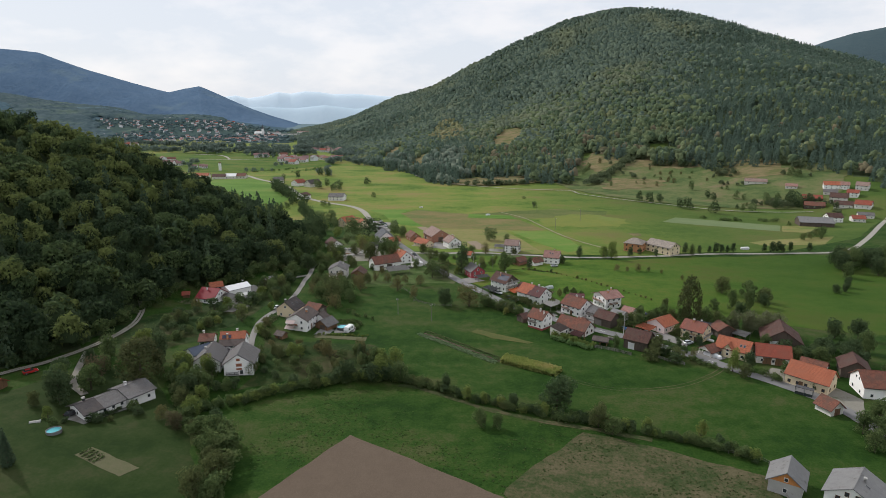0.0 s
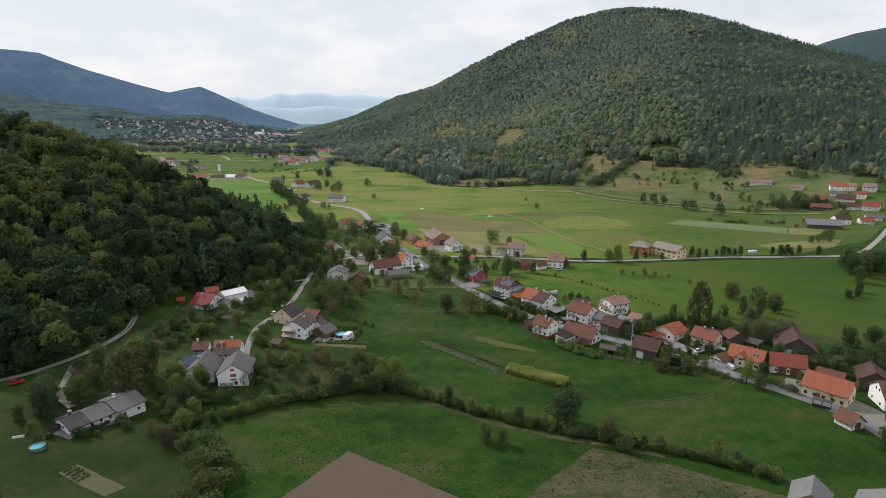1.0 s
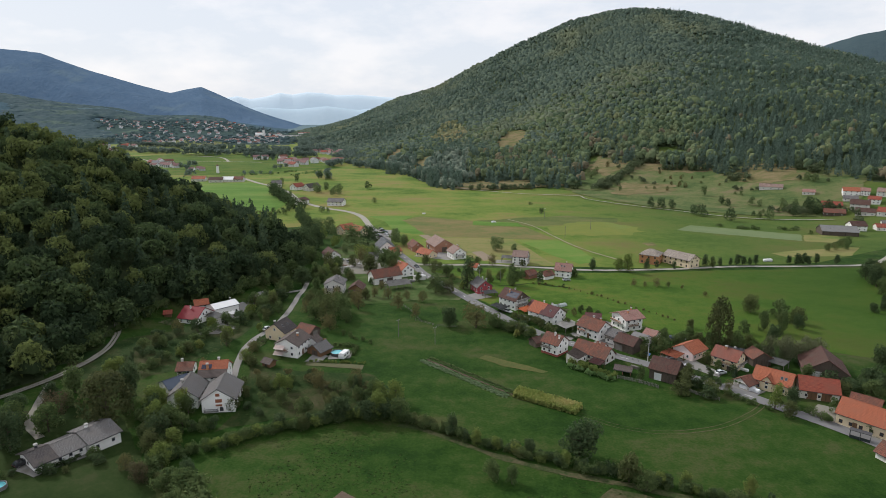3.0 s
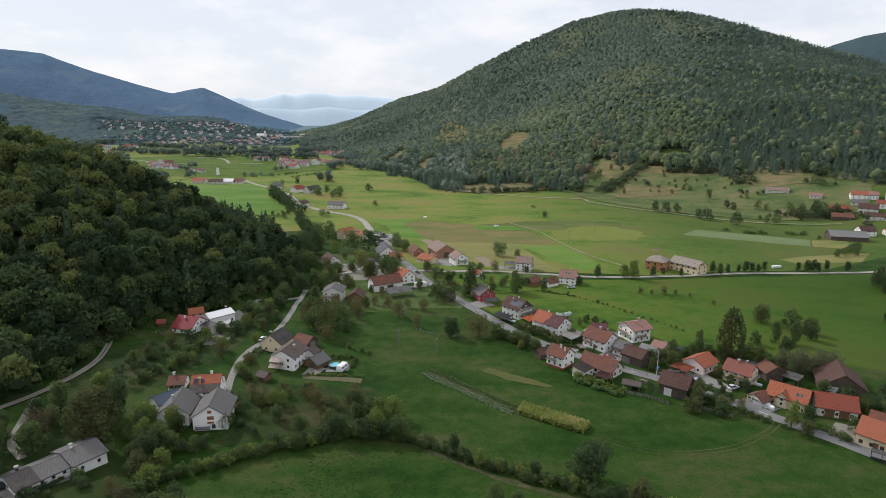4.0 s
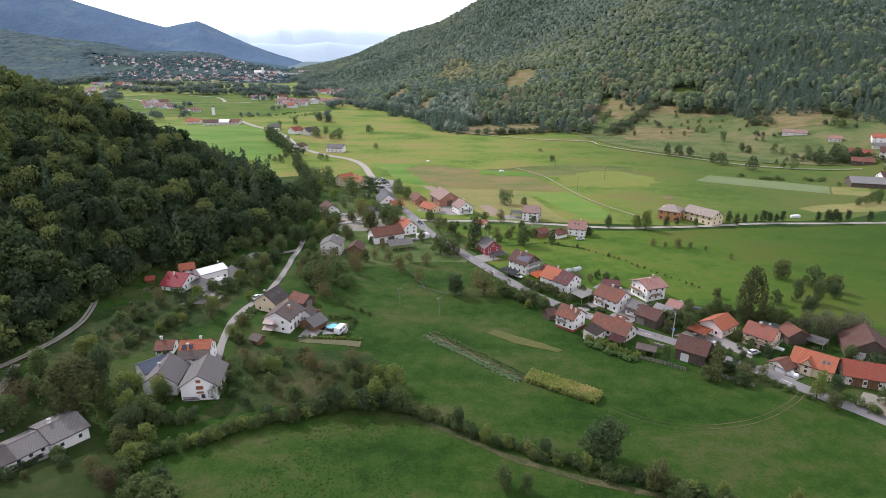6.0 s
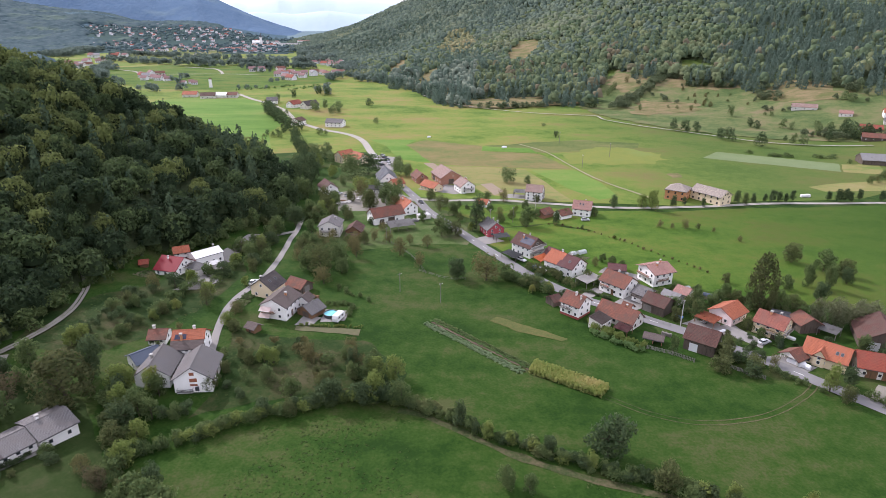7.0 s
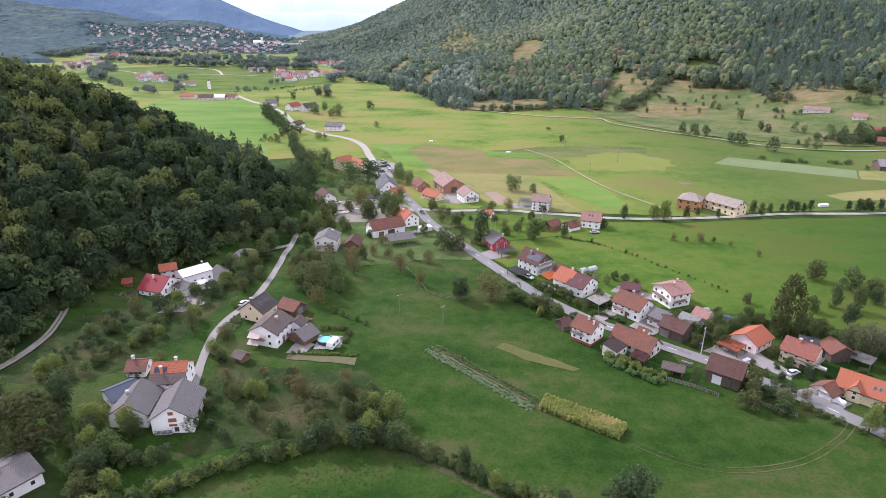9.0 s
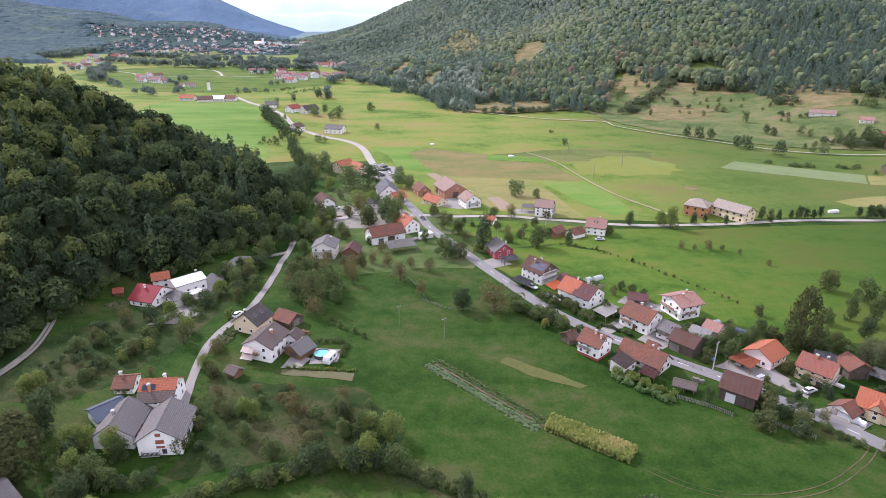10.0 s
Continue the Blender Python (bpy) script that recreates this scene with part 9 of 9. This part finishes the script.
VALLEY = [("in the valley village", 11, [(-731, 1234), (-764, 1385), (-704, 1203), (-762, 1321), (-782, 1295), (-745, 1262), (-722, 1258), (-715, 1225), (-748, 1338), (-775, 1352)]),
          ("below the town", 12, [(-871, 1523), (-821, 1549), (-832, 1483), (-800, 1501), (-850, 1500), (-790, 1530), (-812, 1520)]),
          ("in the valley hamlet", 10, [(-513, 1053), (-488, 1021), (-478, 991), (-457, 990), (-491, 1072), (-456, 1006), (-437, 979), (-507, 1072), (-470, 1008), (-500, 1036)]),
          ("beside the farm", 8, [(-394, 937), (-389, 946), (-378, 937)]),
          ("in the lower village", 11, [(-291, 1062), (-285, 1076), (-299, 1117), (-257, 1008), (-269, 1026), (-322, 1179), (-249, 1044), (-257, 1098), (-238, 1080), (-243, 1118), (-217, 1087), (-203, 1098), (-198, 1114), (-276, 1046), (-264, 1072), (-228, 1100), (-280, 1096)]),
          ("above the lower village", 11, [(-297, 1340), (-294, 1380), (-268, 1309), (-273, 1369), (-246, 1279), (-232, 1253), (-236, 1307), (-237, 1336), (-258, 1336), (-282, 1356), (-252, 1306)]),
          ("standing alone in the valley", 12, [(-365, 1155), (-349, 1156)])]
for where, size, spots in VALLEY:
    for x, y in spots:
        far_house(x + far_rng.uniform(-2, 2), y + far_rng.uniform(-3, 3), where, "valley houses", size / 10)
town = []
for i in range(2400):
    r, y = far_rng.uniform(-0.57, -0.27), far_rng.uniform(1720, 2560)
    u = (y - 1720) / 840
    if r > -0.33 and y > 2200 or r < -0.50 and y < 1950:
        continue
    x = r * y
    if far_rng.random() > 0.75 - 0.45 * u + 0.5 * float(vnoise(x, y, 150, 15)):
        continue
    if all((x - a) ** 2 + (y - b) ** 2 > 22 ** 2 for a, b in town):
        town.append((x, y))
    if len(town) >= 230:
        break
for x, y in town:
    far_house(x, y, "in the distant town", "town houses", 0.85, False)
def slope_z(x, y):
    """The height of the wooded slope left of the town."""
    top = np.interp(x / y, [-1.3, -0.9, -0.722, -0.632, -0.541, -0.459, -0.43], [0.06, 0.05, 0.0232, 0.0098, 0.0008, -0.0173, -0.0356]) * 2900 + 90
    u = np.clip((y - 2000) / 900, 0, 1)
    return np.maximum(ground(x, y), -10 + (top + 10) * np.sin(u * math.pi / 2) ** 1.15)


def on_slope(x, y):
    edge = (y < 1750) & (x / y < -0.63 + 0.04 * vnoise(x, y, 120, 34)) | (y > 1700) & (x / y < -0.56 + 0.03 * vnoise(x, y, 170, 31)) | (y > 2420 + 60 * vnoise(x, y, 120, 35)) & (x / y < -0.36)
    return (x / y > -0.80) & edge


def slope_canopy(gap=9.0):
    """The closed canopy of the far woods: one rough, heaving sheet of treetops that comes down to the ground at its rim."""
    rng = np.random.default_rng(70)
    gx, gy = np.meshgrid(np.arange(-2320, -680, gap), np.arange(1330, 2880, gap), indexing="ij")
    x, y = gx + rng.uniform(-3.5, 3.5, gx.shape), gy + rng.uniform(-3.5, 3.5, gx.shape)
    keep = on_slope(x, y)
    soft = keep.astype(float)
    for turn in range(4):
        soft[1:-1, 1:-1] = (soft[1:-1, 1:-1] + soft[2:, 1:-1] + soft[:-2, 1:-1] + soft[1:-1, 2:] + soft[1:-1, :-2]) / 5
    soft = np.clip(soft * 2 - 1, 0, 1)
    soft[:, 0], soft[:, 1] = 0, 0.4
    base = ground(x, y) - 12
    z = base + soft * (slope_z(x, y) - base + 7 + 2.5 * vnoise(x, y, 60, 36) + rng.uniform(-4, 4, gx.shape))
    number = np.cumsum(keep.ravel()).reshape(keep.shape) - 1
    whole = keep[:-1, :-1] & keep[1:, :-1] & keep[1:, 1:] & keep[:-1, 1:]
    faces = np.stack([number[:-1, :-1][whole], number[1:, :-1][whole], number[1:, 1:][whole], number[:-1, 1:][whole]], 1)
    me = bpy.data.meshes.new("slope_forest")
    me.from_pydata(np.stack([x[keep], y[keep], z[keep]], 1), [], faces.tolist())
    me.polygons.foreach_set("use_smooth", np.ones(len(me.polygons), bool))
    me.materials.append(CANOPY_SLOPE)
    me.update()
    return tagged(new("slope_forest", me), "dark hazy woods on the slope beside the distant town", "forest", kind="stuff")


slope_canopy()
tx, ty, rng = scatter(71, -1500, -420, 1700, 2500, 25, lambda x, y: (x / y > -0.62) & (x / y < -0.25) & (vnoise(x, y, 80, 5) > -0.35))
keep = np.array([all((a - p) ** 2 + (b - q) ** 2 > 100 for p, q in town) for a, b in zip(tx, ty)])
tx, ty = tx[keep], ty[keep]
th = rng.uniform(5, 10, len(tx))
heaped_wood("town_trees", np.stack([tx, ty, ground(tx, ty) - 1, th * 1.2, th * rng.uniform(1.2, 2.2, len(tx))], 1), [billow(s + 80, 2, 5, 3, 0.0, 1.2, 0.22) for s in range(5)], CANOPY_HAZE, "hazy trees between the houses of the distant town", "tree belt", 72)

# church of the distant town and its works halls
church = tagged(new("church"), "white church with a pointed tower in the distant town", "church")
church.matrix_basis = pose(-640, 2060, gz(-640, 2060), 0, 0, 20)
part("nave", prism([(-6, -2), (6, -2), (6, 9), (0, 15), (-6, 9)], -14, 10), WHITE, church)
part("tower", box((10.01, -3.5, -2), (17, 3.5, 24)), WHITE, church)
bm = bmesh.new()
add_rod(bm, (13.5, 0, 24), (13.5, 0, 38), 4.6, 0.1, 4)
part("spire", bm, T_SLATE, church)
for k, (x, y, L, W, h) in enumerate([(-585, 1975, 60, 22, 8), (-530, 2060, 70, 24, 9), (-500, 2130, 50, 20, 8), (-600, 2110, 40, 18, 8), (-640, 1850, 36, 14, 6)]):
    hall = tagged(new("works_hall"), "long white works hall at the edge of the town", "hall", "works halls")
    hall.matrix_basis = pose(x, y, gz(x, y), 0, 0, 8)
    part("wall", prism([(-W / 2, -2), (W / 2, -2), (W / 2, h), (-W / 2, h)], -L / 2, L / 2), WHITE, hall)
    part("roof", prism([(-W / 2 - 0.5, h + 0.01), (W / 2 + 0.5, h + 0.01), (0, h + 2.2)], -L / 2 - 0.5, L / 2 + 0.5), METAL_GREY if k % 2 else T_RUST, hall)
tower = tagged(new("water_tower"), "slim white tower in the valley meadow", "tower")
tower.matrix_basis = pose(-340.3, 899.4, gz(-340.3, 899.4))
bm = bmesh.new()
add_rod(bm, (0, 0, -1), (0, 0, 11), 2.2, 2.0, 12)
part("shaft", bm, WHITE, tower)
bm = bmesh.new()
add_rod(bm, (0, 0, 11), (0, 0, 13), 2.5, 0.3, 12)
part("cap", bm, T_RUST, tower)

# ---- single trees of the foreground ----
plant_all("""
fir -105,129.5,11,0.8 -110,134,9
dark 35,165.5,11.5,1.15
broad 11.5,155,6,0.9 16,153.5,5 45,155,8 48,151,6
light 72,150,5.5,0.7 58,153,4 -50.9,198.9,5 -16,194,8,0.9 -20.9,194.5,7
broad -40.9,177.8,5 -27.8,193.9,6 -34.8,188.8,6 -42.7,185.8,6 -50.3,191.4,5 -57.6,198.4,5 -23.9,194.2,7 -30.7,204.0,5
brown -40.4,200.0,8,0.5 -80,156,5 -75,153,5 -30.7,208.0,5 -25.8,199.8,4
broad -58,134,7 -58,145,6 -60,140,7 -71.7,192.5,5 -62.7,194.1,4 -60.4,200.8,4
broad -54,128,9 -57,122,9,1.1 -52,120,8
bush -55.6,200.2,3 -50.8,204.4,3 -46.1,209.0,3 -37.6,194.9,3 -60.2,187.7,3 -55.5,184.5,3 -66.9,177.6,4 -71.9,175.8,4 -98,152,3 -93,153,2
fir 98.8,214.7,3.7,1.0
broad 95.7,221,3.8 102,187,5.5 124,150,8 128,146,9 120,142,7 105,122,6 100,112,6
dark 157,226,9 167,227,9 135,200,8 150,205,9 160,212,9 170,200,8 152,188,9 145,200,8 165,185,8
broad 81,211,6 78,205,6 85,202,5 63,277,5 60,281,4 66,274,4 74,238,6 70,244,5
dark 84,199,4 90,214,3 99,216,4 113,215,4
broad -64.2,186.9,5
brown 97.6,325.4,4,1.1 102.6,323.4,3 108.8,323.6,4.5,1.1 114.7,323.1,3 120.4,319.4,2.5 127.2,307.4,3
brown 56,276,4 50,270,4 92,205,4
broad 118,190,5 126,200,6 108,212,5 122,212,6 94,226,5 88,240,6 84,243,6 92,244,6 80,240,5 86,250,5
bush 92,220,2 86,222,2 50,262,4 54,259,4 46,258,3 58,262,3 74,250,4 80,254,4 62,256,3 45,250,2 38,266,3 34,268,3
""")


# ---- garden beds, hedges and clutter by the houses ----
for k, (poly, label) in enumerate([
        ([(-75.0, 232.0), (-70.0, 231.7), (-69.0, 235.6), (-74.0, 236.9)], "terraced garden bed of bare soil"),
        ([(-74.0, 237.9), (-69.5, 236.6), (-69.1, 240.1), (-73.1, 241.3)], "terraced garden bed of bare soil"),
        ([(82, 252), (89, 247), (92, 250), (85, 256)], "dug kitchen garden behind the sheds"),
        ([(46, 286), (53, 281), (56, 285), (49, 290)], "bare kitchen garden behind the house"),
        ([(-84.0, 203.5), (-79.1, 201.3), (-77.0, 206.8), (-82.0, 209.1)], "rows of vegetables beside the small outbuilding"),
        ([(-118, 252), (-112, 249.5), (-109.5, 254), (-115, 257)], "fenced vegetable plot below the wood"),
        ([(-69.3, 293.0), (-65.3, 292.9), (-65.5, 301.7), (-69.5, 301.8)], "narrow strip of dug soil in the orchard"),
        ([(36, 384), (44, 381), (46, 387), (38, 390)], "pale bare garden behind the white house"),
        ([(-92.7, 136.4), (-91.2, 139.4), (-84.8, 136.5), (-86.4, 133.2)], "planted end of the garden bed in the lawn")]):
    drape("garden_bed", poly, GARDEN_SOIL if k not in (4,) else GRASS_GARDEN, 0.14, 1.5, label, "garden bed", 0.25, 80 + k)
    rng = np.random.default_rng(700 + k)
    (ax, ay), (bx, by), (cx, cy), (dx, dy) = poly
    rows = []
    for i in range(5):
        for j in range(14):
            u, v = (i + 0.5) / 5, (j + rng.uniform(0.2, 0.8)) / 14
            px, py = (1 - u) * ((1 - v) * ax + v * bx) + u * ((1 - v) * dx + v * cx), (1 - u) * ((1 - v) * ay + v * by) + u * ((1 - v) * dy + v * cy)
            if rng.uniform() < 0.7:
                rows.append((px, py, gz(px, py) + 0.12, rng.uniform(0.25, 0.7), rng.uniform(0.4, 0.9)))
    wood("vegetables", np.array(rows), [fine(leafy(720 + q, 22, 0.5, 4, low=0.0)) for q in range(3)], LEAF_VEG if k % 2 else LEAF_GREEN, "low leafy plants in rows on a garden bed", "vegetables", 740 + k)
for k, (line, w, h0, h1, mat, label) in enumerate([
        ([(97, 216), (101, 212.5), (104.5, 209)], 0.8, 0.7, 1.1, LEAF_GREEN, "clipped low hedge beside the drive"),
        ([(104, 216.5), (108, 213)], 1.6, 0.8, 2.2, LEAF_DARK, "dark shrubs in the front garden"),
        ([(47, 253), (52, 249), (55, 246)], 1.2, 1.2, 1.9, LEAF_DARK, "dark hedge along the road"),
        ([(33, 276), (37, 271), (41, 266)], 2.0, 1.0, 2.4, LEAF_GREEN, "shrubs in the front garden by the road"),
        ([(66, 256), (71, 252), (76, 250)], 1.4, 1.2, 2.2, LEAF_GREEN, "hedge behind the balcony house"),
        ([(-98, 160), (-94, 163), (-91, 166)], 1.1, 0.9, 1.5, LEAF_DARK, "clipped hedge in front of the bungalow"),
        ([(44, 222), (50, 216), (56, 211)], 1.6, 1.0, 2.2, LEAF_VINE, "bright leafy vines before the low house"),
        ([(-60, 453), (-52, 458), (-46, 461)], 1.4, 1.4, 2.0, LEAF_DARK, "clipped hedge beside the inn garden"),
        ([(-63, 444), (-56, 448), (-50, 450)], 1.4, 1.4, 2.0, LEAF_DARK, "clipped hedge beside the inn garden"),
        ([(112, 212), (116, 208), (113, 216)], 2.4, 1.2, 3.0, LEAF_DARK, "dense shrubs between the farm buildings")]):
    thicket("garden_hedge", line, w, h0, h1, 0.9, mat, label, 760 + k, cards_each=90, size=0.2)
bundle("log_pile", 79.5, 237.5, -48, (3.2, 1.2, 1.3), WOOD_BROWN, "stack of split firewood beside the shed", "log pile", 6, 41)
bundle("tarpaulin_heap", 74.6, 233.6, -40, (2.6, 1.4, 1.0), FABRIC_BLUE, "heap under blue tarpaulin beside the old barn", "heap", 4, 42)
bundle("log_pile", 66.5, 221.0, -35, (3.0, 1.0, 1.2), WOOD_GREY, "grey stack of firewood by the fence", "log pile", 6, 43)
bundle("log_pile", -48.5, 241.6, -31, (2.8, 1.0, 1.1), WOOD_BROWN, "firewood stacked behind the wooden barn", "log pile", 6, 44)
bundle("timber_stack", -52, 368, 25, (5, 1.6, 0.9), WOOD_GREY, "grey timber stacked in the gravel yard", "timber", 6, 45)
bundle("timber_stack", -60, 362, -15, (4, 1.4, 0.8), WOOD_BROWN, "brown timber stacked in the gravel yard", "timber", 5, 46)
